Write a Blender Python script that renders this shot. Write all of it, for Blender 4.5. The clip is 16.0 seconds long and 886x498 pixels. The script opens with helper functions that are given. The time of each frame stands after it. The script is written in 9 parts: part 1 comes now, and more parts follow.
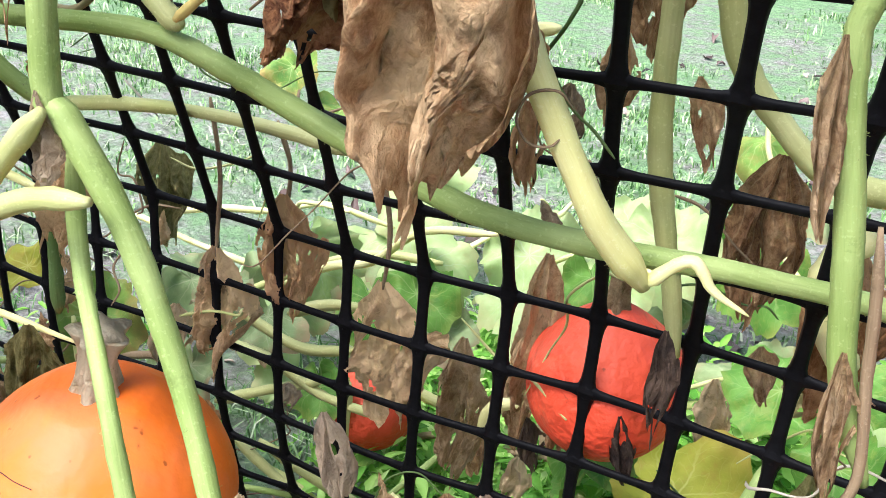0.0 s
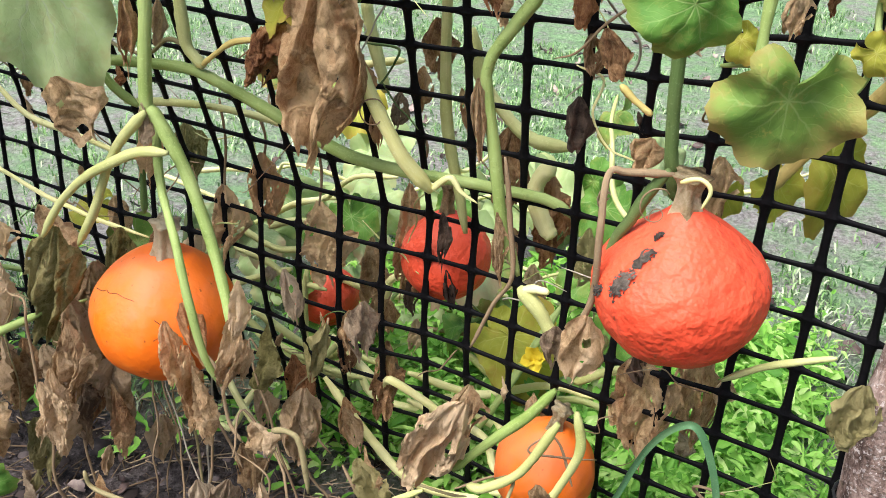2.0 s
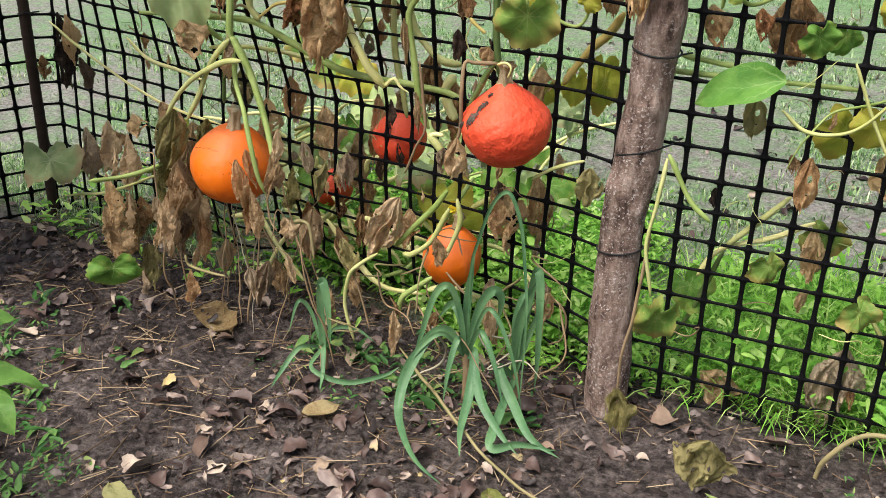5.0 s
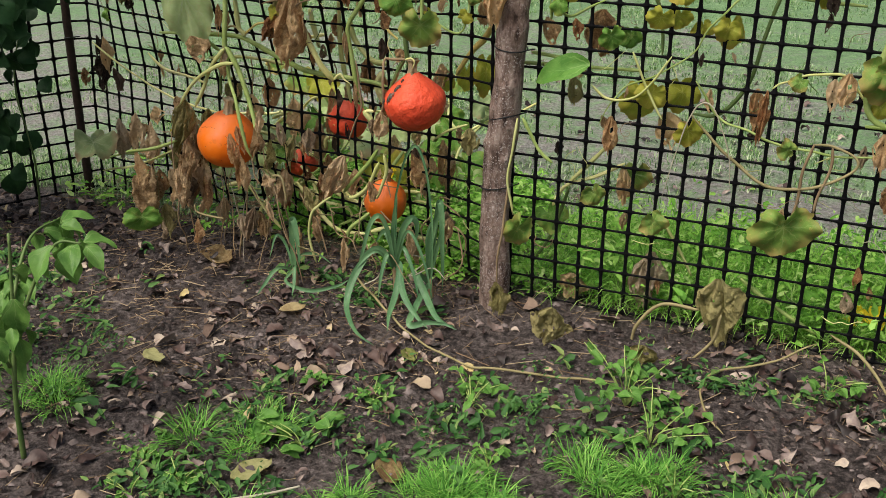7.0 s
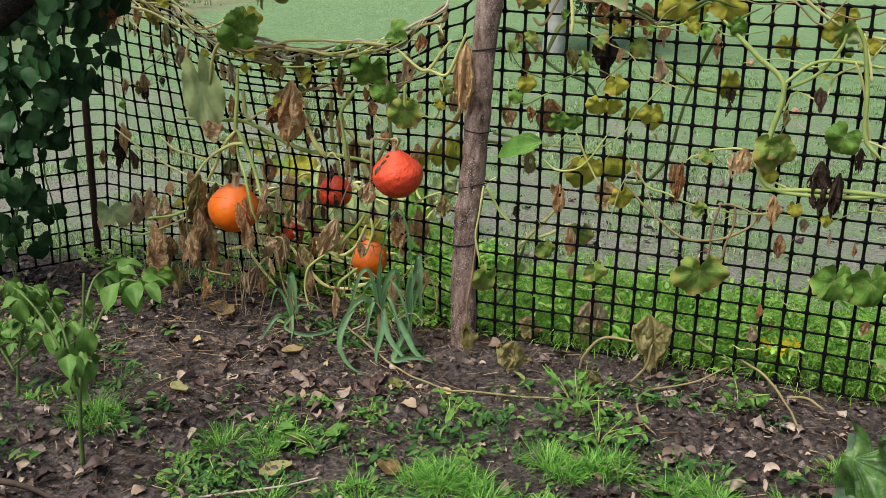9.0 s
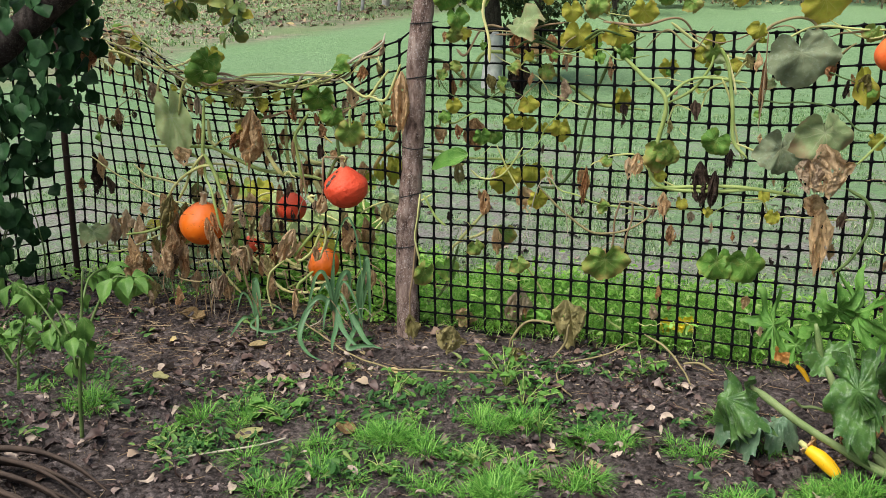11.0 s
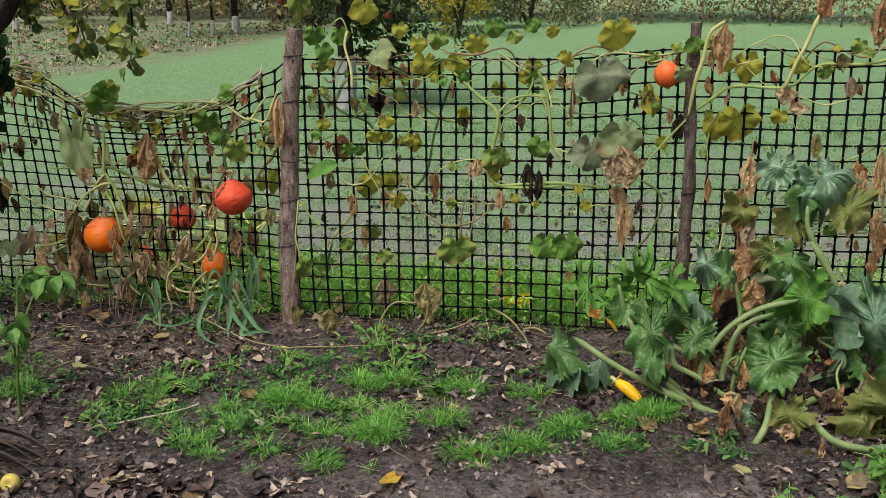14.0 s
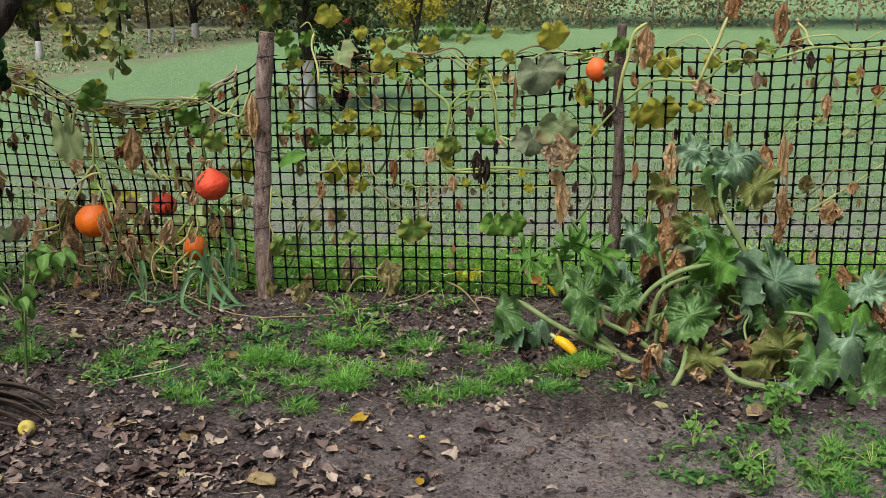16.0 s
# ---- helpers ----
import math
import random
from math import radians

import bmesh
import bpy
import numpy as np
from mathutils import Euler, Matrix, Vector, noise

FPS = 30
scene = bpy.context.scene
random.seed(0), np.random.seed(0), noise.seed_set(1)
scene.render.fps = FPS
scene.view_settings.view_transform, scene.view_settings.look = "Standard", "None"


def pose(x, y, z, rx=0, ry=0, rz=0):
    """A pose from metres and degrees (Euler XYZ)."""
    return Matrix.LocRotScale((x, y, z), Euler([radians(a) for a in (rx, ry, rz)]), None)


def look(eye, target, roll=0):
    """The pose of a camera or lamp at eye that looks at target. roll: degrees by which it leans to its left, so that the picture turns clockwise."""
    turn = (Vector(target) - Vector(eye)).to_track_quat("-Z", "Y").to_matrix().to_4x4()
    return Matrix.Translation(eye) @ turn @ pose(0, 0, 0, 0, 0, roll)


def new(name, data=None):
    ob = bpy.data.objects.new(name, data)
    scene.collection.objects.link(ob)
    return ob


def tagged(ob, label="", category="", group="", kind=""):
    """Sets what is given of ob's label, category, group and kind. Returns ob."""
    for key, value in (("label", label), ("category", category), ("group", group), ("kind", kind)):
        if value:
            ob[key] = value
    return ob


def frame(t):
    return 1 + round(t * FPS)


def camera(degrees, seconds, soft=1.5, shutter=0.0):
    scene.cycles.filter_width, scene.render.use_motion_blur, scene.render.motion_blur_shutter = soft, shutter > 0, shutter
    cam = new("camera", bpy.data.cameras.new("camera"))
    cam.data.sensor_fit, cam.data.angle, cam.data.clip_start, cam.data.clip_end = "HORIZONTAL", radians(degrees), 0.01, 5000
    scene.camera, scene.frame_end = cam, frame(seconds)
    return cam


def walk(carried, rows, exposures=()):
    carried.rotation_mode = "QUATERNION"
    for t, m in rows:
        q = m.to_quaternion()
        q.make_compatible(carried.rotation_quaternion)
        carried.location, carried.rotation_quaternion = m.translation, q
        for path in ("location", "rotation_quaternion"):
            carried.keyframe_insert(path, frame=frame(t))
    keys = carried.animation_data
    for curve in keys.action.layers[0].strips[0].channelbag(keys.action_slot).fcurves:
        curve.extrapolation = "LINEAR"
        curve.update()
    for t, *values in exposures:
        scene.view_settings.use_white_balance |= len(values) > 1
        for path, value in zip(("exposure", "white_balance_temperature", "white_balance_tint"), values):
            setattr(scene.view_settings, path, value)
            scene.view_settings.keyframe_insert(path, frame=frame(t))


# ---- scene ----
cam = camera(46.4, 16.0, soft=0.4)
PATH = [
    (0, (-0.377, -0.369, 0.734), (-1.073, 1.288, -0.143), 1.9),
    (0.5, (-0.308, -0.456, 0.804), (-1.019, 1.182, -0.097), 1.2),
    (1, (-0.194, -0.608, 0.848), (-0.916, 1.014, -0.073), 0.7),
    (1.5, (-0.131, -0.707, 0.905), (-0.836, 0.92, -0.019), 0.7),
    (2, (-0.086, -0.773, 0.922), (-0.782, 0.858, -0.002), 0.9),
    (2.5, (0.017, -0.868, 0.916), (-0.692, 0.763, 0.002), 1.1),
    (3, (0.088, -0.921, 0.954), (-0.624, 0.707, 0.035), 1.0),
    (3.5, (0.176, -1.038, 0.976), (-0.57, 0.581, 0.07), 1.0),
    (4, (0.227, -1.172, 0.984), (-0.514, 0.461, 0.097), 1.5),
    (4.2, (0.255, -1.222, 0.988), (-0.49, 0.411, 0.105), 1.5),
    (6.3, (0.618, -1.943, 1.149), (-0.116, -0.286, 0.302), 0.2),
    (6.5, (0.676, -1.998, 1.152), (-0.06, -0.337, 0.315), 0.2),
    (7, (0.818, -2.135, 1.17), (0.076, -0.464, 0.359), 0.0),
    (7.5, (0.883, -2.219, 1.2), (0.141, -0.532, 0.424), 0.2),
    (8, (0.903, -2.349, 1.211), (0.191, -0.62, 0.501), 0.5),
    (8.5, (0.898, -2.516, 1.235), (0.228, -0.751, 0.577), 0.8),
    (9, (0.905, -2.634, 1.241), (0.253, -0.855, 0.601), 0.8),
    (9.5, (0.92, -2.809, 1.226), (0.286, -1.018, 0.601), 0.8),
    (9.7, (0.925, -2.879, 1.22), (0.331, -1.066, 0.62), 0.8),
    (11.8, (1.179, -3.148, 1.288), (0.61, -1.313, 0.731), -0.9),
    (12, (1.183, -3.188, 1.292), (0.631, -1.348, 0.734), -0.9),
    (12.5, (1.22, -3.328, 1.305), (0.736, -1.472, 0.738), -1.2),
    (13, (1.253, -3.485, 1.318), (0.81, -1.616, 0.759), -1.2),
    (13.5, (1.237, -3.598, 1.333), (0.902, -1.7, 0.797), -0.9),
    (14, (1.212, -3.695, 1.346), (0.902, -1.792, 0.816), -0.9),
    (14.5, (1.215, -3.768, 1.341), (0.923, -1.86, 0.817), -1.0),
    (15, (1.259, -3.91, 1.341), (0.992, -1.997, 0.82), -1.1),
    (15.5, (1.297, -4.042, 1.334), (1.051, -2.127, 0.813), -1.1),
    (16, (1.29, -4.158, 1.357), (1.055, -2.241, 0.837), -1.1),
]
SKY, SUN = 0.07, 3.0
EXPOSURES = [(0.0, 1.93, 5900, 14), (2.0, 1.52, 6200, 13), (4.2, 1.32, 6500, 12), (6.5, 0.64, 6800, 10), (7.0, 0.6, 6800, 10), (7.5, 0.8, 6700, 10), (8.0, 0.54, 6800, 10), (9.7, 0.64, 6600, 10), (12.0, 0.77, 6500, 10), (12.6, 0.77, 6500, 10), (13.2, 0.5, 6600, 10), (14.0, 0.37, 6600, 10), (16.0, 0.4, 6600, 10)]
walk(cam, [(t, look(eye, target, roll)) for t, eye, target, roll in PATH], exposures=EXPOSURES)

# ---- daylight under a pale overcast sky ----
world = bpy.data.worlds.new("overcast_sky")
scene.world = world
world.use_nodes = True
wn = world.node_tree.nodes
sky = wn.new("ShaderNodeTexSky")
sky.sky_type = "NISHITA"
sky.sun_disc = False
sky.sun_elevation, sky.sun_rotation = radians(60), radians(200)
sky.dust_density, sky.air_density = 4.0, 1.0
wn["Background"].inputs["Strength"].default_value = SKY
world.node_tree.links.new(sky.outputs[0], wn["Background"].inputs["Color"])
sun = new("sun", bpy.data.lights.new("sun", "SUN"))
sun.data.energy, sun.data.angle, sun.data.color = SUN, radians(45), (1.0, 0.97, 0.92)
sun.matrix_basis = look((0, 0, 5), (1.15, 2.2, 0.4))

# ---- materials ----


def material(name, rough=0.7, spec=0.3, translucent=0.0):
    """A principled material; returns it with a small helper for nodes."""
    m = bpy.data.materials.new(name)
    m.use_nodes = True
    nt = m.node_tree
    bsdf = nt.nodes["Principled BSDF"]
    bsdf.inputs["Roughness"].default_value = rough
    bsdf.inputs["Specular IOR Level"].default_value = spec
    if translucent:
        tr = nt.nodes.new("ShaderNodeBsdfTranslucent")
        mix = nt.nodes.new("ShaderNodeMixShader")
        mix.inputs[0].default_value = translucent
        nt.links.new(bsdf.outputs[0], mix.inputs[1])
        nt.links.new(tr.outputs[0], mix.inputs[2])
        nt.links.new(mix.outputs[0], nt.nodes["Material Output"].inputs[0])
    return m, nt, bsdf


def node(nt, kind, **values):
    n = nt.nodes.new(kind)
    for key, value in values.items():
        n.inputs[key.replace("_", " ")].default_value = value
    return n


def noise_tex(nt, scale, detail=4.0, rough=0.6, coords=None, distortion=0.0):
    n = node(nt, "ShaderNodeTexNoise", Scale=scale, Detail=detail, Roughness=rough, Distortion=distortion)
    if coords is not None:
        nt.links.new(coords, n.inputs["Vector"])
    return n.outputs["Fac"]


def ramp(nt, fac, stops):
    r = nt.nodes.new("ShaderNodeValToRGB")
    e = r.color_ramp.elements
    while len(e) < len(stops):
        e.new(0.5)
    for el, (p, c) in zip(e, stops):
        el.position, el.color = p, (*c, 1)
    nt.links.new(fac, r.inputs[0])
    return r.outputs[0]


def grey(nt, fac, lo, hi):
    """fac mapped from lo..hi to 0..1, clamped."""
    r = node(nt, "ShaderNodeMapRange", From_Min=lo, From_Max=hi)
    nt.links.new(fac, r.inputs["Value"])
    return r.outputs[0]


def calc(nt, op, a, b=0.0):
    n = nt.nodes.new("ShaderNodeMath")
    n.operation = op
    for i, v in enumerate((a, b)):
        if isinstance(v, (int, float)):
            n.inputs[i].default_value = v
        else:
            nt.links.new(v, n.inputs[i])
    return n.outputs[0]


def blend(nt, fac, a, b, kind="MIX"):
    n = nt.nodes.new("ShaderNodeMix")
    n.data_type, n.blend_type = "RGBA", kind
    for sock, v in ((n.inputs["Factor"], fac), (n.inputs["A"], a), (n.inputs["B"], b)):
        if isinstance(v, tuple):
            sock.default_value = (*v, 1)
        elif isinstance(v, (int, float)):
            sock.default_value = v
        else:
            nt.links.new(v, sock)
    return n.outputs["Result"]


def bump(nt, bsdf, height, strength=0.4, distance=0.002):
    b = node(nt, "ShaderNodeBump", Strength=strength, Distance=distance)
    nt.links.new(height, b.inputs["Height"])
    nt.links.new(b.outputs[0], bsdf.inputs["Normal"])


def paint(nt, bsdf, colour):
    nt.links.new(colour, bsdf.inputs["Base Color"])
    for n in nt.nodes:
        if n.bl_idname == "ShaderNodeBsdfTranslucent":
            nt.links.new(colour, n.inputs["Color"])


def coords(nt, which="Object"):
    return nt.nodes.new("ShaderNodeTexCoord").outputs[which]


def world_place(nt):
    return nt.nodes.new("ShaderNodeNewGeometry").outputs["Position"]


def per_object(nt):
    return nt.nodes.new("ShaderNodeObjectInfo").outputs["Random"]


def per_island(nt):
    return nt.nodes.new("ShaderNodeNewGeometry").outputs["Random Per Island"]


def leaf_material(name, deep, light, edge, edge_amount, vein, spots=None, silver=0.0, translucent=0.25, dull=0.55, edge_soft=0.3, spec=0.2, veins=0.5):
    """A lobed leaf: radial veins from the petiole, fine netting, blotches, and an edge that has turned."""
    m, nt, bsdf = material(name, rough=dull, spec=spec, translucent=translucent)
    uv = coords(nt, "UV")
    sep = nt.nodes.new("ShaderNodeSeparateXYZ")
    nt.links.new(uv, sep.inputs[0])
    x = calc(nt, "SUBTRACT", sep.outputs[0], 0.5)
    y = calc(nt, "SUBTRACT", sep.outputs[1], 0.42)
    place = world_place(nt)
    warp = noise_tex(nt, 24, 3, 0.6, place)
    ang = calc(nt, "ADD", calc(nt, "ARCTAN2", x, y), calc(nt, "MULTIPLY", calc(nt, "SUBTRACT", warp, 0.5), 0.9))
    r = calc(nt, "SQRT", calc(nt, "ADD", calc(nt, "MULTIPLY", x, x), calc(nt, "MULTIPLY", y, y)))
    near = calc(nt, "MULTIPLY", calc(nt, "PINGPONG", calc(nt, "ADD", ang, 0.37 * 18), 0.37), r)
    main = calc(nt, "MULTIPLY", grey(nt, near, 0.0085, 0.002), grey(nt, r, 0.5, 0.1))
    # side veins that branch from the main ones
    side = calc(nt, "PINGPONG", calc(nt, "ADD", calc(nt, "MULTIPLY", r, 1.0), calc(nt, "MULTIPLY", near, -1.1)), 0.035)
    fine = grey(nt, side, 0.006, 0.001)
    rnd = per_object(nt)
    big = noise_tex(nt, 28, 3, 0.6, place)
    col = blend(nt, grey(nt, big, 0.35, 0.68), deep, light)
    col = blend(nt, calc(nt, "MULTIPLY", rnd, 0.35), col, tuple(min(1, c * 1.35) for c in light))
    # silver mottling, its tone raised to paint in sky highlights as well
    if silver:
        sp = grey(nt, noise_tex(nt, 75, 4, 0.7, place), 0.52, 0.66)
        col = blend(nt, calc(nt, "MULTIPLY", sp, silver), col, (0.36, 0.44, 0.34))
    col = blend(nt, calc(nt, "MULTIPLY", grey(nt, noise_tex(nt, 38, 5, 0.72, place), 0.52, 0.64), 0.2 + 0.9 * edge_amount), col, edge)
    col = blend(nt, calc(nt, "MULTIPLY", fine, 0.14), col, vein)
    col = blend(nt, calc(nt, "MULTIPLY", main, veins), col, vein)
    rim = calc(nt, "ADD", r, calc(nt, "MULTIPLY", noise_tex(nt, 22, 5, 0.65, place), 0.5))
    turned = grey(nt, rim, 0.72 - edge_amount, 0.72 - edge_amount + edge_soft)
    col = blend(nt, turned, col, edge)
    if spots:
        sp = grey(nt, noise_tex(nt, 95, 3, 0.7, place), 0.6, 0.7)
        col = blend(nt, calc(nt, "MULTIPLY", sp, 0.8), col, spots)
    paint(nt, bsdf, col)
    h = calc(nt, "ADD", calc(nt, "MULTIPLY", main, -0.14), calc(nt, "ADD", calc(nt, "MULTIPLY", fine, -0.12), noise_tex(nt, 130, 3, 0.6, place)))
    bump(nt, bsdf, h, 0.5, 0.002)
    return m


def withered_material(name, dark, mid, pale):
    """A dried leaf: crumpled, streaked by its old veins, bleached and browned in blotches."""
    m, nt, bsdf = material(name, rough=0.8, spec=0.18, translucent=0.3)
    place = world_place(nt)
    rnd = per_object(nt)
    a = noise_tex(nt, 26, 6, 0.68, place, 0.8)
    b = noise_tex(nt, 170, 5, 0.75, place, 0.4)
    big = noise_tex(nt, 9, 3, 0.6, place)
    f = calc(nt, "ADD", calc(nt, "MULTIPLY", a, 0.55), calc(nt, "ADD", calc(nt, "MULTIPLY", b, 0.4), calc(nt, "ADD", calc(nt, "MULTIPLY", big, 0.3), calc(nt, "MULTIPLY", calc(nt, "SUBTRACT", rnd, 0.5), 0.22))))
    col = ramp(nt, f, [(0.44, dark), (0.57, mid), (0.71, pale)])
    # old veins run down the blade and fork
    mp = node(nt, "ShaderNodeMapping")
    mp.inputs["Scale"].default_value = (9, 2.2, 1)
    nt.links.new(coords(nt, "UV"), mp.inputs[0])
    wv = node(nt, "ShaderNodeTexVoronoi", Scale=1.0)
    wv.feature = "DISTANCE_TO_EDGE"
    nt.links.new(mp.outputs[0], wv.inputs["Vector"])
    vein = grey(nt, wv.outputs["Distance"], 0.07, 0.0)
    col = blend(nt, calc(nt, "MULTIPLY", vein, 0.3), col, pale)
    col = blend(nt, calc(nt, "MULTIPLY", grey(nt, noise_tex(nt, 55, 4, 0.7, place), 0.6, 0.7), 0.6), col, dark)
    paint(nt, bsdf, col)
    bump(nt, bsdf, calc(nt, "ADD", calc(nt, "MULTIPLY", vein, 0.12), calc(nt, "ADD", calc(nt, "MULTIPLY", a, 0.9), b)), 0.9, 0.007)
    return m


def stem_material(name, base, shade, tip, rough=0.55):
    """A juicy or drying stem: lengthwise ridges and streaks, soft blotches, a few scars and fine fuzz."""
    m, nt, bsdf = material(name, rough=rough, spec=0.3, translucent=0.12)
    place = world_place(nt)
    a = noise_tex(nt, 16, 3, 0.6, place)
    b = noise_tex(nt, 420, 2, 0.7, place)
    mp = node(nt, "ShaderNodeMapping")
    mp.inputs["Scale"].default_value = (15, 3, 1)
    nt.links.new(coords(nt, "UV"), mp.inputs[0])
    streak = noise_tex(nt, 1.0, 4, 0.65, mp.outputs[0])
    col = blend(nt, grey(nt, a, 0.3, 0.7), base, tip)
    col = blend(nt, calc(nt, "MULTIPLY", grey(nt, streak, 0.5, 0.72), 0.25), col, tuple(min(1, c * 1.25 + 0.03) for c in tip))
    col = blend(nt, calc(nt, "MULTIPLY", grey(nt, streak, 0.46, 0.28), 0.28), col, shade)
    col = blend(nt, calc(nt, "MULTIPLY", grey(nt, noise_tex(nt, 34, 5, 0.75, place), 0.6, 0.7), 0.55), col, shade)
    col = blend(nt, calc(nt, "MULTIPLY", grey(nt, noise_tex(nt, 60, 6, 0.8, place), 0.67, 0.73), 0.75), col, (0.13, 0.08, 0.05))
    col = blend(nt, calc(nt, "MULTIPLY", grey(nt, b, 0.58, 0.72), 0.3), col, tuple(min(1, c * 1.3 + 0.08) for c in tip))
    paint(nt, bsdf, col)
    bump(nt, bsdf, calc(nt, "ADD", calc(nt, "MULTIPLY", b, 0.4), streak), 0.4, 0.0012)
    return m


def rind_material(name, low, high, bruise, rough, bumps, sunlit_tint=None):
    """Pumpkin rind with faint ribs of colour, freckles and warts, and sunlight as pinkish patches if given."""
    m, nt, bsdf = material(name, rough=rough + 0.1, spec=0.28)
    o = coords(nt)
    a = noise_tex(nt, 9, 4, 0.6, o)
    col = blend(nt, grey(nt, a, 0.3, 0.72), low, high)
    col = blend(nt, calc(nt, "MULTIPLY", grey(nt, noise_tex(nt, 14, 3, 0.6, o), 0.5, 0.75), 0.5), col, tuple(min(0.9, c * 1.1 + 0.05) for c in high))
    sp = noise_tex(nt, 210, 2, 0.5, o)
    col = blend(nt, calc(nt, "MULTIPLY", grey(nt, sp, 0.62, 0.75), 0.4), col, high)
    # pinkish patches put the sunlit look of the rind into its colour
    if sunlit_tint:
        col = blend(nt, calc(nt, "MULTIPLY", grey(nt, noise_tex(nt, 9, 4, 0.6, o), 0.46, 0.6), 0.75), col, sunlit_tint)
    dirt = grey(nt, noise_tex(nt, 30, 6, 0.75, o), 0.6, 0.74)
    col = blend(nt, calc(nt, "MULTIPLY", dirt, 0.65), col, bruise)
    speck = grey(nt, noise_tex(nt, 120, 2, 0.5, o), 0.7, 0.76)
    col = blend(nt, calc(nt, "MULTIPLY", speck, 0.7), col, tuple(c * 0.4 for c in bruise))
    paint(nt, bsdf, col)
    v = noise_tex(nt, 70, 2, 0.5, o)
    bump(nt, bsdf, calc(nt, "ADD", v, calc(nt, "MULTIPLY", sp, 0.3)), bumps, 0.006)
    return m


def bark_material(name, dark, mid, pale, flake):
    m, nt, bsdf = material(name, rough=0.9, spec=0.15)
    o = coords(nt)
    mp = node(nt, "ShaderNodeMapping")
    mp.inputs["Scale"].default_value = (1, 1, 0.35)
    nt.links.new(o, mp.inputs[0])
    a = noise_tex(nt, 38, 7, 0.7, mp.outputs[0])
    b = noise_tex(nt, 150, 4, 0.7, o)
    col = ramp(nt, a, [(0.36, dark), (0.5, mid), (0.64, pale)])
    lich = grey(nt, noise_tex(nt, 210, 3, 0.65, o), 0.56, 0.62)
    patch = grey(nt, noise_tex(nt, 9, 3, 0.6, o), 0.38, 0.52)
    col = blend(nt, calc(nt, "MULTIPLY", lich, calc(nt, "MULTIPLY", patch, 0.7)), col, flake)
    paint(nt, bsdf, col)
    bump(nt, bsdf, calc(nt, "ADD", a, calc(nt, "MULTIPLY", b, 0.5)), 1.0, 0.015)
    return m


def scrap_material(name, stops, rough=0.85, translucent=0.0, spec=0.2):
    """Many small pieces in one mesh, each island with a tone of its own."""
    m, nt, bsdf = material(name, rough=rough, spec=spec, translucent=translucent)
    f = calc(nt, "ADD", per_island(nt), calc(nt, "MULTIPLY", calc(nt, "SUBTRACT", noise_tex(nt, 60, 4, 0.6, world_place(nt)), 0.5), 0.5))
    paint(nt, bsdf, ramp(nt, f, stops))
    bump(nt, bsdf, noise_tex(nt, 150, 3, 0.6, world_place(nt)), 0.3, 0.002)
    return m


def plain_material(name, a, b, scale, rough=0.6, spec=0.3, rel=0.3):
    m, nt, bsdf = material(name, rough=rough, spec=spec)
    n = noise_tex(nt, scale, 5, 0.65, coords(nt))
    paint(nt, bsdf, blend(nt, grey(nt, n, 0.3, 0.7), a, b))
    bump(nt, bsdf, n, rel, 0.002)
    return m


M_NET = plain_material("black_plastic", (0.003, 0.003, 0.0035), (0.007, 0.007, 0.008), 160, rough=0.5, spec=0.08, rel=0.15)
M_TIE = plain_material("black_wire", (0.01, 0.01, 0.011), (0.02, 0.02, 0.02), 200, rough=0.5)
M_ROD = plain_material("rusty_iron", (0.02, 0.013, 0.01), (0.05, 0.03, 0.022), 60, rough=0.8)
M_BARK = bark_material("post_bark", (0.07, 0.045, 0.036), (0.26, 0.182, 0.15), (0.46, 0.36, 0.31), (0.7, 0.63, 0.59))
M_BARK_DARK = bark_material("dark_bark", (0.015, 0.012, 0.01), (0.035, 0.028, 0.024), (0.07, 0.058, 0.05), (0.12, 0.12, 0.1))
M_STAKE = bark_material("stake_bark", (0.035, 0.025, 0.02), (0.125, 0.092, 0.076), (0.25, 0.195, 0.165), (0.38, 0.33, 0.3))
M_WOOD_END = plain_material("sawn_end", (0.2, 0.14, 0.09), (0.36, 0.27, 0.18), 80, rough=0.85)
M_LIME = plain_material("limed_bark", (0.36, 0.36, 0.35), (0.6, 0.6, 0.58), 14, rough=0.9)
M_RED = rind_material("red_rind", (0.66, 0.055, 0.022), (0.8, 0.11, 0.045), (0.36, 0.1, 0.045), 0.42, 0.75)
M_ORANGE = rind_material("orange_rind", (0.74, 0.125, 0.005), (0.84, 0.21, 0.008), (0.42, 0.11, 0.02), 0.4, 0.2, (0.74, 0.17, 0.06))
M_REDDISH = rind_material("orange_red_rind", (0.7, 0.1, 0.02), (0.82, 0.16, 0.035), (0.4, 0.1, 0.03), 0.42, 0.2)
M_CORK = withered_material("corky_stalk", (0.2, 0.14, 0.07), (0.48, 0.37, 0.2), (0.72, 0.62, 0.41))
M_SCAB = withered_material("dry_scab", (0.03, 0.03, 0.025), (0.1, 0.09, 0.075), (0.24, 0.2, 0.16))
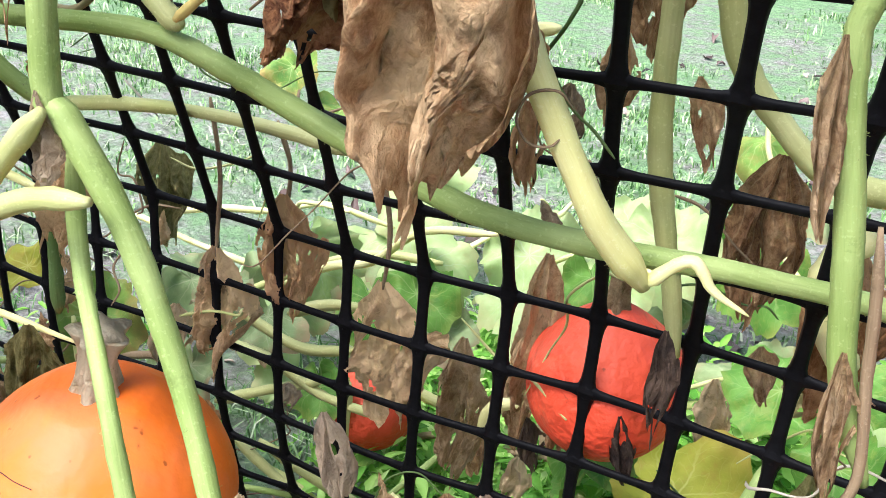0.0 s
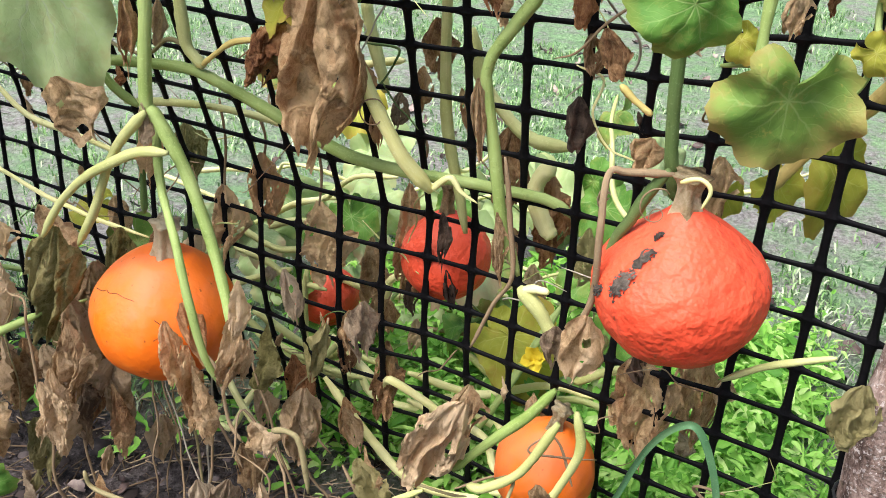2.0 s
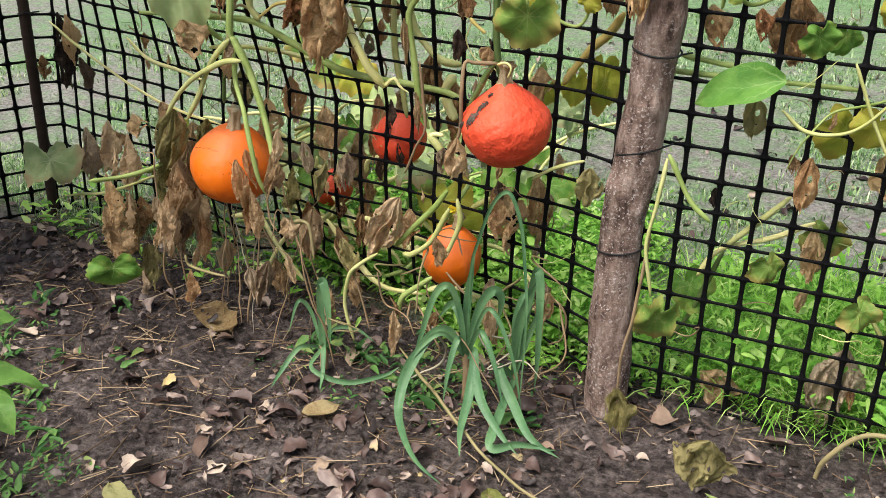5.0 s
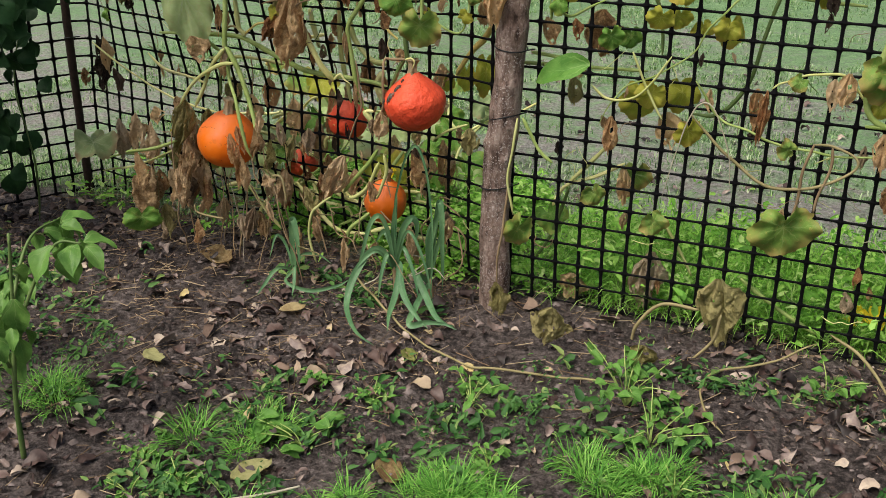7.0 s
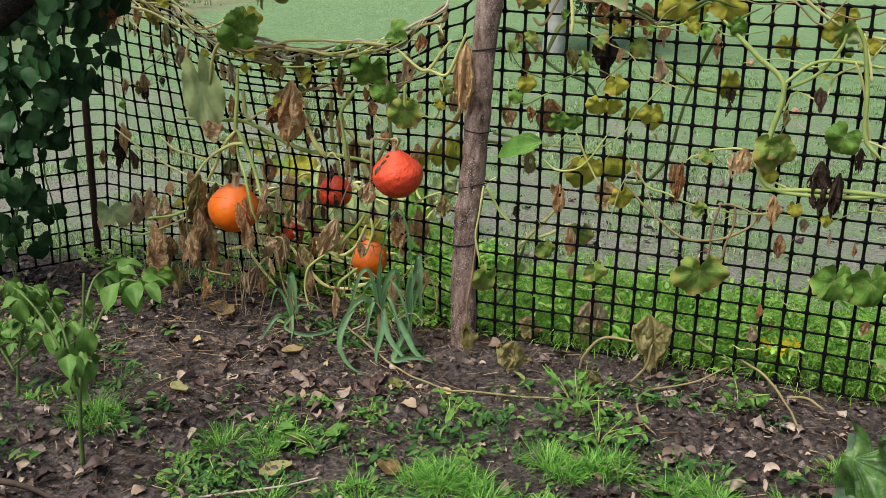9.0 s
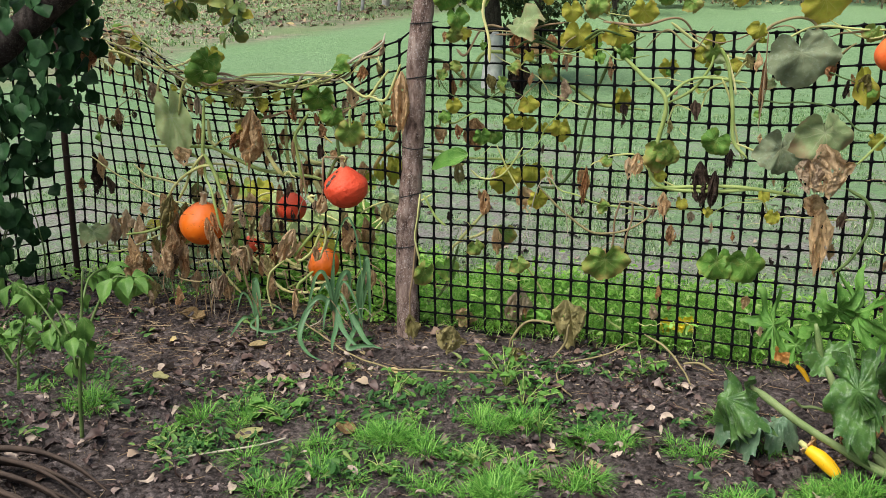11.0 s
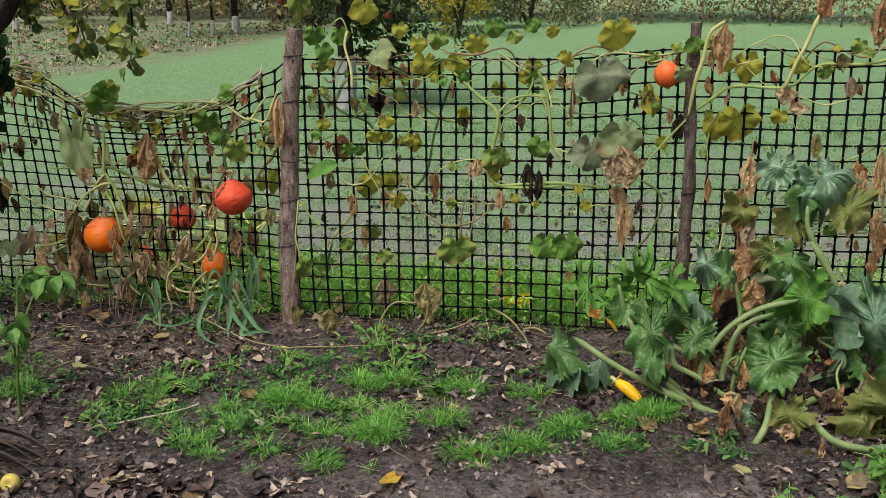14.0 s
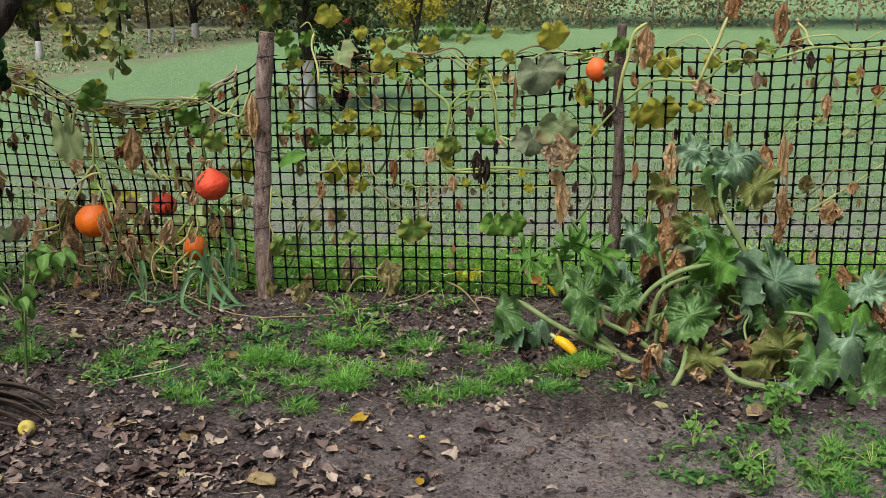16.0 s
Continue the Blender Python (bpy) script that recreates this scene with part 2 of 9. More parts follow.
STEM = {
    "green": stem_material("green_stem", (0.23, 0.33, 0.075), (0.13, 0.19, 0.04), (0.4, 0.5, 0.17)),
    "dark": stem_material("dark_green_stem", (0.07, 0.13, 0.032), (0.045, 0.06, 0.022), (0.15, 0.22, 0.07)),
    "yellow": stem_material("yellow_green_stem", (0.42, 0.45, 0.14), (0.32, 0.3, 0.09), (0.58, 0.59, 0.26)),
    "pale": stem_material("pale_stem", (0.76, 0.73, 0.27), (0.6, 0.54, 0.18), (0.86, 0.83, 0.42)),
    "amber": stem_material("amber_stem", (0.52, 0.4, 0.1), (0.34, 0.21, 0.05), (0.62, 0.5, 0.17)),
    "tan": stem_material("dry_stem", (0.21, 0.14, 0.075), (0.09, 0.058, 0.035), (0.36, 0.26, 0.15), 0.8),
    "straw": stem_material("fading_vine", (0.22, 0.19, 0.085), (0.13, 0.09, 0.05), (0.36, 0.3, 0.15), 0.7),
    "petiole": stem_material("courgette_petiole", (0.14, 0.22, 0.07), (0.1, 0.13, 0.045), (0.28, 0.36, 0.15)),
    "black": stem_material("black_tendril", (0.035, 0.025, 0.02), (0.015, 0.012, 0.01), (0.08, 0.055, 0.04), 0.8),
    "white": stem_material("bleached_tendril", (0.4, 0.36, 0.27), (0.28, 0.23, 0.15), (0.55, 0.5, 0.39), 0.8),
}
WITHER = {
    "brown": withered_material("brown_withered_leaf", (0.16, 0.075, 0.036), (0.49, 0.275, 0.13), (0.82, 0.58, 0.32)),
    "rust": withered_material("rust_withered_leaf", (0.135, 0.05, 0.023), (0.43, 0.2, 0.085), (0.7, 0.42, 0.21)),
    "tan": withered_material("tan_withered_leaf", (0.23, 0.13, 0.062), (0.54, 0.36, 0.19), (0.78, 0.58, 0.36)),
    "grey": withered_material("grey_withered_leaf", (0.17, 0.115, 0.075), (0.41, 0.295, 0.19), (0.62, 0.49, 0.34)),
    "black": withered_material("blackened_withered_leaf", (0.018, 0.013, 0.011), (0.055, 0.038, 0.03), (0.15, 0.1, 0.07)),
    "olive": withered_material("olive_withered_leaf", (0.1, 0.09, 0.025), (0.25, 0.22, 0.08), (0.44, 0.38, 0.17)),
}
LEAF = {
    "green": leaf_material("green_pumpkin_leaf", (0.065, 0.17, 0.025), (0.14, 0.29, 0.05), (0.38, 0.36, 0.09), 0.1, (0.34, 0.44, 0.16)),
    "turning": leaf_material("turning_pumpkin_leaf", (0.085, 0.19, 0.035), (0.19, 0.3, 0.06), (0.36, 0.22, 0.08), 0.2, (0.36, 0.44, 0.16), spots=(0.4, 0.38, 0.1)),
    "yellow": leaf_material("yellow_pumpkin_leaf", (0.31, 0.34, 0.04), (0.46, 0.45, 0.065), (0.42, 0.26, 0.06), 0.16, (0.62, 0.6, 0.18), translucent=0.45),
    "faded": leaf_material("faded_pumpkin_leaf", (0.17, 0.25, 0.1), (0.29, 0.36, 0.17), (0.31, 0.23, 0.13), 0.13, (0.42, 0.45, 0.28), edge_soft=0.15),
    "grey": leaf_material("grey_green_leaf", (0.12, 0.16, 0.085), (0.2, 0.24, 0.14), (0.26, 0.2, 0.12), 0.06, (0.3, 0.34, 0.2), silver=0.4),
    "pale": leaf_material("pale_pumpkin_leaf", (0.28, 0.4, 0.14), (0.46, 0.56, 0.27), (0.45, 0.36, 0.18), 0.1, (0.5, 0.56, 0.38), translucent=0.4),
    "fresh": leaf_material("fresh_marrow_leaf", (0.05, 0.15, 0.022), (0.11, 0.25, 0.045), (0.17, 0.3, 0.07), 0.05, (0.24, 0.38, 0.12), translucent=0.18),
    "marrow": leaf_material("mottled_marrow_leaf", (0.035, 0.1, 0.022), (0.09, 0.19, 0.045), (0.14, 0.18, 0.06), 0.03, (0.11, 0.2, 0.07), silver=0.32, translucent=0.06, dull=0.45, spec=0.4, veins=0.12),
    "silver": leaf_material("silvered_marrow_leaf", (0.07, 0.15, 0.08), (0.17, 0.28, 0.16), (0.2, 0.22, 0.12), 0.03, (0.17, 0.26, 0.15), silver=0.5, translucent=0.06, dull=0.4, spec=0.5, veins=0.12),
    "marrow_old": leaf_material("yellowing_marrow_leaf", (0.09, 0.125, 0.028), (0.19, 0.22, 0.055), (0.25, 0.17, 0.07), 0.16, (0.4, 0.42, 0.2), silver=0.3, veins=0.12),
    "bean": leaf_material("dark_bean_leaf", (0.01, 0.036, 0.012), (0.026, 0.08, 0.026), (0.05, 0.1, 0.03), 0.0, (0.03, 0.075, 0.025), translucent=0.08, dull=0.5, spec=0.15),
    "pepper": leaf_material("pepper_leaf", (0.065, 0.16, 0.035), (0.14, 0.28, 0.06), (0.16, 0.26, 0.07), 0.0, (0.26, 0.36, 0.13), dull=0.4),
    "tree_turning": leaf_material("turning_fruit_tree_leaf", (0.13, 0.19, 0.05), (0.24, 0.28, 0.08), (0.42, 0.33, 0.09), 0.1, (0.3, 0.34, 0.14), dull=0.45),
    "tree": leaf_material("fruit_tree_leaf", (0.05, 0.1, 0.03), (0.11, 0.17, 0.045), (0.4, 0.34, 0.07), 0.06, (0.2, 0.25, 0.1), dull=0.45),
}
M_LEEK = stem_material("leek_leaf", (0.052, 0.14, 0.06), (0.045, 0.1, 0.028), (0.13, 0.25, 0.11), 0.45)
M_PETAL = plain_material("orange_petal", (0.8, 0.36, 0.06), (0.85, 0.5, 0.2), 60, rough=0.6)
M_PETAL_Y = plain_material("yellow_petal", (0.8, 0.6, 0.02), (0.85, 0.7, 0.05), 60, rough=0.6)
M_COURGETTE = rind_material("yellow_courgette_skin", (0.8, 0.42, 0.01), (0.88, 0.55, 0.02), (0.6, 0.3, 0.03), 0.35, 0.08)
M_APPLE_Y = rind_material("yellow_apple_skin", (0.46, 0.37, 0.08), (0.58, 0.48, 0.12), (0.4, 0.3, 0.08), 0.35, 0.05)
M_APPLE_R = plain_material("red_apple_skin", (0.16, 0.015, 0.015), (0.3, 0.035, 0.03), 30, rough=0.4)

# ---- building helpers ----
PLACED = {}


def mesh(name, verts, faces, mat, uv=None, smooth=True):
    me = bpy.data.meshes.new(name)
    me.from_pydata([tuple(v) for v in verts], [], faces)
    me.materials.append(mat)
    if uv is not None:
        layer = me.uv_layers.new(name="leaf")
        idx = np.empty(len(me.loops), dtype=np.int32)
        me.loops.foreach_get("vertex_index", idx)
        layer.data.foreach_set("uv", np.asarray(uv, dtype=np.float32)[idx].ravel())
    if smooth:
        me.polygons.foreach_set("use_smooth", np.ones(len(me.polygons), dtype=bool))
    me.update()
    return me


def thing(name, place, label, category, group="", kind=""):
    """The Empty at a thing's base that holds its parts."""
    ob = new(name)
    ob.empty_display_size = 0.05
    ob.matrix_basis = Matrix.Translation(place)
    PLACED[ob.name] = ob.matrix_basis.copy()
    return tagged(ob, label, category, group, kind)


def part(name, me, parent, m=None, label=""):
    """One mesh under a thing or a part, at the world pose m."""
    ob = new(name, me)
    m = m or Matrix()
    ob.parent = parent
    ob.matrix_parent_inverse = PLACED[parent.name].inverted()
    ob.matrix_basis = m
    PLACED[ob.name] = m.copy()
    return tagged(ob, label)


def whole(name, me, m, label, category, group="", kind=""):
    """A thing that is one mesh."""
    ob = new(name, me)
    ob.matrix_basis = m
    PLACED[ob.name] = m.copy()
    return tagged(ob, label, category, group, kind)


def smooth_line(points, per=8):
    """A Catmull-Rom line through the points."""
    p = [Vector(q) for q in points]
    p = [p[0] * 2 - p[1]] + p + [p[-1] * 2 - p[-2]]
    out = []
    for i in range(1, len(p) - 2):
        a, b, c, d = p[i - 1:i + 3]
        for k in range(per):
            t = k / per
            out.append(0.5 * ((2 * b) + (c - a) * t + (2 * a - 5 * b + 4 * c - d) * t * t + (3 * b - a - 3 * c + d) * t ** 3))
    out.append(p[-2])
    return out


def tube(line, radius, sides=9, ribs=0.0, rough=0.0, seed=0.0, caps=True):
    """Verts and faces of a tube; radius is a function of 0..1 along it."""
    n = len(line)
    V, F = [], []
    up = Vector((0.13, 0.21, 0.97))
    for i, c in enumerate(line):
        d = (line[min(i + 1, n - 1)] - line[max(i - 1, 0)]).normalized()
        up = (up - d * up.dot(d))
        up = up.normalized() if up.length > 1e-4 else d.orthogonal().normalized()
        side = d.cross(up)
        r = radius(i / (n - 1))
        for k in range(sides):
            a = 2 * math.pi * k / sides
            w = r * (1 + ribs * math.cos(5 * a))
            q = c + (up * math.cos(a) + side * math.sin(a)) * w
            if rough:
                q = q + (up * math.cos(a) + side * math.sin(a)) * rough * r * noise.noise(q * (0.55 / max(r, 0.002)) + Vector((seed, 0, 0)))
            V.append(q)
    for i in range(n - 1):
        for k in range(sides):
            k2 = (k + 1) % sides
            F.append((i * sides + k, i * sides + k2, (i + 1) * sides + k2, (i + 1) * sides + k))
    if caps:
        F.append(tuple(range(sides - 1, -1, -1)))
        F.append(tuple((n - 1) * sides + k for k in range(sides)))
    return V, F


STEMS = [0]


def stem(plant, kind, r0, r1, points, name="stem", wobble=0.003, label=""):
    """A vine, petiole or tendril through the points, thicker at its nodes; the stout ones are hairy."""
    STEMS[0] += 1
    s = STEMS[0] * 3.7
    thick = max(r0, r1)
    line = smooth_line(points, 9)
    soft = wobble * (0.5 if thick > 0.004 else 1.0)
    line = [q + Vector((noise.noise(q * 15 + Vector((s, 0, 0))), noise.noise(q * 15 + Vector((0, s, 0))), noise.noise(q * 15 + Vector((0, 0, s))))) * soft for q in line]
    sides = 14 if thick > 0.004 else 6
    V, F = tube(line, lambda t: (r0 + (r1 - r0) * t) * min(1.0, 0.45 + 7 * t, 0.45 + 7 * (1 - t)) * (1 + 0.09 * math.sin(9 * t + s)), sides, 0.03, 0.12, s)
    n = len(line)
    UV = [(k / sides, i * (line[1] - line[0]).length * 8 + s) for i in range(n) for k in range(sides)]
    if thick > 0.0045 and name == "stem" and kind not in ("tan", "straw", "petiole"):
        r = random.Random(STEMS[0])
        for k in range(n * 16):
            i = r.randrange(1, n - 1)
            q = Vector(V[i * sides + r.randrange(sides)]).lerp(Vector(V[(i + 1) * sides + r.randrange(sides)]), r.random() * 0.3)
            out = (q - line[i]).normalized()
            d = (line[i + 1] - line[i - 1]).normalized()
            h = r.uniform(0.0008, 0.0018)
            w = d * 0.00011
            b = len(V)
            V += [q - w - out * 0.0003, q + w - out * 0.0003, q + out * h + d * r.uniform(-0.5, 0.5) * h]
            UV += [(0.5, s)] * 3
            F.append((b, b + 1, b + 2))
    return part(name, mesh("stem", V, F, STEM[kind], UV), plant, None, label)


def lobed_blade(seed, lobes=5, depth=0.09, teeth=0.025, fold=0.14, wave=0.09, droop=0.24, rings=9, around=60, ruffle=0.0):
    """A lobed leaf of radius about 1: the petiole joins near the origin, the tip lies along +y, the upper face is +z."""
    rnd = random.Random(seed)
    ph = rnd.uniform(0, 9)
    V, UV, F = [Vector((0, 0, 0))], [(0.5, 0.42)], []
    for i in range(1, rings + 1):
        for k in range(around + 1):
            a = -math.pi + 2 * math.pi * k / around
            notch = 1 - 0.66 * math.exp(-((math.pi - abs(a)) / 0.26) ** 2)
            rim = (0.86 + 0.14 * math.cos(a)) * (1 - depth * (0.5 - 0.5 * math.cos(lobes * a * 1.06 + 0.5 * noise.noise(Vector((a * 0.8, ph, 5))))) * (1.25 + 0.9 * noise.noise(Vector((a, ph, 8)))) * (1 if abs(a) < 2.6 else 0.4)) * notch
            rim *= 1 + teeth * noise.noise(Vector((a * 7, ph, 0))) * 3 + teeth * math.sin(a * 19 + ph) + 0.16 * noise.noise(Vector((math.cos(a) * 1.3 + ph, math.sin(a) * 1.3, ph)))
            s = i / rings
            r = rim * s
            x, y = r * math.sin(a), r * math.cos(a)
            z = fold * (math.sqrt(x * x + 0.03) - 0.17) * (0.6 + 0.4 * y) - droop * r * r * (0.55 + 0.45 * math.cos(a))
            z += wave * 1.6 * s * noise.noise(Vector((x * 2.3 + ph, y * 2.3, ph))) + 0.34 * wave / 0.09 * s * noise.noise(Vector((x * 1.5 + ph, y * 1.5, ph)))
            z += (0.07 * noise.noise(Vector((x * 4.5 + ph, y * 4.5, 3.3))) + 0.03 * noise.noise(Vector((x * 11 + ph, y * 11, 3.3)))) * min(1, s * 2)
            z += ruffle * s ** 5 * math.sin(9 * a + ph + 3 * noise.noise(Vector((math.cos(a) + ph, math.sin(a), 1.7))))
            V.append(Vector((x, y, z)))
            UV.append((0.5 + 0.5 * x, 0.42 + 0.5 * y))
    row = around + 1
    for k in range(around):
        F.append((0, 1 + k + 1, 1 + k))
    for i in range(rings - 1):
        for k in range(around):
            a = 1 + i * row + k
            F.append((a, a + 1, a + row + 1, a + row))
    return V, F, UV


def oval_blade(seed, length=1.0, width=0.5, fold=0.3, droop=0.5, wave=0.05, n=12, across=6):
    """A pointed oval leaf from the origin along +y."""
    ph = random.Random(seed).uniform(0, 9)
    V, UV, F = [], [], []
    for i in range(n + 1):
        s = i / n
        w = width * (math.sin(math.pi * min(1, s * 0.97 + 0.03)) ** 0.8) * (1.15 - 0.45 * s)
        for k in range(across + 1):
            c = -1 + 2 * k / across
            x, y = w * c, length * s
            z = fold * abs(x) - droop * s * s * 0.6 + wave * math.sin(s * 9 + ph + 2 * c) * abs(c)
            V.append(Vector((x, y * (1 - 0.15 * droop * s), z)))
            UV.append((0.5 + 0.5 * x, 0.42 + 0.5 * y))
    for i in range(n):
        for k in range(across):
            a = i * (across + 1) + k
            F.append((a, a + 1, a + across + 2, a + across + 1))
    return V, F, UV


def hanging_blade(seed, rows=58, cols=50):
    """A withered leaf that hangs from the origin, 1 long and about 1 wide: pleated, crumpled and torn at its rim."""
    rnd = random.Random(seed)
    ph = rnd.uniform(0, 50)
    pleats = rnd.uniform(1.6, 3.0)
    V, F, UV = [], [], []
    peak = rnd.uniform(0.5, 0.75)
    curl = rnd.uniform(-0.5, 0.5)
    for i in range(rows + 1):
        s = i / rows
        body = math.sin(math.pi * min(1.0, (s / peak) * 0.5 if s < peak else 0.5 + 0.34 * (s - peak) / (1 - peak)))
        w = 0.06 + 0.43 * body ** 1.1
        for k in range(cols + 1):
            c = -1 + 2 * k / cols
            reach = 1 - 0.3 * abs(noise.noise(Vector((c * 1.6 + ph, 0.3, ph)))) - 0.22 * abs(c) ** 2.5 - 0.09 * abs(noise.noise(Vector((c * 5 + ph, 2.3, ph)))) - 0.04 * abs(noise.noise(Vector((c * 14 + ph, 2.3, ph))))
            z = -s * reach
            edge = 1 + 0.1 * noise.noise(Vector((s * 7 + ph, math.copysign(3, c), ph))) + 0.05 * noise.noise(Vector((s * 19 + ph, math.copysign(3, c), ph)))
            x = w * edge * (c * 0.92 + 0.3 * noise.noise(Vector((c * 1.7, s * 2.2 + ph, 1)))) + 0.1 * s * math.sin(ph) + 0.1 * curl * s * s
            fold = math.sin(pleats * math.pi * c + 1.8 * noise.noise(Vector((c * 1.2, s * 1.8, ph))) + ph)
            y = (0.05 + 0.62 * w) * 0.36 * fold * (0.35 + s) - 0.18 * math.cos(c * 1.4) * w + 0.22 * curl * s * s
            q = Vector((x, y, z))
            r1 = 1 - 2 * abs(noise.noise(Vector((x * 5.5 + ph, z * 3.2, ph))))
            r2 = 1 - 2 * abs(noise.noise(Vector((x * 12 + ph, z * 8, ph + 3))))
            r3 = 1 - 2 * abs(noise.noise(Vector((x * 25 + ph, z * 20, ph + 6))))
            r4 = 1 - 2 * abs(noise.noise(Vector((x * 44 + ph, z * 38, ph + 9))))
            y += (0.085 * r1 + 0.075 * r2 + 0.05 * r3 + 0.022 * r4) * min(1, s * 2.5) * (0.35 + 1.3 * w)
            soft = Vector((noise.noise(q * 4 + Vector((ph, 0, 0))), 0.6 * noise.noise(q * 4 + Vector((0, ph, 0))), noise.noise(q * 4 + Vector((0, 0, ph))))) * 0.085
            V.append(Vector((x, y, z)) + soft * min(1, s * 3))
            UV.append((k / cols, s))
    for i in range(rows):
        for k in range(cols):
            if i > rows * 0.3 and noise.noise(Vector((k * 0.21 + ph, i * 0.19, ph))) > 0.52:
                continue
            a = i * (cols + 1) + k
            F.append((a, a + 1, a + cols + 2, a + cols + 1))
    return V, F, UV


KEPT = {}


def blade(shape, kind, seed):
    """Leaf meshes, shared between leaves of one shape and tone."""
    key = (shape, kind, seed)
    if key not in KEPT:
        if shape == "hang":
            V, F, UV = hanging_blade(seed * 13 + 5)
            KEPT[key] = mesh("withered_blade", V, F, WITHER[kind], UV)
        elif shape == "small_hang":
            V, F, UV = hanging_blade(seed * 13 + 5, 22, 18)
            KEPT[key] = mesh("withered_blade", V, F, WITHER[kind], UV)
        elif shape == "oval":
            V, F, UV = oval_blade(seed * 7 + 1)
            KEPT[key] = mesh("oval_blade", V, F, LEAF[kind], UV)
        elif shape == "marrow":
            V, F, UV = lobed_blade(seed * 11 + 3, 5, 0.2, 0.085, (-0.7, 1.1, -0.45, 0.9, -0.8, 1.3)[seed % 6], 0.3, (0.9, 0.55, 1.15, 0.45, 0.75, 0.95)[seed % 6], 12, 110, 0.16)
            KEPT[key] = mesh("marrow_blade", V, F, LEAF[kind], UV)
        elif shape == "young":
            V, F, UV = lobed_blade(seed * 9 + 4, 7, 0.55, 0.1, 0.45, 0.1, 0.3, 10, 110, 0.08)
            KEPT[key] = mesh("young_blade", V, F, LEAF[kind], UV)
        elif shape == "droop":
            V, F, UV = lobed_blade(seed * 5 + 2, 5, 0.08, 0.03, 0.75, 0.12, 0.85)
            KEPT[key] = mesh("drooping_blade", V, F, LEAF[kind], UV)
        else:
            V, F, UV = lobed_blade(seed * 5 + 2, 5, 0.1, 0.024, (0.12, 0.35, 0.5, -0.2, 0.4, 0.25)[seed % 6], 0.14, (0.3, 0.5, 0.35, 0.55, 0.65, 0.4)[seed % 6], 9, 64, 0.05)
            KEPT[key] = mesh("lobed_blade", V, F, LEAF[kind], UV)
    return KEPT[key]


HANGS = [0]
WITHER_LABEL = {"brown": "withered brown leaf hanging limp", "rust": "withered rust-brown leaf", "tan": "dry tan leaf, folded", "grey": "dry grey-brown leaf",
                "black": "blackened shrivelled leaf", "olive": "limp olive-yellow dying leaf"}


def hang(plant, kind, top, foot, width, turn=0.0):
    """A withered leaf from its petiole's end at top down to foot."""
    HANGS[0] += 1
    n = HANGS[0]
    a, b = Vector(top), Vector(foot)
    down = a - b
    length = down.length
    z = down.normalized()
    x = Vector((math.cos(radians(turn)), math.sin(radians(turn)), 0))
    x = (x - z * x.dot(z)).normalized()
    y = z.cross(x)
    m = Matrix.Translation(a) @ Matrix((x, y, z)).transposed().to_4x4() @ Matrix.Diagonal((width, (width + length * 0.4) * 0.62, length, 1))
    return part("dead_leaf", blade("hang" if length > 0.1 else "small_hang", kind, n % 9), plant, m, WITHER_LABEL[kind])


LEAVES = [0]


def facing(place, tip, face, size):
    """The pose of a blade: tip and face are directions, size is half its width or the length of an oval."""
    y = Vector(tip).normalized()
    z = Vector(face)
    z = (z - y * z.dot(y)).normalized()
    x = y.cross(z)
    s = size if isinstance(size, tuple) else (size, size, size)
    return Matrix.Translation(place) @ Matrix((x, y, z)).transposed().to_4x4() @ Matrix.Diagonal((*s, 1))


def leaf(plant, kind, place, size, tip, face, shape="lobed", label="", seed=None):
    LEAVES[0] += 1
    return part("leaf", blade(shape, kind, LEAVES[0] % 6 if seed is None else seed), plant, facing(place, tip, face, size), label)


# ---- ground ----


def ground_height(x, y):
    v = Vector((x, y, 0))
    far = min(1.0, max(0.0, (y - 0.4) / 2.0))
    trodden = min(1.0, max(0.0, (-1.15 - y) / 0.5))
    h = 0.022 * noise.noise(v * 1.1) + 0.012 * noise.noise(v * 4.0)
    clod = abs(noise.noise(v * 14)) * 0.024 + noise.noise(v * 31) * 0.009
    h += clod * (1 - 0.45 * trodden) * (1 - 0.6 * far)
    h += trodden * (1 - far) * 0.02 * abs(noise.noise(v * 6.5 + Vector((3, 0, 0))))
    h -= 0.03 * trodden * (0.6 + 0.4 * noise.noise(v * 1.7))
    return h * (1 - 0.5 * far) - 0.008


def spaced(lo, hi, step, ends):
    inner = [lo + step * i for i in range(int((hi - lo) / step) + 1)]
    left, right, d, a, b = [], [], step, inner[0], inner[-1]
    while b < ends:
        d *= 1.35
        a, b = a - d, b + d
        left.append(a)
        right.append(b)
    return left[::-1] + inner + right


gx = spaced(-2.3, 3.6, 0.03, 700)
gy = spaced(-4.6, 1.4, 0.03, 700)
GV = [(x, y, ground_height(x, y) if -40 < x < 40 and -40 < y < 60 else -0.01) for y in gy for x in gx]
W = len(gx)
GF = [(j * W + i, j * W + i + 1, (j + 1) * W + i + 1, (j + 1) * W + i) for j in range(len(gy) - 1) for i in range(W - 1)]


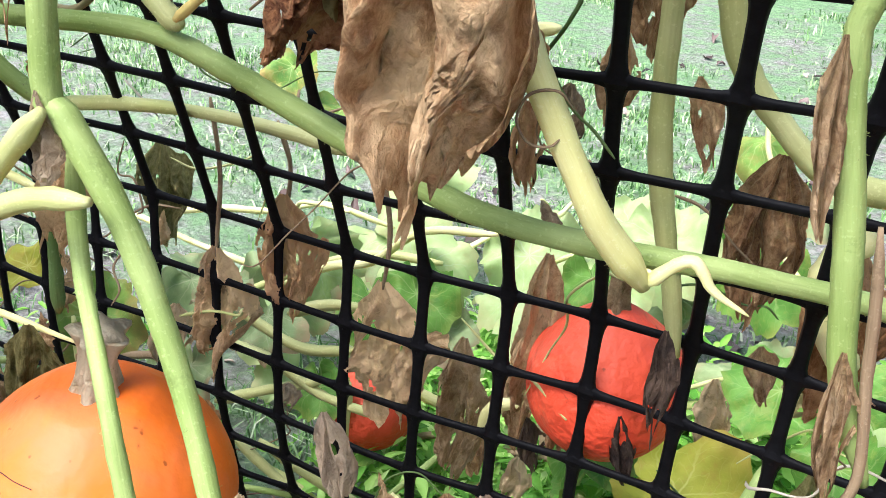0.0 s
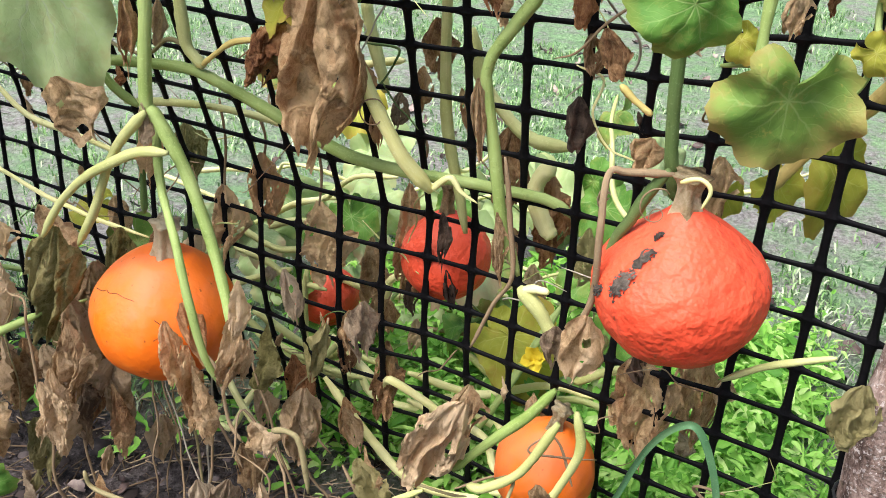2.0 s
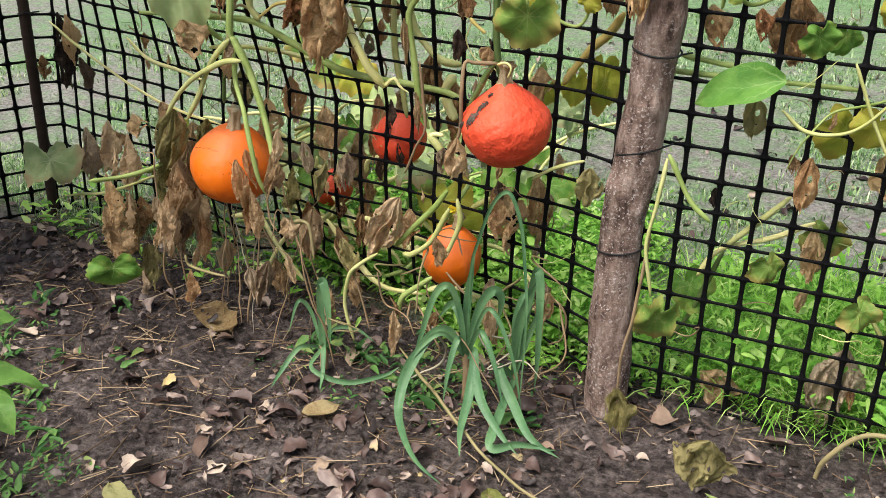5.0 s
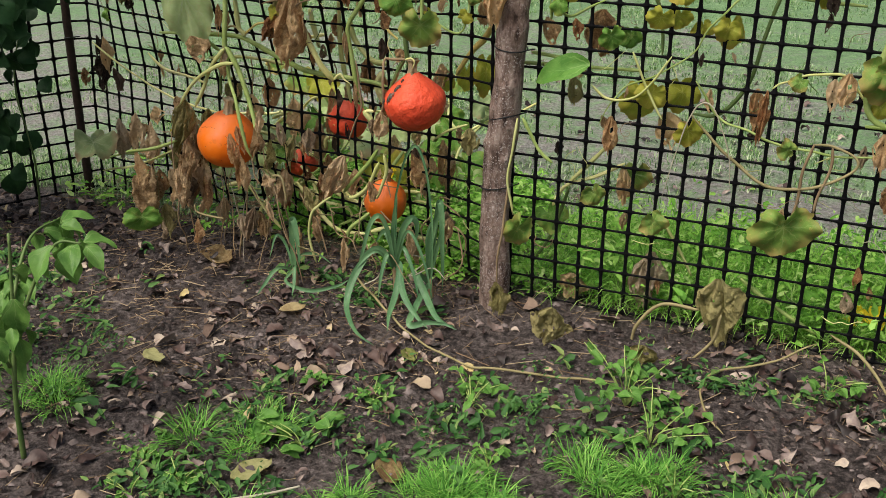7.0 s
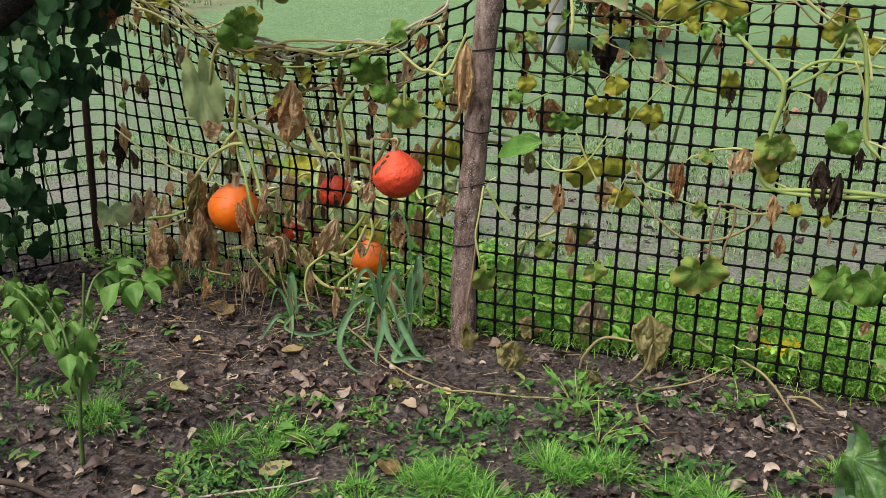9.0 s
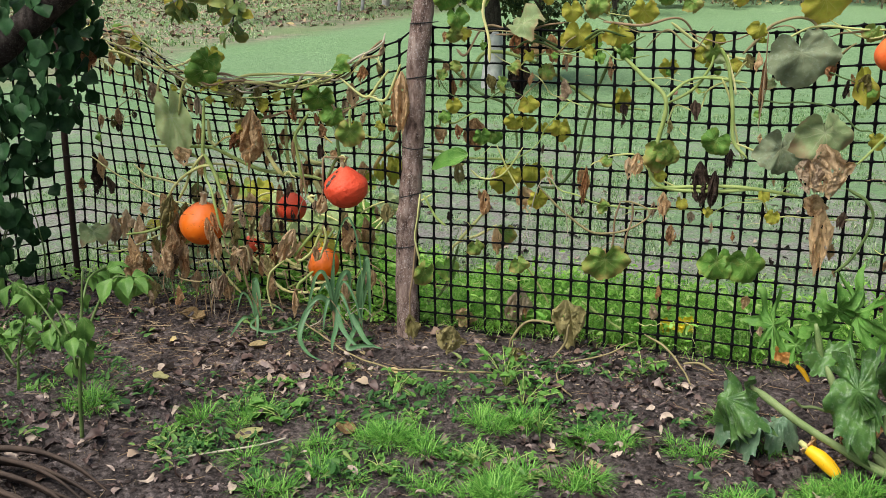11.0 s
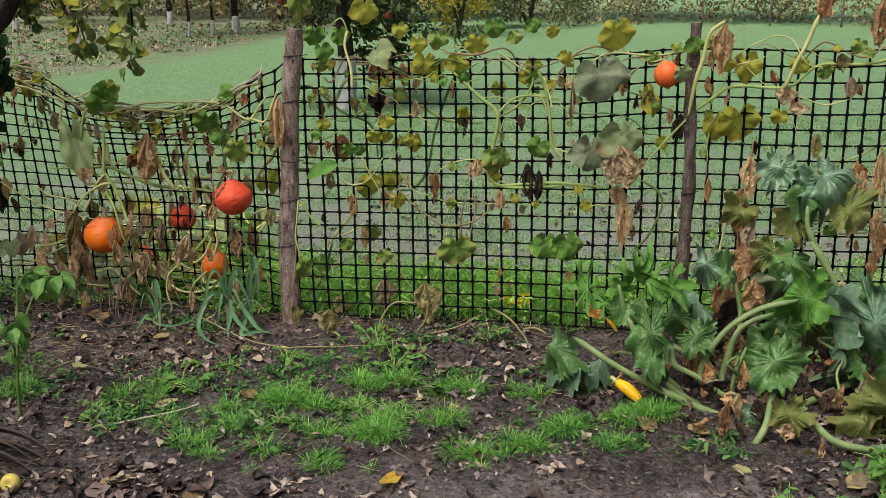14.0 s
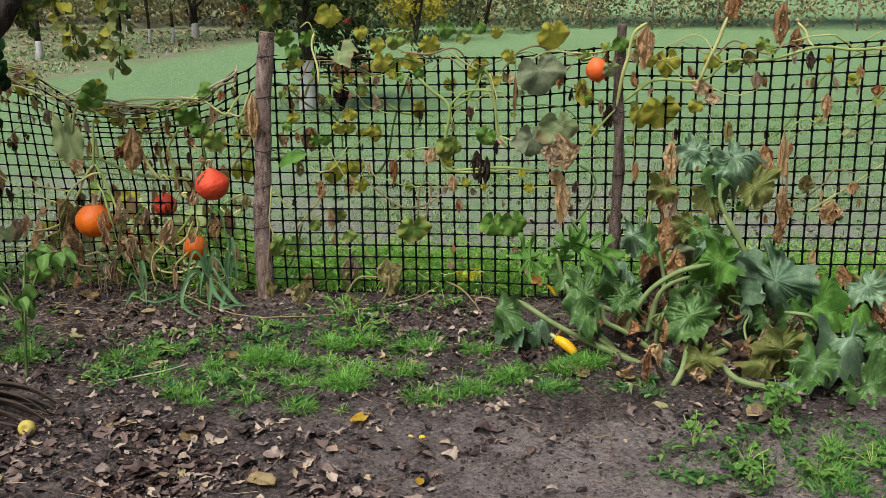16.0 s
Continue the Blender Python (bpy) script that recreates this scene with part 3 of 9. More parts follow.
def ground_material():
    m, nt, bsdf = material("garden_ground", rough=0.72, spec=0.3)
    place = world_place(nt)
    sep = nt.nodes.new("ShaderNodeSeparateXYZ")
    nt.links.new(place, sep.inputs[0])
    a = noise_tex(nt, 7, 8, 0.7, place)
    b = noise_tex(nt, 70, 6, 0.75, place)
    soil = ramp(nt, calc(nt, "ADD", calc(nt, "MULTIPLY", a, 0.4), calc(nt, "MULTIPLY", b, 0.6)),
                [(0.39, (0.012, 0.009, 0.008)), (0.46, (0.052, 0.04, 0.036)), (0.55, (0.165, 0.133, 0.122)), (0.67, (0.4, 0.335, 0.315))])
    # the trodden strip in front: a paler crust, brightened further as painted moist sheen
    crust = ramp(nt, calc(nt, "ADD", calc(nt, "MULTIPLY", a, 0.35), calc(nt, "MULTIPLY", b, 0.65)), [(0.38, (0.035, 0.027, 0.025)), (0.44, (0.2, 0.164, 0.154)), (0.52, (0.37, 0.315, 0.295)), (0.64, (0.54, 0.465, 0.44))])
    strip = grey(nt, calc(nt, "ADD", sep.outputs[1], calc(nt, "MULTIPLY", noise_tex(nt, 3, 4, 0.6, place), 0.5)), -0.8, -1.0)
    strip = calc(nt, "MULTIPLY", strip, grey(nt, calc(nt, "ADD", sep.outputs[0], calc(nt, "MULTIPLY", noise_tex(nt, 2, 4, 0.6, place), 0.8)), 0.8, 1.7))
    soil = blend(nt, calc(nt, "MULTIPLY", strip, 0.75), soil, crust)
    # beyond the fence: thin turf on grey soil that closes into lawn
    c = noise_tex(nt, 1.7, 5, 0.65, place)
    d = noise_tex(nt, 19, 6, 0.75, place)
    e = noise_tex(nt, 95, 4, 0.7, place)
    turf = blend(nt, grey(nt, calc(nt, "ADD", calc(nt, "MULTIPLY", d, 0.5), calc(nt, "MULTIPLY", e, 0.5)), 0.36, 0.64), (0.075, 0.19, 0.06), (0.38, 0.58, 0.29))
    wide = noise_tex(nt, 0.16, 3, 0.6, place)
    turf = blend(nt, calc(nt, "MULTIPLY", grey(nt, wide, 0.4, 0.65), 0.45), turf, (0.28, 0.42, 0.23))
    bare = ramp(nt, calc(nt, "ADD", calc(nt, "MULTIPLY", b, 0.6), calc(nt, "MULTIPLY", e, 0.4)), [(0.37, (0.13, 0.115, 0.098)), (0.5, (0.36, 0.335, 0.305)), (0.65, (0.62, 0.59, 0.55))])
    cover = calc(nt, "ADD", calc(nt, "ADD", calc(nt, "MULTIPLY", c, 0.7), calc(nt, "MULTIPLY", d, 0.8)), calc(nt, "MULTIPLY", grey(nt, sep.outputs[1], 0.8, 9.0), 0.42))
    turf = blend(nt, calc(nt, "MULTIPLY", grey(nt, noise_tex(nt, 4.5, 6, 0.75, place), 0.42, 0.62), 0.25), turf, (0.11, 0.25, 0.09))
    lawn = blend(nt, grey(nt, cover, 0.68, 0.9), bare, turf)
    # rough leaf-strewn grass under the far fruit trees
    orchard = calc(nt, "ADD", calc(nt, "MULTIPLY", sep.outputs[0], -1.0), calc(nt, "MULTIPLY", sep.outputs[1], 0.05))
    orchard = calc(nt, "ADD", orchard, calc(nt, "MULTIPLY", wide, 1.6))
    rough = blend(nt, grey(nt, noise_tex(nt, 3.0, 8, 0.8, place), 0.4, 0.6), (0.16, 0.21, 0.11), (0.4, 0.34, 0.25))
    rough = blend(nt, calc(nt, "MULTIPLY", grey(nt, noise_tex(nt, 0.7, 4, 0.7, place), 0.42, 0.6), 0.7), rough, (0.2, 0.32, 0.12))
    lawn = blend(nt, grey(nt, orchard, 6.6, 7.2), lawn, rough)
    edge = calc(nt, "ADD", sep.outputs[1], calc(nt, "MULTIPLY", c, 0.25))
    col = blend(nt, grey(nt, edge, 0.28, 0.5), soil, lawn)
    nt.links.new(col, bsdf.inputs["Base Color"])
    bump(nt, bsdf, calc(nt, "ADD", calc(nt, "ADD", b, calc(nt, "MULTIPLY", a, 0.6)), calc(nt, "MULTIPLY", noise_tex(nt, 22, 5, 0.6, place, 0.8), 1.1)), 1.0, 0.028)
    return m


whole("ground", mesh("ground", GV, GF, ground_material()), Matrix(),
      "dark crumbly garden soil running into thin lawn beyond the fence", "ground", kind="structure")

# ---- the net fence and its posts ----
CELL = 0.057


def between(x, table):
    for (a, va), (b, vb) in zip(table, table[1:]):
        if x <= b:
            t = min(1.0, max(0.0, (x - a) / (b - a)))
            t = t * t * (3 - 2 * t)
            return va + (vb - va) * t
    return table[-1][1]


NET_TOP = [(-1.43, 1.0), (-1.05, 0.95), (-0.75, 0.83), (-0.5, 0.82), (-0.27, 0.855), (-0.08, 0.95), (0.03, 1.015), (0.5, 1.01), (1.0, 1.015), (1.48, 1.05), (1.95, 1.045), (2.6, 1.07), (4.2, 1.08)]
NET_BACK = [(-1.43, 0.26), (-1.2, 0.22), (-0.9, 0.18), (-0.55, 0.15), (-0.2, 0.105), (0.0, 0.082), (0.3, 0.085), (0.8, 0.078), (1.48, 0.04), (2.0, 0.035), (4.2, 0.0)]
NET_FRONT = [(-1.43, 0.25), (-1.2, 0.15), (-0.9, 0.04), (-0.6, -0.005), (-0.3, 0.03), (-0.1, 0.065), (0.0, 0.082), (0.3, 0.08), (0.8, 0.07), (1.48, 0.04), (2.0, 0.02), (4.2, -0.02)]
ROWS_UP = 20
ROW = 0.0525


def net_point(u, j):
    """A knot of the net: u runs along the fence in metres, j counts rows from the foot."""
    z = 0.01 + ROW * j + 0.009 * min(1.0, max(0.0, -u / 0.1))
    full = 0.01 + ROW * (ROWS_UP - 1)
    top = between(max(u, -1.43), NET_TOP)
    hold = 0.68 if u < 0 else 0.0
    if z > hold:
        z = hold + (z - hold) * (top - hold) / (full - hold)
    if u < -1.43:
        d = -1.43 - u
        x, y = -1.43 - 0.53 * d, 0.26 - 0.85 * d
    else:
        yb, yt = between(u, NET_BACK), between(u, NET_FRONT)
        x, y = u, yb + (yt - yb) * min(1.0, max(0.0, (z - 0.44) / 0.38))
        if u < 0:
            x += 0.06 * (z - 0.4) * min(1.0, -u / 0.2)
        else:
            x += 0.009 * min(1.0, u / 0.3)
        # the slack hem of the sagging stretch is ruckled and pulled back at its foot
        slack = min(1.0, max(0.0, (0.3 - z) / 0.3)) * min(1.0, max(0.0, -u / 0.25)) * min(1.0, max(0.0, (u + 1.3) / 0.3))
        y += slack * (0.05 + 0.05 * noise.noise(Vector((u * 6, z * 5, 2.2))))
        z += slack * 0.03 * (1 + noise.noise(Vector((u * 4, z * 3, 5.1))))
    v = Vector((x * 3.1, y * 3, z * 3.1))
    return Vector((x + 0.0035 * noise.noise(v), y + 0.006 * noise.noise(v + Vector((7, 0, 0))), z + 0.0035 * noise.noise(v + Vector((0, 9, 0)))))


def strand(V, F, a, b, n, mid, end, thick):
    """One strand of the net, moulded wider where it runs into its knots."""
    d = (b - a)
    side = d.cross(n).normalized()
    steps = (0.0, 0.07, 0.15, 0.27, 0.5, 0.73, 0.85, 0.93, 1.0)
    base = len(V)
    for s in steps:
        k = abs(2 * s - 1)
        w = mid + (end - mid) * k ** 5
        t = thick * (1 + 0.5 * k ** 4)
        c = a + d * s
        V.extend((c + side * w * 0.6 + n * t, c + side * w, c + side * w * 0.6 - n * t, c - side * w * 0.6 - n * t, c - side * w, c - side * w * 0.6 + n * t))
    for i in range(len(steps) - 1):
        for k in range(6):
            p, q = base + i * 6 + k, base + i * 6 + (k + 1) % 6
            F.append((p, q, q + 6, p + 6))


US = [-0.554 - CELL * 28 + CELL * i for i in range(28 + 83)]
KN = [[net_point(u, j) for j in range(ROWS_UP)] for u in US]
net = thing("fence_net", (0.0, 0.05, 0.0), "black moulded plastic garden net fence, sagging between its posts", "fence")
STRETCHES = ((-9.0, -1.43), (-1.43, 0.0), (0.0, 1.49), (1.49, 9.0))
for lo, hi in STRETCHES:
    NV, NF = [], []
    for i in range(len(US)):
        if not lo <= US[i] < hi:
            continue
        for j in range(ROWS_UP):
            a = KN[i][j]
            e1 = (KN[min(i + 1, len(US) - 1)][j] - KN[max(i - 1, 0)][j])
            e2 = (KN[i][min(j + 1, ROWS_UP - 1)] - KN[i][max(j - 1, 0)])
            n = e2.cross(e1).normalized()
            if i + 1 < len(US):
                strand(NV, NF, a, KN[i + 1][j], n, 0.0029, 0.0078, 0.0018)
            if j < ROWS_UP - 1:
                strand(NV, NF, a, KN[i][j + 1], n, 0.004, 0.0084, 0.002)
    part("net_panel", mesh("net_panel", NV, NF, M_NET), net)


def post(name, line, radius, mat, label, knots=(), sides=40, cut=True, ties=(), end_mat=None):
    """A rough pole with knots, a sawn end and wire ties."""
    p = thing(name, line[0], label, "fence post", "fence posts")
    pts = smooth_line(line, 30)
    V, F = tube(pts, radius, sides, 0.015, 0.11, 3.1, caps=True)
    V = [Vector(v) for v in V]
    for c, size, out in knots:
        for i, v in enumerate(V):
            d = (v - Vector(c)).length
            if d < size * 3:
                V[i] = v + Vector(out) * size * 0.55 * math.exp(-(d / size) ** 2)
    pole = part("pole", mesh("pole", V, F, mat), p)
    if end_mat:
        d = (pts[-1] - pts[-2]).normalized()
        V, F = tube([pts[-1] + d * 0.0005, pts[-1] + d * 0.004], lambda t: radius(1.0) * 0.95, sides)
        part("sawn_end", mesh("sawn_end", V, F, end_mat), pole, None, "pale sawn top")
    for z, slope in ties:
        c = min(pts, key=lambda q: abs(q.z - z))
        r = radius(c.z / pts[-1].z) * 1.06
        ring = [Vector((c.x + r * math.cos(a), c.y + r * math.sin(a), z + slope * math.cos(a + 0.5))) for a in [2 * math.pi * k / 20 for k in range(21)]]
        ring.append(Vector((c.x + r + 0.012, c.y + 0.02, z + slope)))
        V, F = tube(ring, lambda t: 0.0017, 6)
        part("tie", mesh("tie", V, F, M_TIE), pole, None, "thin black wire tie")
    return p


post("wooden_post", [(-0.002, 0.03, -0.05), (-0.008, 0.04, 0.28), (0.004, 0.05, 0.45), (0.016, 0.047, 0.6), (0.024, 0.045, 0.72), (0.04, 0.042, 0.92), (0.066, 0.045, 1.124)],
     lambda t: 0.0365 - 0.004 * t + 0.0015 * math.sin(23 * t), M_BARK, "rough grey-brown round wooden post with flaking bark", [((-0.026, 0.022, 0.415), 0.017, (-0.8, -0.5, 0)), ((0.03, 0.015, 0.38), 0.014, (0.5, -0.8, 0)), ((-0.01, 0.01, 0.2), 0.02, (-0.4, -0.6, 0)), ((0.03, 0.01, 0.56), 0.02, (0.5, -0.6, 0))],
     ties=((0.305, 0.006), (0.475, 0.012), (0.64, -0.004), (0.86, 0.006), (1.03, 0.003)), end_mat=M_WOOD_END)
post("wooden_stake", [(1.497, 0.0, -0.05), (1.49, 0.0, 0.3), (1.5, 0.003, 0.62), (1.49, 0.006, 0.9), (1.5, 0.01, 1.14)],
     lambda t: 0.0235 - 0.003 * t + 0.0025 * math.sin(31 * t), M_STAKE, "thin crooked brown wooden stake", [((1.51, -0.02, 0.42), 0.012, (0.6, -0.6, 0))],
     sides=16, ties=((0.55, 0.003), (0.8, 0.003)), end_mat=M_WOOD_END)
post("iron_rod", [(-1.445, 0.21, -0.05), (-1.44, 0.21, 0.4), (-1.43, 0.21, 0.8), (-1.42, 0.21, 1.08)], lambda t: 0.0125, M_ROD, "dark rusty iron rod at the fence corner", sides=12, ties=((0.5, 0.002), (0.9, 0.002)))

# ---- pumpkins ----


def pumpkin(name, neck, width, height, mat, label, squat=0.42, ribs=0.012, warts=0.0, tip_len=0.3, tilt=(0, 0), stalk=0.03, turn=0.0, top=0.17, thick=0.2):
    """A teardrop-shaped pumpkin that hangs below neck, with its corky stalk."""
    rx = width / 2
    V, F = [], []
    rings, sides = 44, 64
    for i in range(rings + 1):
        t = i / rings
        z = -height * t_to_depth(t)
        r = rx * rim_at(t, squat, tip_len, top)
        for k in range(sides):
            a = 2 * math.pi * k / sides
            rr = r * (1 + ribs * math.cos(10 * a) * min(1, t * 3))
            q = Vector((rr * math.cos(a), rr * math.sin(a), z))
            d = q - Vector((0, 0, -height * 0.55))
            q += d.normalized() * (0.02 * rx * noise.noise(q * 22) + warts * rx * noise.noise(q * 75) * min(1, max(0, t - 0.15) * 2.5))
            V.append(q)
    for i in range(rings):
        for k in range(sides):
            k2 = (k + 1) % sides
            F.append((i * sides + k, (i + 1) * sides + k, (i + 1) * sides + k2, i * sides + k2))
    m = Matrix.Translation(neck) @ pose(0, 0, 0, tilt[0], tilt[1], turn)
    p = thing(name, Vector(neck) + Vector((0, 0, -height)), label, "pumpkin", "pumpkins on the fence")
    body = part("body", mesh("pumpkin", V, F, mat), p, m)
    line = [Vector((0, 0, -0.006)), Vector((0.001, 0, stalk * 0.3)), Vector((0.003, 0, stalk * 0.7)), Vector((0.004, 0, stalk))]
    line = smooth_line(line, 5)
    V, F = tube(line, lambda t: rx * thick * (1.15 - 0.55 * math.sin(math.pi * min(1, 0.12 + t * 0.8))), 30, 0.22, 0.15, 2.0)
    part("stalk", mesh("stalk", V, F, M_CORK), p, m, "ribbed corky stalk")
    return p, body


def t_to_depth(t):
    return 0.5 - 0.5 * math.cos(math.pi * t ** 1.05)


def rim_at(t, squat, tip_len, top):
    """Radius along the depth: a narrow shoulder under the stalk that swells to a round belly."""
    d = t_to_depth(t)
    belly = 1 - squat
    if d < belly:
        u = d / belly
        return min(1, t * 14) ** 0.5 * top + (1 - top) * (math.sin(0.5 * math.pi * u ** (0.75 + tip_len)) ** 1.05)
    u = (d - belly) / (1 - belly)
    return math.sqrt(max(0.0, 1 - u ** 2.1))

# ---- pumpkin vines on the sagging stretch of net ----
vine_left = thing("pumpkin_plant", (-0.6, 0.05, 0.0), "half-withered pumpkin vine climbing the net, mostly brown leaves", "pumpkin plant", "pumpkin plants")
stem(vine_left, "green", 0.0068, 0.0055, [(-0.687, -0.030, 0.773), (-0.690, -0.045, 0.669), (-0.694, -0.050, 0.597), (-0.685, -0.050, 0.586), (-0.657, -0.052, 0.540), (-0.629, -0.060, 0.474), (-0.597, -0.085, 0.410), (-0.594, -0.085, 0.367)])
stem(vine_left, "yellow", 0.0052, 0.0042, [(-0.688, -0.060, 0.593), (-0.731, -0.060, 0.548), (-0.763, -0.060, 0.485), (-0.794, -0.060, 0.434)])
stem(vine_left, "yellow", 0.0052, 0.0040, [(-0.660, -0.070, 0.561), (-0.701, -0.070, 0.553), (-0.753, -0.070, 0.524), (-0.797, -0.070, 0.487), (-0.831, -0.070, 0.440)])
stem(vine_left, "green", 0.0048, 0.0035, [(-0.704, -0.030, 0.569), (-0.688, -0.050, 0.513), (-0.651, -0.085, 0.479), (-0.631, -0.100, 0.423), (-0.620, -0.100, 0.368), (-0.612, -0.090, 0.332)])
stem(vine_left, "dark", 0.0042, 0.0035, [(-0.738, -0.010, 0.558), (-0.743, -0.010, 0.503), (-0.747, -0.010, 0.458)])
stem(vine_left, "green", 0.0062, 0.0060, [(-0.928, 0.000, 0.601), (-0.822, 0.030, 0.601), (-0.730, 0.050, 0.599), (-0.686, 0.060, 0.583), (-0.644, 0.070, 0.562), (-0.564, 0.070, 0.531), (-0.525, 0.075, 0.521), (-0.460, 0.080, 0.516), (-0.415, 0.090, 0.512), (-0.351, 0.110, 0.499), (-0.323, 0.120, 0.479)])
stem(vine_left, "green", 0.0040, 0.0045, [(-0.808, 0.000, 0.631), (-0.796, 0.000, 0.617), (-0.776, 0.000, 0.589), (-0.747, 0.000, 0.570)])
stem(vine_left, "yellow", 0.0062, 0.0062, [(-0.724, 0.050, 0.696), (-0.721, 0.050, 0.645), (-0.717, 0.050, 0.620), (-0.699, 0.050, 0.603)])
stem(vine_left, "amber", 0.0030, 0.0030, [(-0.687, 0.030, 0.611), (-0.670, 0.030, 0.626), (-0.651, 0.030, 0.640), (-0.625, 0.030, 0.646)])
stem(vine_left, "pale", 0.0075, 0.0072, [(-0.540, 0.030, 0.725), (-0.529, 0.030, 0.672), (-0.504, 0.030, 0.608), (-0.479, 0.040, 0.554), (-0.455, 0.060, 0.510)])
stem(vine_left, "pale", 0.0042, 0.0010, [(-0.455, 0.060, 0.512), (-0.436, 0.060, 0.528), (-0.424, 0.060, 0.515), (-0.407, 0.060, 0.506)])
stem(vine_left, "yellow", 0.0048, 0.0042, [(-0.892, 0.150, 0.505), (-0.826, 0.150, 0.514), (-0.764, 0.150, 0.518), (-0.693, 0.150, 0.514), (-0.656, 0.150, 0.510)])
stem(vine_left, "pale", 0.0040, 0.0040, [(-1.108, 0.160, 0.496), (-1.057, 0.160, 0.456), (-0.989, 0.160, 0.443), (-0.923, 0.160, 0.430)])
stem(vine_left, "green", 0.0058, 0.0052, [(-0.332, 0.015, 0.735), (-0.362, 0.015, 0.694), (-0.382, 0.015, 0.662), (-0.383, 0.015, 0.633), (-0.373, 0.015, 0.565), (-0.363, 0.015, 0.507), (-0.348, 0.015, 0.465)])
stem(vine_left, "tan", 0.0026, 0.0022, [(-0.364, 0.010, 0.581), (-0.356, 0.010, 0.525), (-0.350, 0.010, 0.466), (-0.370, 0.010, 0.430), (-0.390, 0.010, 0.379)])
stem(vine_left, "yellow", 0.0058, 0.0058, [(-0.470, 0.130, 0.700), (-0.471, 0.130, 0.657), (-0.470, 0.130, 0.569), (-0.460, 0.130, 0.506), (-0.445, 0.130, 0.435)])
stem(vine_left, "yellow", 0.0066, 0.0066, [(-0.448, 0.140, 0.651), (-0.438, 0.140, 0.603), (-0.411, 0.140, 0.570), (-0.382, 0.140, 0.548), (-0.343, 0.140, 0.545)])
stem(vine_left, "yellow", 0.0070, 0.0060, [(-0.580, 0.170, 0.659), (-0.573, 0.170, 0.622), (-0.562, 0.170, 0.584), (-0.557, 0.170, 0.560)])
stem(vine_left, "pale", 0.0045, 0.0040, [(-0.599, 0.190, 0.578), (-0.574, 0.190, 0.585), (-0.544, 0.190, 0.592)])
stem(vine_left, "pale", 0.0058, 0.0050, [(-0.475, 0.240, 0.308), (-0.500, 0.240, 0.305), (-0.554, 0.240, 0.302), (-0.589, 0.240, 0.289), (-0.596, 0.240, 0.260)])
stem(vine_left, "pale", 0.0095, 0.0085, [(-0.362, 0.150, 0.520), (-0.376, 0.150, 0.502), (-0.379, 0.150, 0.481), (-0.365, 0.150, 0.449), (-0.355, 0.150, 0.440)])
stem(vine_left, "yellow", 0.0068, 0.0060, [(-0.341, 0.000, 0.461), (-0.321, 0.000, 0.442), (-0.310, 0.000, 0.425), (-0.298, 0.000, 0.412)])
stem(vine_left, "pale", 0.0040, 0.0040, [(-0.341, 0.000, 0.457), (-0.328, 0.000, 0.463), (-0.313, 0.000, 0.463)])
stem(vine_left, "dark", 0.0058, 0.0055, [(-0.220, -0.010, 0.757), (-0.222, -0.010, 0.715), (-0.221, -0.010, 0.660), (-0.219, -0.005, 0.611), (-0.215, 0.000, 0.587), (-0.212, 0.000, 0.573)])
stem(vine_left, "dark", 0.0050, 0.0045, [(-0.217, -0.020, 0.607), (-0.231, -0.020, 0.584), (-0.243, -0.020, 0.558), (-0.255, -0.020, 0.536), (-0.263, -0.020, 0.495)])
stem(vine_left, "tan", 0.0035, 0.0030, [(-0.213, -0.020, 0.603), (-0.246, -0.030, 0.604), (-0.260, -0.040, 0.603), (-0.260, -0.050, 0.556), (-0.261, -0.050, 0.500), (-0.272, -0.050, 0.466)])
stem(vine_left, "amber", 0.0030, 0.0026, [(-0.263, -0.020, 0.670), (-0.251, -0.020, 0.659), (-0.237, -0.020, 0.649)])
stem(vine_left, "pale", 0.0022, 0.0014, [(-0.202, -0.050, 0.611), (-0.189, -0.050, 0.616), (-0.180, -0.050, 0.608), (-0.184, -0.050, 0.592)])
stem(vine_left, "green", 0.0045, 0.0038, [(-0.158, -0.050, 0.765), (-0.159, -0.050, 0.731), (-0.158, -0.050, 0.691)])
stem(vine_left, "green", 0.0052, 0.0048, [(-0.294, -0.020, 0.376), (-0.323, -0.020, 0.333), (-0.365, -0.020, 0.286), (-0.393, -0.020, 0.250)])
stem(vine_left, "yellow", 0.0050, 0.0045, [(-0.287, -0.030, 0.347), (-0.318, -0.030, 0.282), (-0.354, -0.030, 0.248), (-0.374, -0.030, 0.244)])
stem(vine_left, "yellow", 0.0045, 0.0040, [(-0.267, -0.040, 0.373), (-0.261, -0.040, 0.331), (-0.277, -0.040, 0.285), (-0.291, -0.040, 0.256)])
stem(vine_left, "green", 0.0052, 0.0045, [(-0.318, -0.030, 0.210), (-0.354, -0.030, 0.178), (-0.377, -0.030, 0.152), (-0.383, -0.030, 0.113)])
stem(vine_left, "tan", 0.0020, 0.0018, [(-0.501, -0.050, 0.242), (-0.481, -0.050, 0.206), (-0.459, -0.050, 0.179), (-0.429, -0.050, 0.081)])
stem(vine_left, "yellow", 0.0040, 0.0035, [(-0.407, -0.060, 0.250), (-0.444, -0.060, 0.219), (-0.467, -0.060, 0.192), (-0.477, -0.060, 0.131), (-0.458, -0.060, 0.060)])
stem(vine_left, "straw", 0.0034, 0.0030, [(-0.563, -0.080, 0.288), (-0.544, -0.080, 0.292), (-0.531, -0.080, 0.280), (-0.526, -0.080, 0.218)])
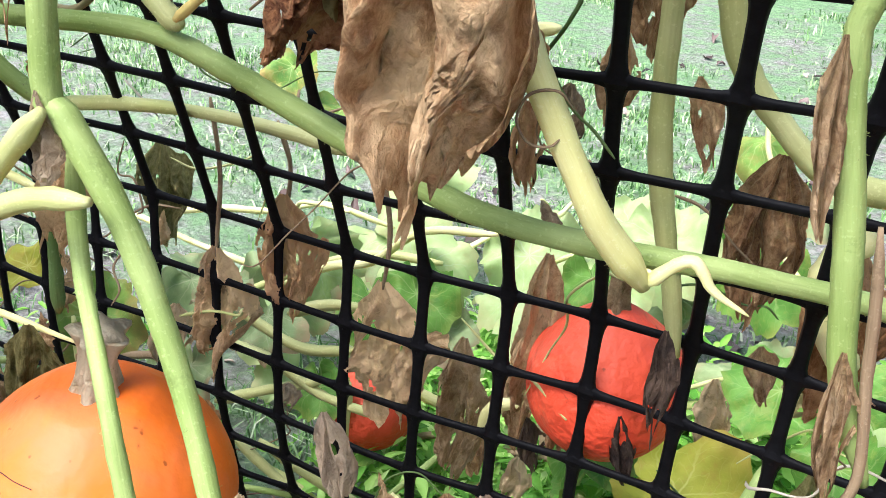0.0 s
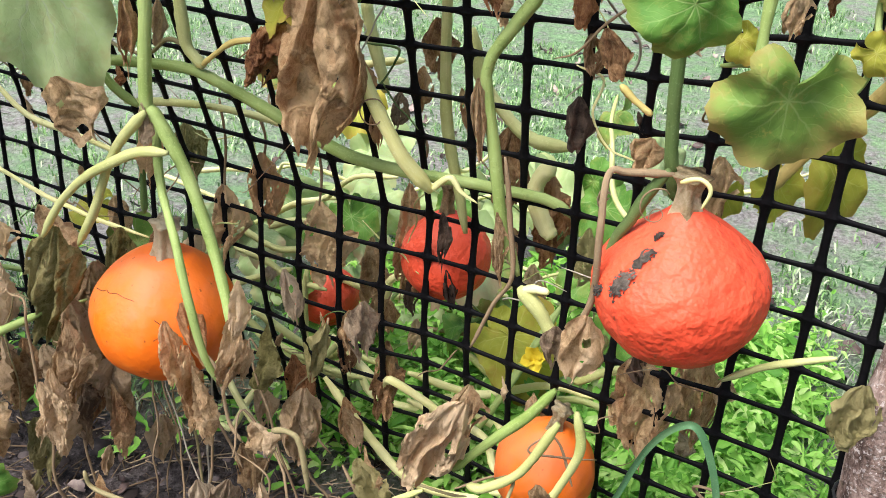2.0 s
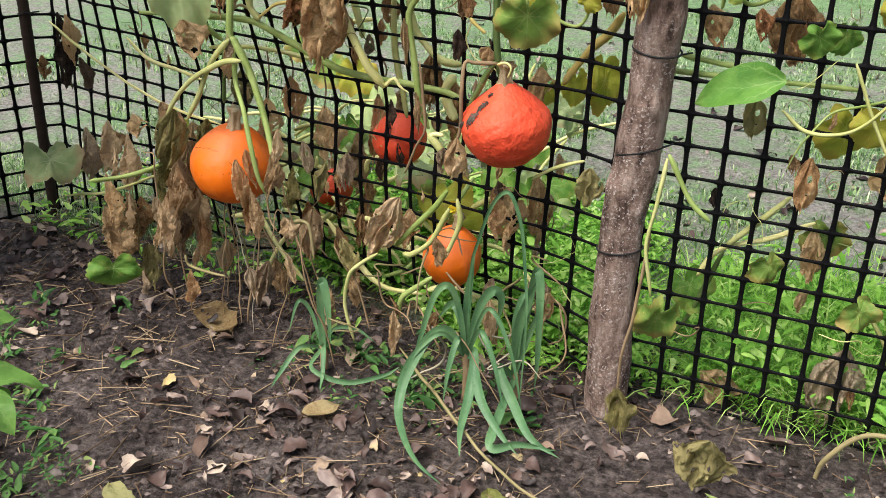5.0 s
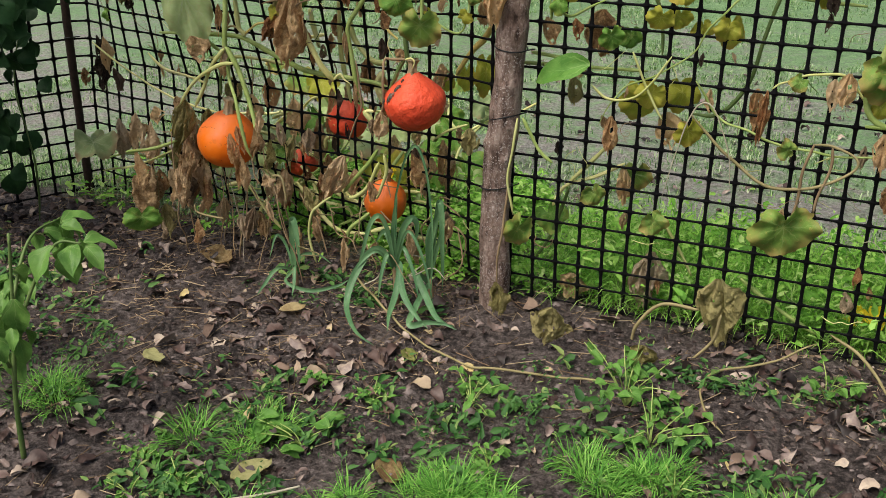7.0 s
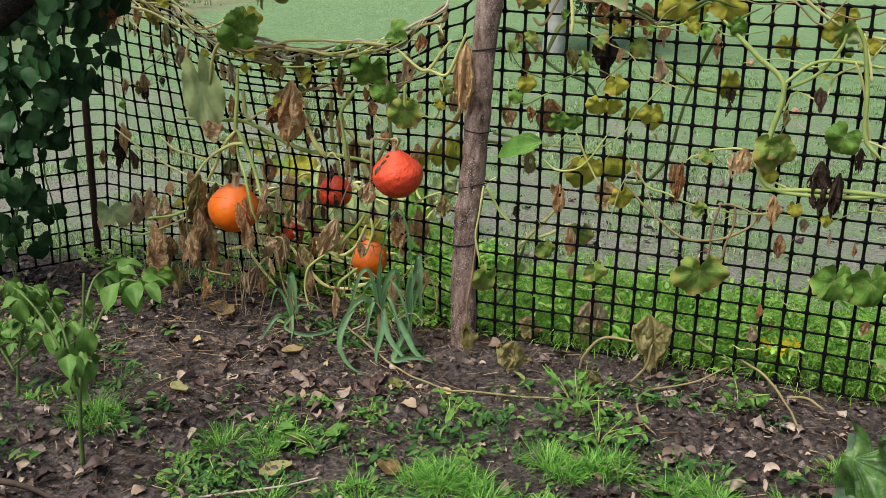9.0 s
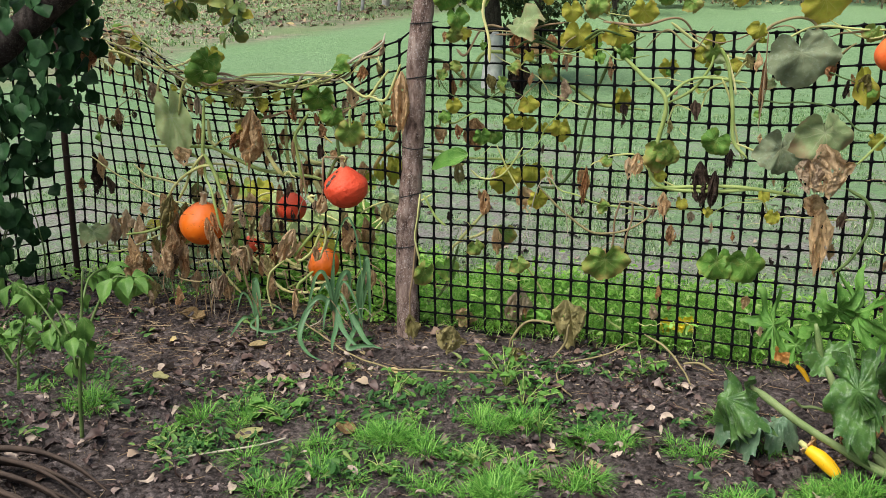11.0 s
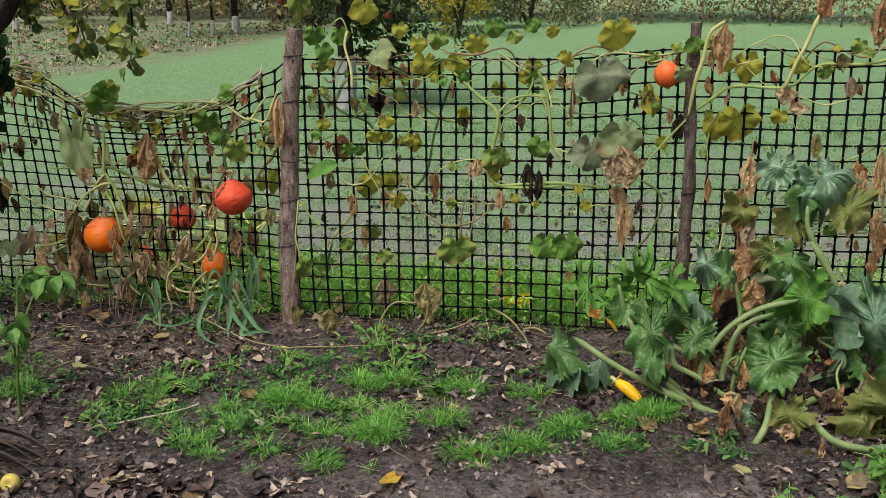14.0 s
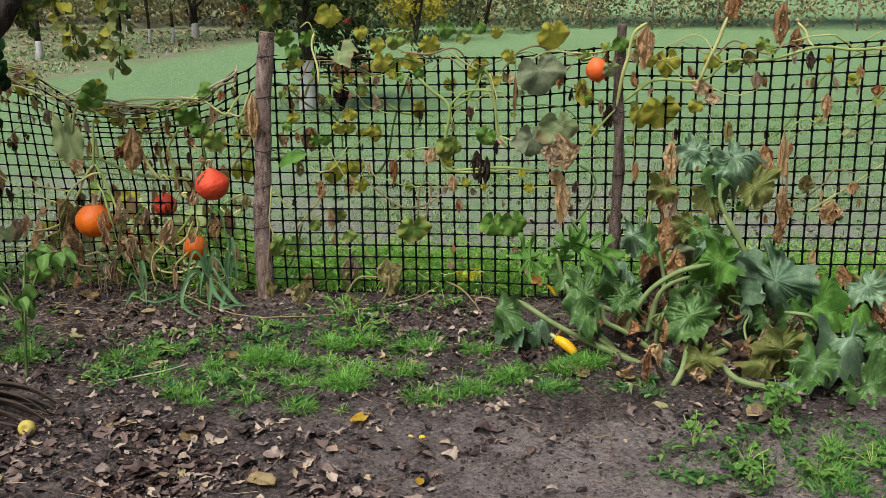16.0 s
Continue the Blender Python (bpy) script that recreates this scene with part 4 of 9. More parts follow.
stem(vine_left, "green", 0.0044, 0.0040, [(-0.863, -0.060, 0.335), (-0.888, -0.100, 0.328), (-0.911, -0.140, 0.328), (-0.930, -0.180, 0.333)])
stem(vine_left, "straw", 0.0030, 0.0026, [(-0.780, -0.120, 0.193), (-0.771, -0.120, 0.172), (-0.726, -0.120, 0.166), (-0.694, -0.120, 0.166)])
stem(vine_left, "tan", 0.0025, 0.0020, [(-0.637, -0.080, 0.355), (-0.621, -0.080, 0.334), (-0.616, -0.080, 0.284), (-0.602, -0.080, 0.261)])
stem(vine_left, "yellow", 0.0034, 0.0028, [(-0.155, 0.000, 0.413), (-0.118, 0.000, 0.438), (-0.086, 0.000, 0.454), (-0.067, 0.000, 0.461)])
stem(vine_left, "pale", 0.0040, 0.0030, [(-0.188, 0.080, 0.198), (-0.167, 0.080, 0.177), (-0.144, 0.080, 0.147)])
stem(vine_left, "yellow", 0.0055, 0.0050, [(-0.319, 0.140, 0.275), (-0.292, 0.140, 0.295), (-0.259, 0.140, 0.312)])
stem(vine_left, "tan", 0.0018, 0.0015, [(-0.773, 0.170, 0.522), (-0.770, 0.170, 0.465), (-0.779, 0.170, 0.405)])
stem(vine_left, "tan", 0.0018, 0.0015, [(-0.721, 0.170, 0.512), (-0.714, 0.170, 0.485), (-0.720, 0.170, 0.455)])
stem(vine_left, "tan", 0.0018, 0.0015, [(-0.647, 0.170, 0.506), (-0.641, 0.170, 0.460), (-0.647, 0.170, 0.410)])
stem(vine_left, "tan", 0.0018, 0.0015, [(-0.515, 0.170, 0.526), (-0.507, 0.170, 0.507), (-0.511, 0.170, 0.485)])
stem(vine_left, "yellow", 0.0048, 0.0040, [(-0.821, 0.240, 0.284), (-0.778, 0.240, 0.277), (-0.735, 0.240, 0.258), (-0.681, 0.240, 0.252)])
stem(vine_left, "yellow", 0.0048, 0.0040, [(-0.808, 0.240, 0.317), (-0.754, 0.240, 0.297), (-0.699, 0.240, 0.308)])
stem(vine_left, "yellow", 0.0048, 0.0040, [(-0.763, 0.240, 0.325), (-0.718, 0.240, 0.344), (-0.655, 0.240, 0.346)])
stem(vine_left, "yellow", 0.0048, 0.0040, [(-0.710, 0.240, 0.276), (-0.717, 0.240, 0.202), (-0.718, 0.240, 0.127)])
stem(vine_left, "yellow", 0.0048, 0.0040, [(-0.841, 0.240, 0.219), (-0.781, 0.240, 0.249), (-0.734, 0.240, 0.271)])
stem(vine_left, "yellow", 0.0048, 0.0040, [(-0.664, 0.240, 0.178), (-0.700, 0.240, 0.126), (-0.644, 0.240, 0.124)])
stem(vine_left, "yellow", 0.0048, 0.0040, [(-0.825, 0.240, 0.188), (-0.766, 0.240, 0.148), (-0.688, 0.240, 0.129), (-0.633, 0.240, 0.127)])
hang(vine_left, "brown", (-0.527, -0.004, 0.745), (-0.549, -0.006, 0.532), 0.102, 10)
hang(vine_left, "rust", (-0.570, 0.030, 0.666), (-0.644, 0.030, 0.592), 0.065, 40)
hang(vine_left, "brown", (-0.776, 0.170, 0.412), (-0.790, 0.170, 0.299), 0.062, 0)
hang(vine_left, "rust", (-0.716, 0.165, 0.466), (-0.721, 0.165, 0.359), 0.054, 20)
hang(vine_left, "brown", (-0.645, 0.170, 0.416), (-0.642, 0.170, 0.305), 0.075, 0)
hang(vine_left, "rust", (-0.522, 0.050, 0.640), (-0.541, 0.050, 0.571), 0.041, -20)
hang(vine_left, "rust", (-0.581, 0.030, 0.664), (-0.627, 0.030, 0.631), 0.038, 30)
hang(vine_left, "brown", (-0.279, -0.010, 0.709), (-0.266, -0.010, 0.665), 0.031, 0)
hang(vine_left, "brown", (-0.490, 0.120, 0.613), (-0.496, 0.120, 0.559), 0.024, 0)
hang(vine_left, "grey", (-0.515, 0.120, 0.583), (-0.520, 0.120, 0.540), 0.026, 0)
hang(vine_left, "brown", (-0.454, 0.130, 0.593), (-0.444, 0.130, 0.540), 0.020, 0)
hang(vine_left, "brown", (-0.542, 0.200, 0.446), (-0.560, 0.200, 0.285), 0.043, 0)
hang(vine_left, "tan", (-0.613, 0.240, 0.344), (-0.628, 0.240, 0.189), 0.052, 0)
hang(vine_left, "brown", (-0.559, 0.170, 0.248), (-0.572, 0.170, 0.128), 0.043, 0)
hang(vine_left, "rust", (-0.661, 0.120, 0.230), (-0.651, 0.120, 0.113), 0.039, 0)
hang(vine_left, "brown", (-0.592, 0.120, 0.188), (-0.586, 0.120, 0.110), 0.033, 0)
hang(vine_left, "brown", (-0.513, 0.170, 0.399), (-0.522, 0.170, 0.315), 0.033, 0)
hang(vine_left, "tan", (-0.370, -0.050, 0.359), (-0.436, -0.050, 0.219), 0.068, 10)
hang(vine_left, "tan", (-0.260, -0.060, 0.485), (-0.270, -0.060, 0.411), 0.050, 0)
hang(vine_left, "grey", (-0.290, -0.050, 0.462), (-0.291, -0.050, 0.414), 0.030, 30)
hang(vine_left, "brown", (-0.245, 0.100, 0.354), (-0.240, 0.100, 0.215), 0.087, 0)
hang(vine_left, "brown", (-0.192, 0.140, 0.366), (-0.193, 0.140, 0.213), 0.056, 0)
hang(vine_left, "rust", (-0.366, 0.160, 0.508), (-0.373, 0.160, 0.438), 0.043, 0)
hang(vine_left, "brown", (-0.236, 0.000, 0.623), (-0.246, 0.000, 0.589), 0.032, 0)
hang(vine_left, "brown", (-0.199, 0.150, 0.558), (-0.201, 0.150, 0.481), 0.051, 0)
hang(vine_left, "tan", (-0.287, -0.080, 0.315), (-0.281, -0.080, 0.259), 0.035, 0)
hang(vine_left, "olive", (-0.044, -0.040, 0.467), (-0.046, -0.040, 0.394), 0.050, 15)
hang(vine_left, "tan", (-0.212, -0.020, 0.190), (-0.205, -0.020, 0.101), 0.035, 0)
hang(vine_left, "tan", (-0.377, -0.060, 0.145), (-0.382, -0.060, 0.038), 0.031, 0)
hang(vine_left, "grey", (-0.230, 0.000, 0.712), (-0.209, 0.000, 0.690), 0.042, 0)
hang(vine_left, "brown", (-0.228, 0.100, 0.711), (-0.231, 0.100, 0.662), 0.038, 0)
hang(vine_left, "brown", (-0.078, 0.100, 0.728), (-0.071, 0.100, 0.659), 0.035, 0)
hang(vine_left, "olive", (-0.821, -0.060, 0.450), (-0.871, -0.060, 0.292), 0.064, 10)
hang(vine_left, "tan", (-0.829, -0.060, 0.337), (-0.848, -0.060, 0.185), 0.057, 0)
hang(vine_left, "brown", (-0.830, 0.000, 0.357), (-0.868, 0.000, 0.188), 0.048, 0)
hang(vine_left, "tan", (-0.844, -0.080, 0.280), (-0.859, -0.080, 0.143), 0.048, -10)
hang(vine_left, "brown", (-0.817, -0.020, 0.230), (-0.816, -0.020, 0.120), 0.033, 0)
hang(vine_left, "brown", (-0.681, -0.050, 0.340), (-0.689, -0.050, 0.212), 0.032, 0)
hang(vine_left, "tan", (-0.583, -0.100, 0.424), (-0.606, -0.100, 0.322), 0.036, 0)
hang(vine_left, "tan", (-0.573, -0.100, 0.465), (-0.589, -0.100, 0.391), 0.027, 0)
hang(vine_left, "tan", (-0.585, -0.080, 0.291), (-0.575, -0.080, 0.246), 0.043, 0)
hang(vine_left, "brown", (-1.126, 0.100, 0.313), (-1.126, 0.100, 0.257), 0.068, 0)
hang(vine_left, "brown", (-1.209, 0.100, 0.545), (-1.200, 0.100, 0.434), 0.049, 0)
hang(vine_left, "black", (-1.187, 0.100, 0.459), (-1.169, 0.100, 0.388), 0.042, 0)
hang(vine_left, "brown", (-1.309, 0.120, 0.443), (-1.320, 0.120, 0.383), 0.035, 0)
hang(vine_left, "brown", (-1.022, 0.050, 0.198), (-1.019, 0.050, 0.122), 0.055, 0)
hang(vine_left, "tan", (-1.075, 0.040, 0.358), (-1.102, 0.040, 0.231), 0.062, 0)
hang(vine_left, "tan", (-0.889, -0.010, 0.439), (-0.878, -0.010, 0.341), 0.069, 0)
hang(vine_left, "tan", (-0.861, -0.020, 0.346), (-0.864, -0.020, 0.170), 0.076, 0)
hang(vine_left, "black", (-1.240, 0.110, 0.544), (-1.235, 0.110, 0.384), 0.057, 0)
hang(vine_left, "rust", (-1.030, -0.150, 0.947), (-1.047, -0.150, 0.867), 0.058, 0)
hang(vine_left, "brown", (-0.972, 0.000, 0.400), (-0.966, 0.000, 0.346), 0.053, 0)
hang(vine_left, "brown", (0.004, -0.012, 0.885), (-0.008, -0.012, 0.68), 0.075, 15)
hang(vine_left, "rust", (-0.022, 0.01, 0.86), (-0.03, 0.01, 0.7), 0.05, -20)
hang(vine_left, "grey", (-1.126, 0.030, 0.339), (-1.131, 0.030, 0.215), 0.059, 0)
leaf(vine_left, "pale", (-0.795, -0.062, 0.715), (0.07, 0.145, 0.08), (0.28, -0.08, -0.95), (0.5, -0.72, 0.3), label="drooping pale green pumpkin leaf with a browned tip", seed=0)
hang(vine_left, "tan", (-0.768, -0.082, 0.622), (-0.748, -0.08, 0.55), 0.075, 15)
leaf(vine_left, "turning", (-0.131, -0.12, 0.708), (0.056, 0.056, 0.045), (-0.10, 0.00, -1.00), (0.35, -0.84, 0.4), label="green heart-shaped leaf with yellowed edges", seed=0)
leaf(vine_left, "green", (-0.201, -0.089, 0.754), 0.044, (-0.31, -0.10, -0.94), (0.50, -0.73, 0.46))
leaf(vine_left, "green", (-0.272, -0.030, 0.800), (0.061, 0.056, 0.059), (-0.20, 0.00, -0.98), (0.54, -0.73, 0.41))
leaf(vine_left, "green", (-0.676, -0.047, 0.871), 0.063, (-0.37, -0.18, -0.91), (0.62, -0.68, 0.38), "droop")
leaf(vine_left, "green", (-0.656, -0.047, 0.907), 0.059, (-0.44, -0.18, -0.88), (0.60, -0.71, 0.37), "droop")
leaf(vine_left, "green", (-0.933, -0.148, 0.141), (0.060, 0.044, 0.052), (0.10, -0.20, -0.98), (0.65, -0.53, 0.54), "droop")
leaf(vine_left, "faded", (-1.159, -0.045, 0.287), 0.068, (0.80, -0.27, -0.53), (0.69, -0.53, 0.49))
leaf(vine_left, "green", (-0.215, 0.000, 0.901), 0.043, (0.71, 0.00, 0.71), (0.00, -0.71, 0.71))
leaf(vine_left, "green", (-0.379, 0.050, 0.824), 0.043, (-0.55, 0.00, -0.83), (0.55, -0.73, 0.40))
leaf(vine_left, "yellow", (-0.098, 0.190, 0.538), (0.034, 0.069, 0.052), (0.00, 0.00, -1.00), (0.37, -0.74, 0.56), label="large yellowed leaf behind the net")
leaf(vine_left, "yellow", (-0.147, 0.180, 0.527), (0.028, 0.046, 0.037), (0.10, 0.00, -1.00), (0.39, -0.73, 0.56))
leaf(vine_left, "yellow", (-0.193, 0.170, 0.511), (0.023, 0.034, 0.029), (-0.10, 0.00, -1.00), (0.42, -0.72, 0.56))
leaf(vine_left, "yellow", (-0.677, 0.020, 0.917), 0.044, (0.20, 0.00, -0.98), (0.62, -0.69, 0.37))
leaf(vine_left, "faded", (-0.856, 0.349, 0.243), 0.042, (0.41, -0.82, -0.41), (0.00, -0.29, 0.96))
leaf(vine_left, "green", (-0.702, 0.349, 0.306), 0.045, (0.41, -0.82, -0.41), (0.00, -0.29, 0.96))
leaf(vine_left, "faded", (-0.673, 0.347, 0.278), 0.034, (0.41, -0.82, -0.41), (0.00, -0.29, 0.96))
leaf(vine_left, "green", (-0.800, 0.347, 0.183), 0.036, (0.41, -0.82, -0.41), (0.00, -0.29, 0.96))
leaf(vine_left, "green", (-0.747, 0.348, 0.286), 0.040, (0.41, -0.82, -0.41), (0.00, -0.29, 0.96))
leaf(vine_left, "faded", (-0.902, 0.347, 0.267), 0.036, (0.41, -0.82, -0.41), (0.00, -0.29, 0.96))
leaf(vine_left, "green", (-0.549, 0.347, 0.357), 0.032, (0.41, -0.82, -0.41), (0.00, -0.29, 0.96))
stem(vine_left, "amber", 0.0075, 0.0060, [(-0.058, 0.130, 0.670), (-0.081, 0.130, 0.634), (-0.110, 0.130, 0.603), (-0.136, 0.130, 0.567), (-0.152, 0.130, 0.539)])
stem(vine_left, "yellow", 0.0048, 0.0045, [(-0.660, -0.040, 0.873), (-0.716, -0.040, 0.854), (-0.756, -0.040, 0.820), (-0.782, -0.040, 0.720)])
stem(vine_left, "yellow", 0.0046, 0.0044, [(-0.651, 0.000, 0.789), (-0.556, 0.000, 0.851), (-0.448, 0.000, 0.862), (-0.360, 0.000, 0.864), (-0.224, 0.000, 0.862)])
stem(vine_left, "yellow", 0.0046, 0.0044, [(-0.207, 0.000, 0.856), (-0.123, 0.000, 0.799), (-0.075, 0.000, 0.848), (-0.043, 0.000, 0.888)])
stem(vine_left, "pale", 0.0042, 0.0040, [(-1.119, 0.030, 0.925), (-1.029, 0.030, 0.913), (-0.894, 0.030, 0.870), (-0.796, 0.030, 0.883), (-0.717, 0.030, 0.927)])
stem(vine_left, "pale", 0.0038, 0.0036, [(-0.842, -0.020, 0.861), (-0.866, -0.020, 0.794), (-0.845, -0.020, 0.696), (-0.824, -0.020, 0.578)])
stem(vine_left, "white", 0.0014, 0.0012, [(-1.104, -0.010, 0.976), (-0.941, -0.010, 0.960), (-0.809, -0.010, 0.903), (-0.674, -0.010, 0.879)])
stem(vine_left, "white", 0.0014, 0.0012, [(-1.102, 0.000, 0.959), (-0.929, 0.000, 0.922), (-0.749, -0.000, 0.877), (-0.591, 0.000, 0.858)])
stem(vine_left, "white", 0.0014, 0.0012, [(-0.677, -0.010, 0.858), (-0.519, -0.010, 0.849), (-0.385, -0.010, 0.861), (-0.209, -0.010, 0.882)])
stem(vine_left, "yellow", 0.0035, 0.0030, [(-0.952, -0.020, 1.013), (-0.912, -0.020, 0.961), (-0.837, -0.020, 0.910)])
stem(vine_left, "yellow", 0.0045, 0.0040, [(-0.107, -0.010, 0.803), (-0.054, -0.010, 0.794), (-0.018, -0.010, 0.864), (0.001, -0.010, 0.908)])
stem(vine_left, "pale", 0.0030, 0.0028, [(-1.214, 0.060, 0.538), (-1.092, 0.060, 0.466), (-0.950, 0.060, 0.406), (-0.807, 0.060, 0.384)])
stem(vine_left, "yellow", 0.0030, 0.0026, [(-1.184, 0.000, 0.188), (-1.050, 0.000, 0.224), (-0.919, 0.000, 0.287), (-0.855, 0.000, 0.322)])

for kind, top, foot, width, turn in (("brown", (-0.702, -0.052, 0.70), (-0.71, -0.054, 0.615), 0.022, 30), ("grey", (-0.694, -0.056, 0.6), (-0.7, -0.058, 0.55), 0.024, -20), ("brown", (-0.716, -0.03, 0.58), (-0.722, -0.03, 0.5), 0.03, 0),
                                     ("tan", (-0.388, 0.004, 0.65), (-0.384, 0.006, 0.57), 0.016, 20), ("tan", (-0.366, 0.004, 0.53), (-0.36, 0.006, 0.45), 0.018, -10), ("brown", (-0.62, 0.06, 0.7), (-0.618, 0.062, 0.62), 0.022, 0),
                                     ("olive", (-0.585, 0.035, 0.71), (-0.592, 0.036, 0.6), 0.05, 25), ("brown", (-0.41, 0.16, 0.55), (-0.415, 0.16, 0.44), 0.055, 10), ("rust", (-0.37, 0.17, 0.5), (-0.372, 0.17, 0.38), 0.06, -15),
                                     ("black", (-0.442, 0.06, 0.49), (-0.444, 0.06, 0.42), 0.018, 0), ("brown", (-0.48, 0.13, 0.66), (-0.484, 0.13, 0.59), 0.04, 15), ("tan", (-0.592, -0.088, 0.4), (-0.588, -0.09, 0.34), 0.028, 0)):
    hang(vine_left, kind, top, foot, width, turn)

# ---- pumpkin vines on the straight stretch of net ----
vine_right = thing("pumpkin_plant", (0.8, 0.08, 0.0), "pumpkin vine trained on the net with sparse green and yellow leaves", "pumpkin plant", "pumpkin plants")
stem(vine_right, "dark", 0.0045, 0.0040, [(0.051, 0.100, 0.914), (0.114, 0.100, 0.902), (0.213, 0.100, 0.818), (0.316, 0.100, 0.775), (0.342, 0.100, 0.707), (0.349, 0.100, 0.641)])
stem(vine_right, "green", 0.0058, 0.0050, [(0.190, 0.100, 0.846), (0.228, 0.100, 0.927), (0.287, 0.100, 0.941), (0.377, 0.100, 0.921), (0.458, 0.100, 0.883), (0.560, 0.100, 0.816), (0.618, 0.100, 0.787), (0.749, 0.100, 0.778)])
stem(vine_right, "green", 0.0068, 0.0060, [(0.654, 0.040, 0.969), (0.742, 0.030, 0.889), (0.811, 0.030, 0.822), (0.798, 0.030, 0.709), (0.778, 0.030, 0.641), (0.785, 0.030, 0.583), (0.833, 0.030, 0.554), (0.957, 0.030, 0.553), (1.081, 0.030, 0.567)])
stem(vine_right, "dark", 0.0050, 0.0040, [(0.648, 0.110, 0.957), (0.603, 0.110, 0.851), (0.566, 0.110, 0.732), (0.538, 0.110, 0.600), (0.484, 0.110, 0.523), (0.424, 0.110, 0.516)])
stem(vine_right, "straw", 0.0034, 0.0030, [(0.438, 0.030, 0.538), (0.501, 0.030, 0.473), (0.605, 0.030, 0.402), (0.691, 0.030, 0.408), (0.771, 0.030, 0.454), (0.777, 0.030, 0.483), (0.729, 0.030, 0.504), (0.692, 0.030, 0.504)])
stem(vine_right, "tan", 0.0035, 0.0030, [(0.692, 0.030, 0.504), (0.679, 0.030, 0.444), (0.675, 0.030, 0.381), (0.666, 0.030, 0.333)])
stem(vine_right, "tan", 0.0032, 0.0030, [(0.729, 0.030, 0.504), (0.729, 0.030, 0.458), (0.716, 0.030, 0.402), (0.711, 0.030, 0.355)])
stem(vine_right, "white", 0.0016, 0.0013, [(0.391, 0.020, 0.346), (0.431, 0.020, 0.518), (0.457, 0.020, 0.567), (0.488, 0.020, 0.554), (0.523, 0.020, 0.467), (0.535, 0.020, 0.385)])
stem(vine_right, "green", 0.0046, 0.0040, [(0.811, 0.030, 0.822), (0.874, 0.030, 0.879), (0.948, 0.030, 0.888), (1.038, 0.030, 0.877)])
stem(vine_right, "green", 0.0046, 0.0040, [(0.817, 0.040, 0.808), (0.891, 0.040, 0.855), (0.934, 0.040, 0.918), (0.942, 0.040, 0.952)])
stem(vine_right, "green", 0.0055, 0.0050, [(0.962, 0.000, 0.977), (0.985, 0.000, 0.925), (1.003, 0.000, 0.823), (1.013, 0.000, 0.716), (1.054, 0.000, 0.664)])
stem(vine_right, "yellow", 0.0030, 0.0030, [(0.987, 0.000, 0.711), (1.032, 0.000, 0.701), (1.078, 0.000, 0.685)])
stem(vine_right, "yellow", 0.0055, 0.0045, [(0.152, 0.100, 0.317), (0.203, 0.100, 0.375), (0.242, 0.100, 0.421)])
stem(vine_right, "pale", 0.0048, 0.0040, [(0.112, 0.110, 0.249), (0.144, 0.110, 0.305), (0.219, 0.110, 0.340), (0.282, 0.110, 0.381)])
stem(vine_right, "green", 0.0046, 0.0040, [(0.008, 0.110, 0.592), (0.158, 0.110, 0.596), (0.318, 0.110, 0.601)])
stem(vine_right, "green", 0.0048, 0.0040, [(0.042, 0.120, 0.616), (0.110, 0.120, 0.611), (0.162, 0.120, 0.612)])
stem(vine_right, "yellow", 0.0030, 0.0025, [(0.213, 0.030, 0.580), (0.253, 0.030, 0.553), (0.308, 0.030, 0.558), (0.352, 0.030, 0.602), (0.386, 0.030, 0.658)])
stem(vine_right, "yellow", 0.0030, 0.0025, [(0.302, 0.030, 0.659), (0.329, 0.030, 0.599), (0.355, 0.030, 0.548), (0.375, 0.030, 0.518)])
stem(vine_right, "yellow", 0.0034, 0.0028, [(0.073, -0.050, 0.506), (0.068, -0.060, 0.444), (0.061, -0.070, 0.365), (0.076, -0.070, 0.285)])
stem(vine_right, "tan", 0.0030, 0.0025, [(0.061, -0.060, 0.395), (0.056, -0.070, 0.283), (0.039, -0.070, 0.162), (0.038, -0.060, 0.054)])
stem(vine_right, "green", 0.0042, 0.0038, [(0.060, 0.020, 0.487), (0.101, 0.020, 0.418), (0.135, 0.020, 0.389)])
stem(vine_right, "dark", 0.0045, 0.0040, [(0.147, 0.130, 0.299), (0.109, 0.130, 0.171), (0.068, 0.130, 0.093)])
stem(vine_right, "straw", 0.0046, 0.0036, [(0.505, -0.020, 0.107), (0.421, -0.020, 0.103), (0.371, -0.020, 0.043), (0.358, -0.020, -0.018)])
stem(vine_right, "straw", 0.0040, 0.0034, [(0.560, -0.050, 0.121), (0.546, -0.050, 0.051), (0.504, -0.050, -0.008), (0.468, -0.050, -0.032)])
stem(vine_right, "straw", 0.0032, 0.0026, [(0.760, 0.015, 0.060), (0.662, -0.069, 0.030), (0.581, -0.116, 0.020), (0.555, -0.197, 0.020), (0.580, -0.289, 0.015), (0.627, -0.344, 0.010)])
stem(vine_right, "straw", 0.0032, 0.0026, [(-0.405, 0.020, 0.015), (-0.277, -0.092, 0.015), (-0.110, -0.233, 0.015), (0.058, -0.308, 0.015), (0.121, -0.301, 0.015), (0.261, -0.277, 0.015), (0.384, -0.245, 0.015)])
stem(vine_right, "straw", 0.0038, 0.0032, [(0.786, 0.033, 0.080), (0.860, 0.003, 0.050), (0.916, -0.097, 0.030), (0.949, -0.192, 0.020)])
stem(vine_right, "straw", 0.0040, 0.0034, [(0.914, -0.050, 0.030), (0.966, -0.039, 0.030), (1.009, -0.093, 0.030)])
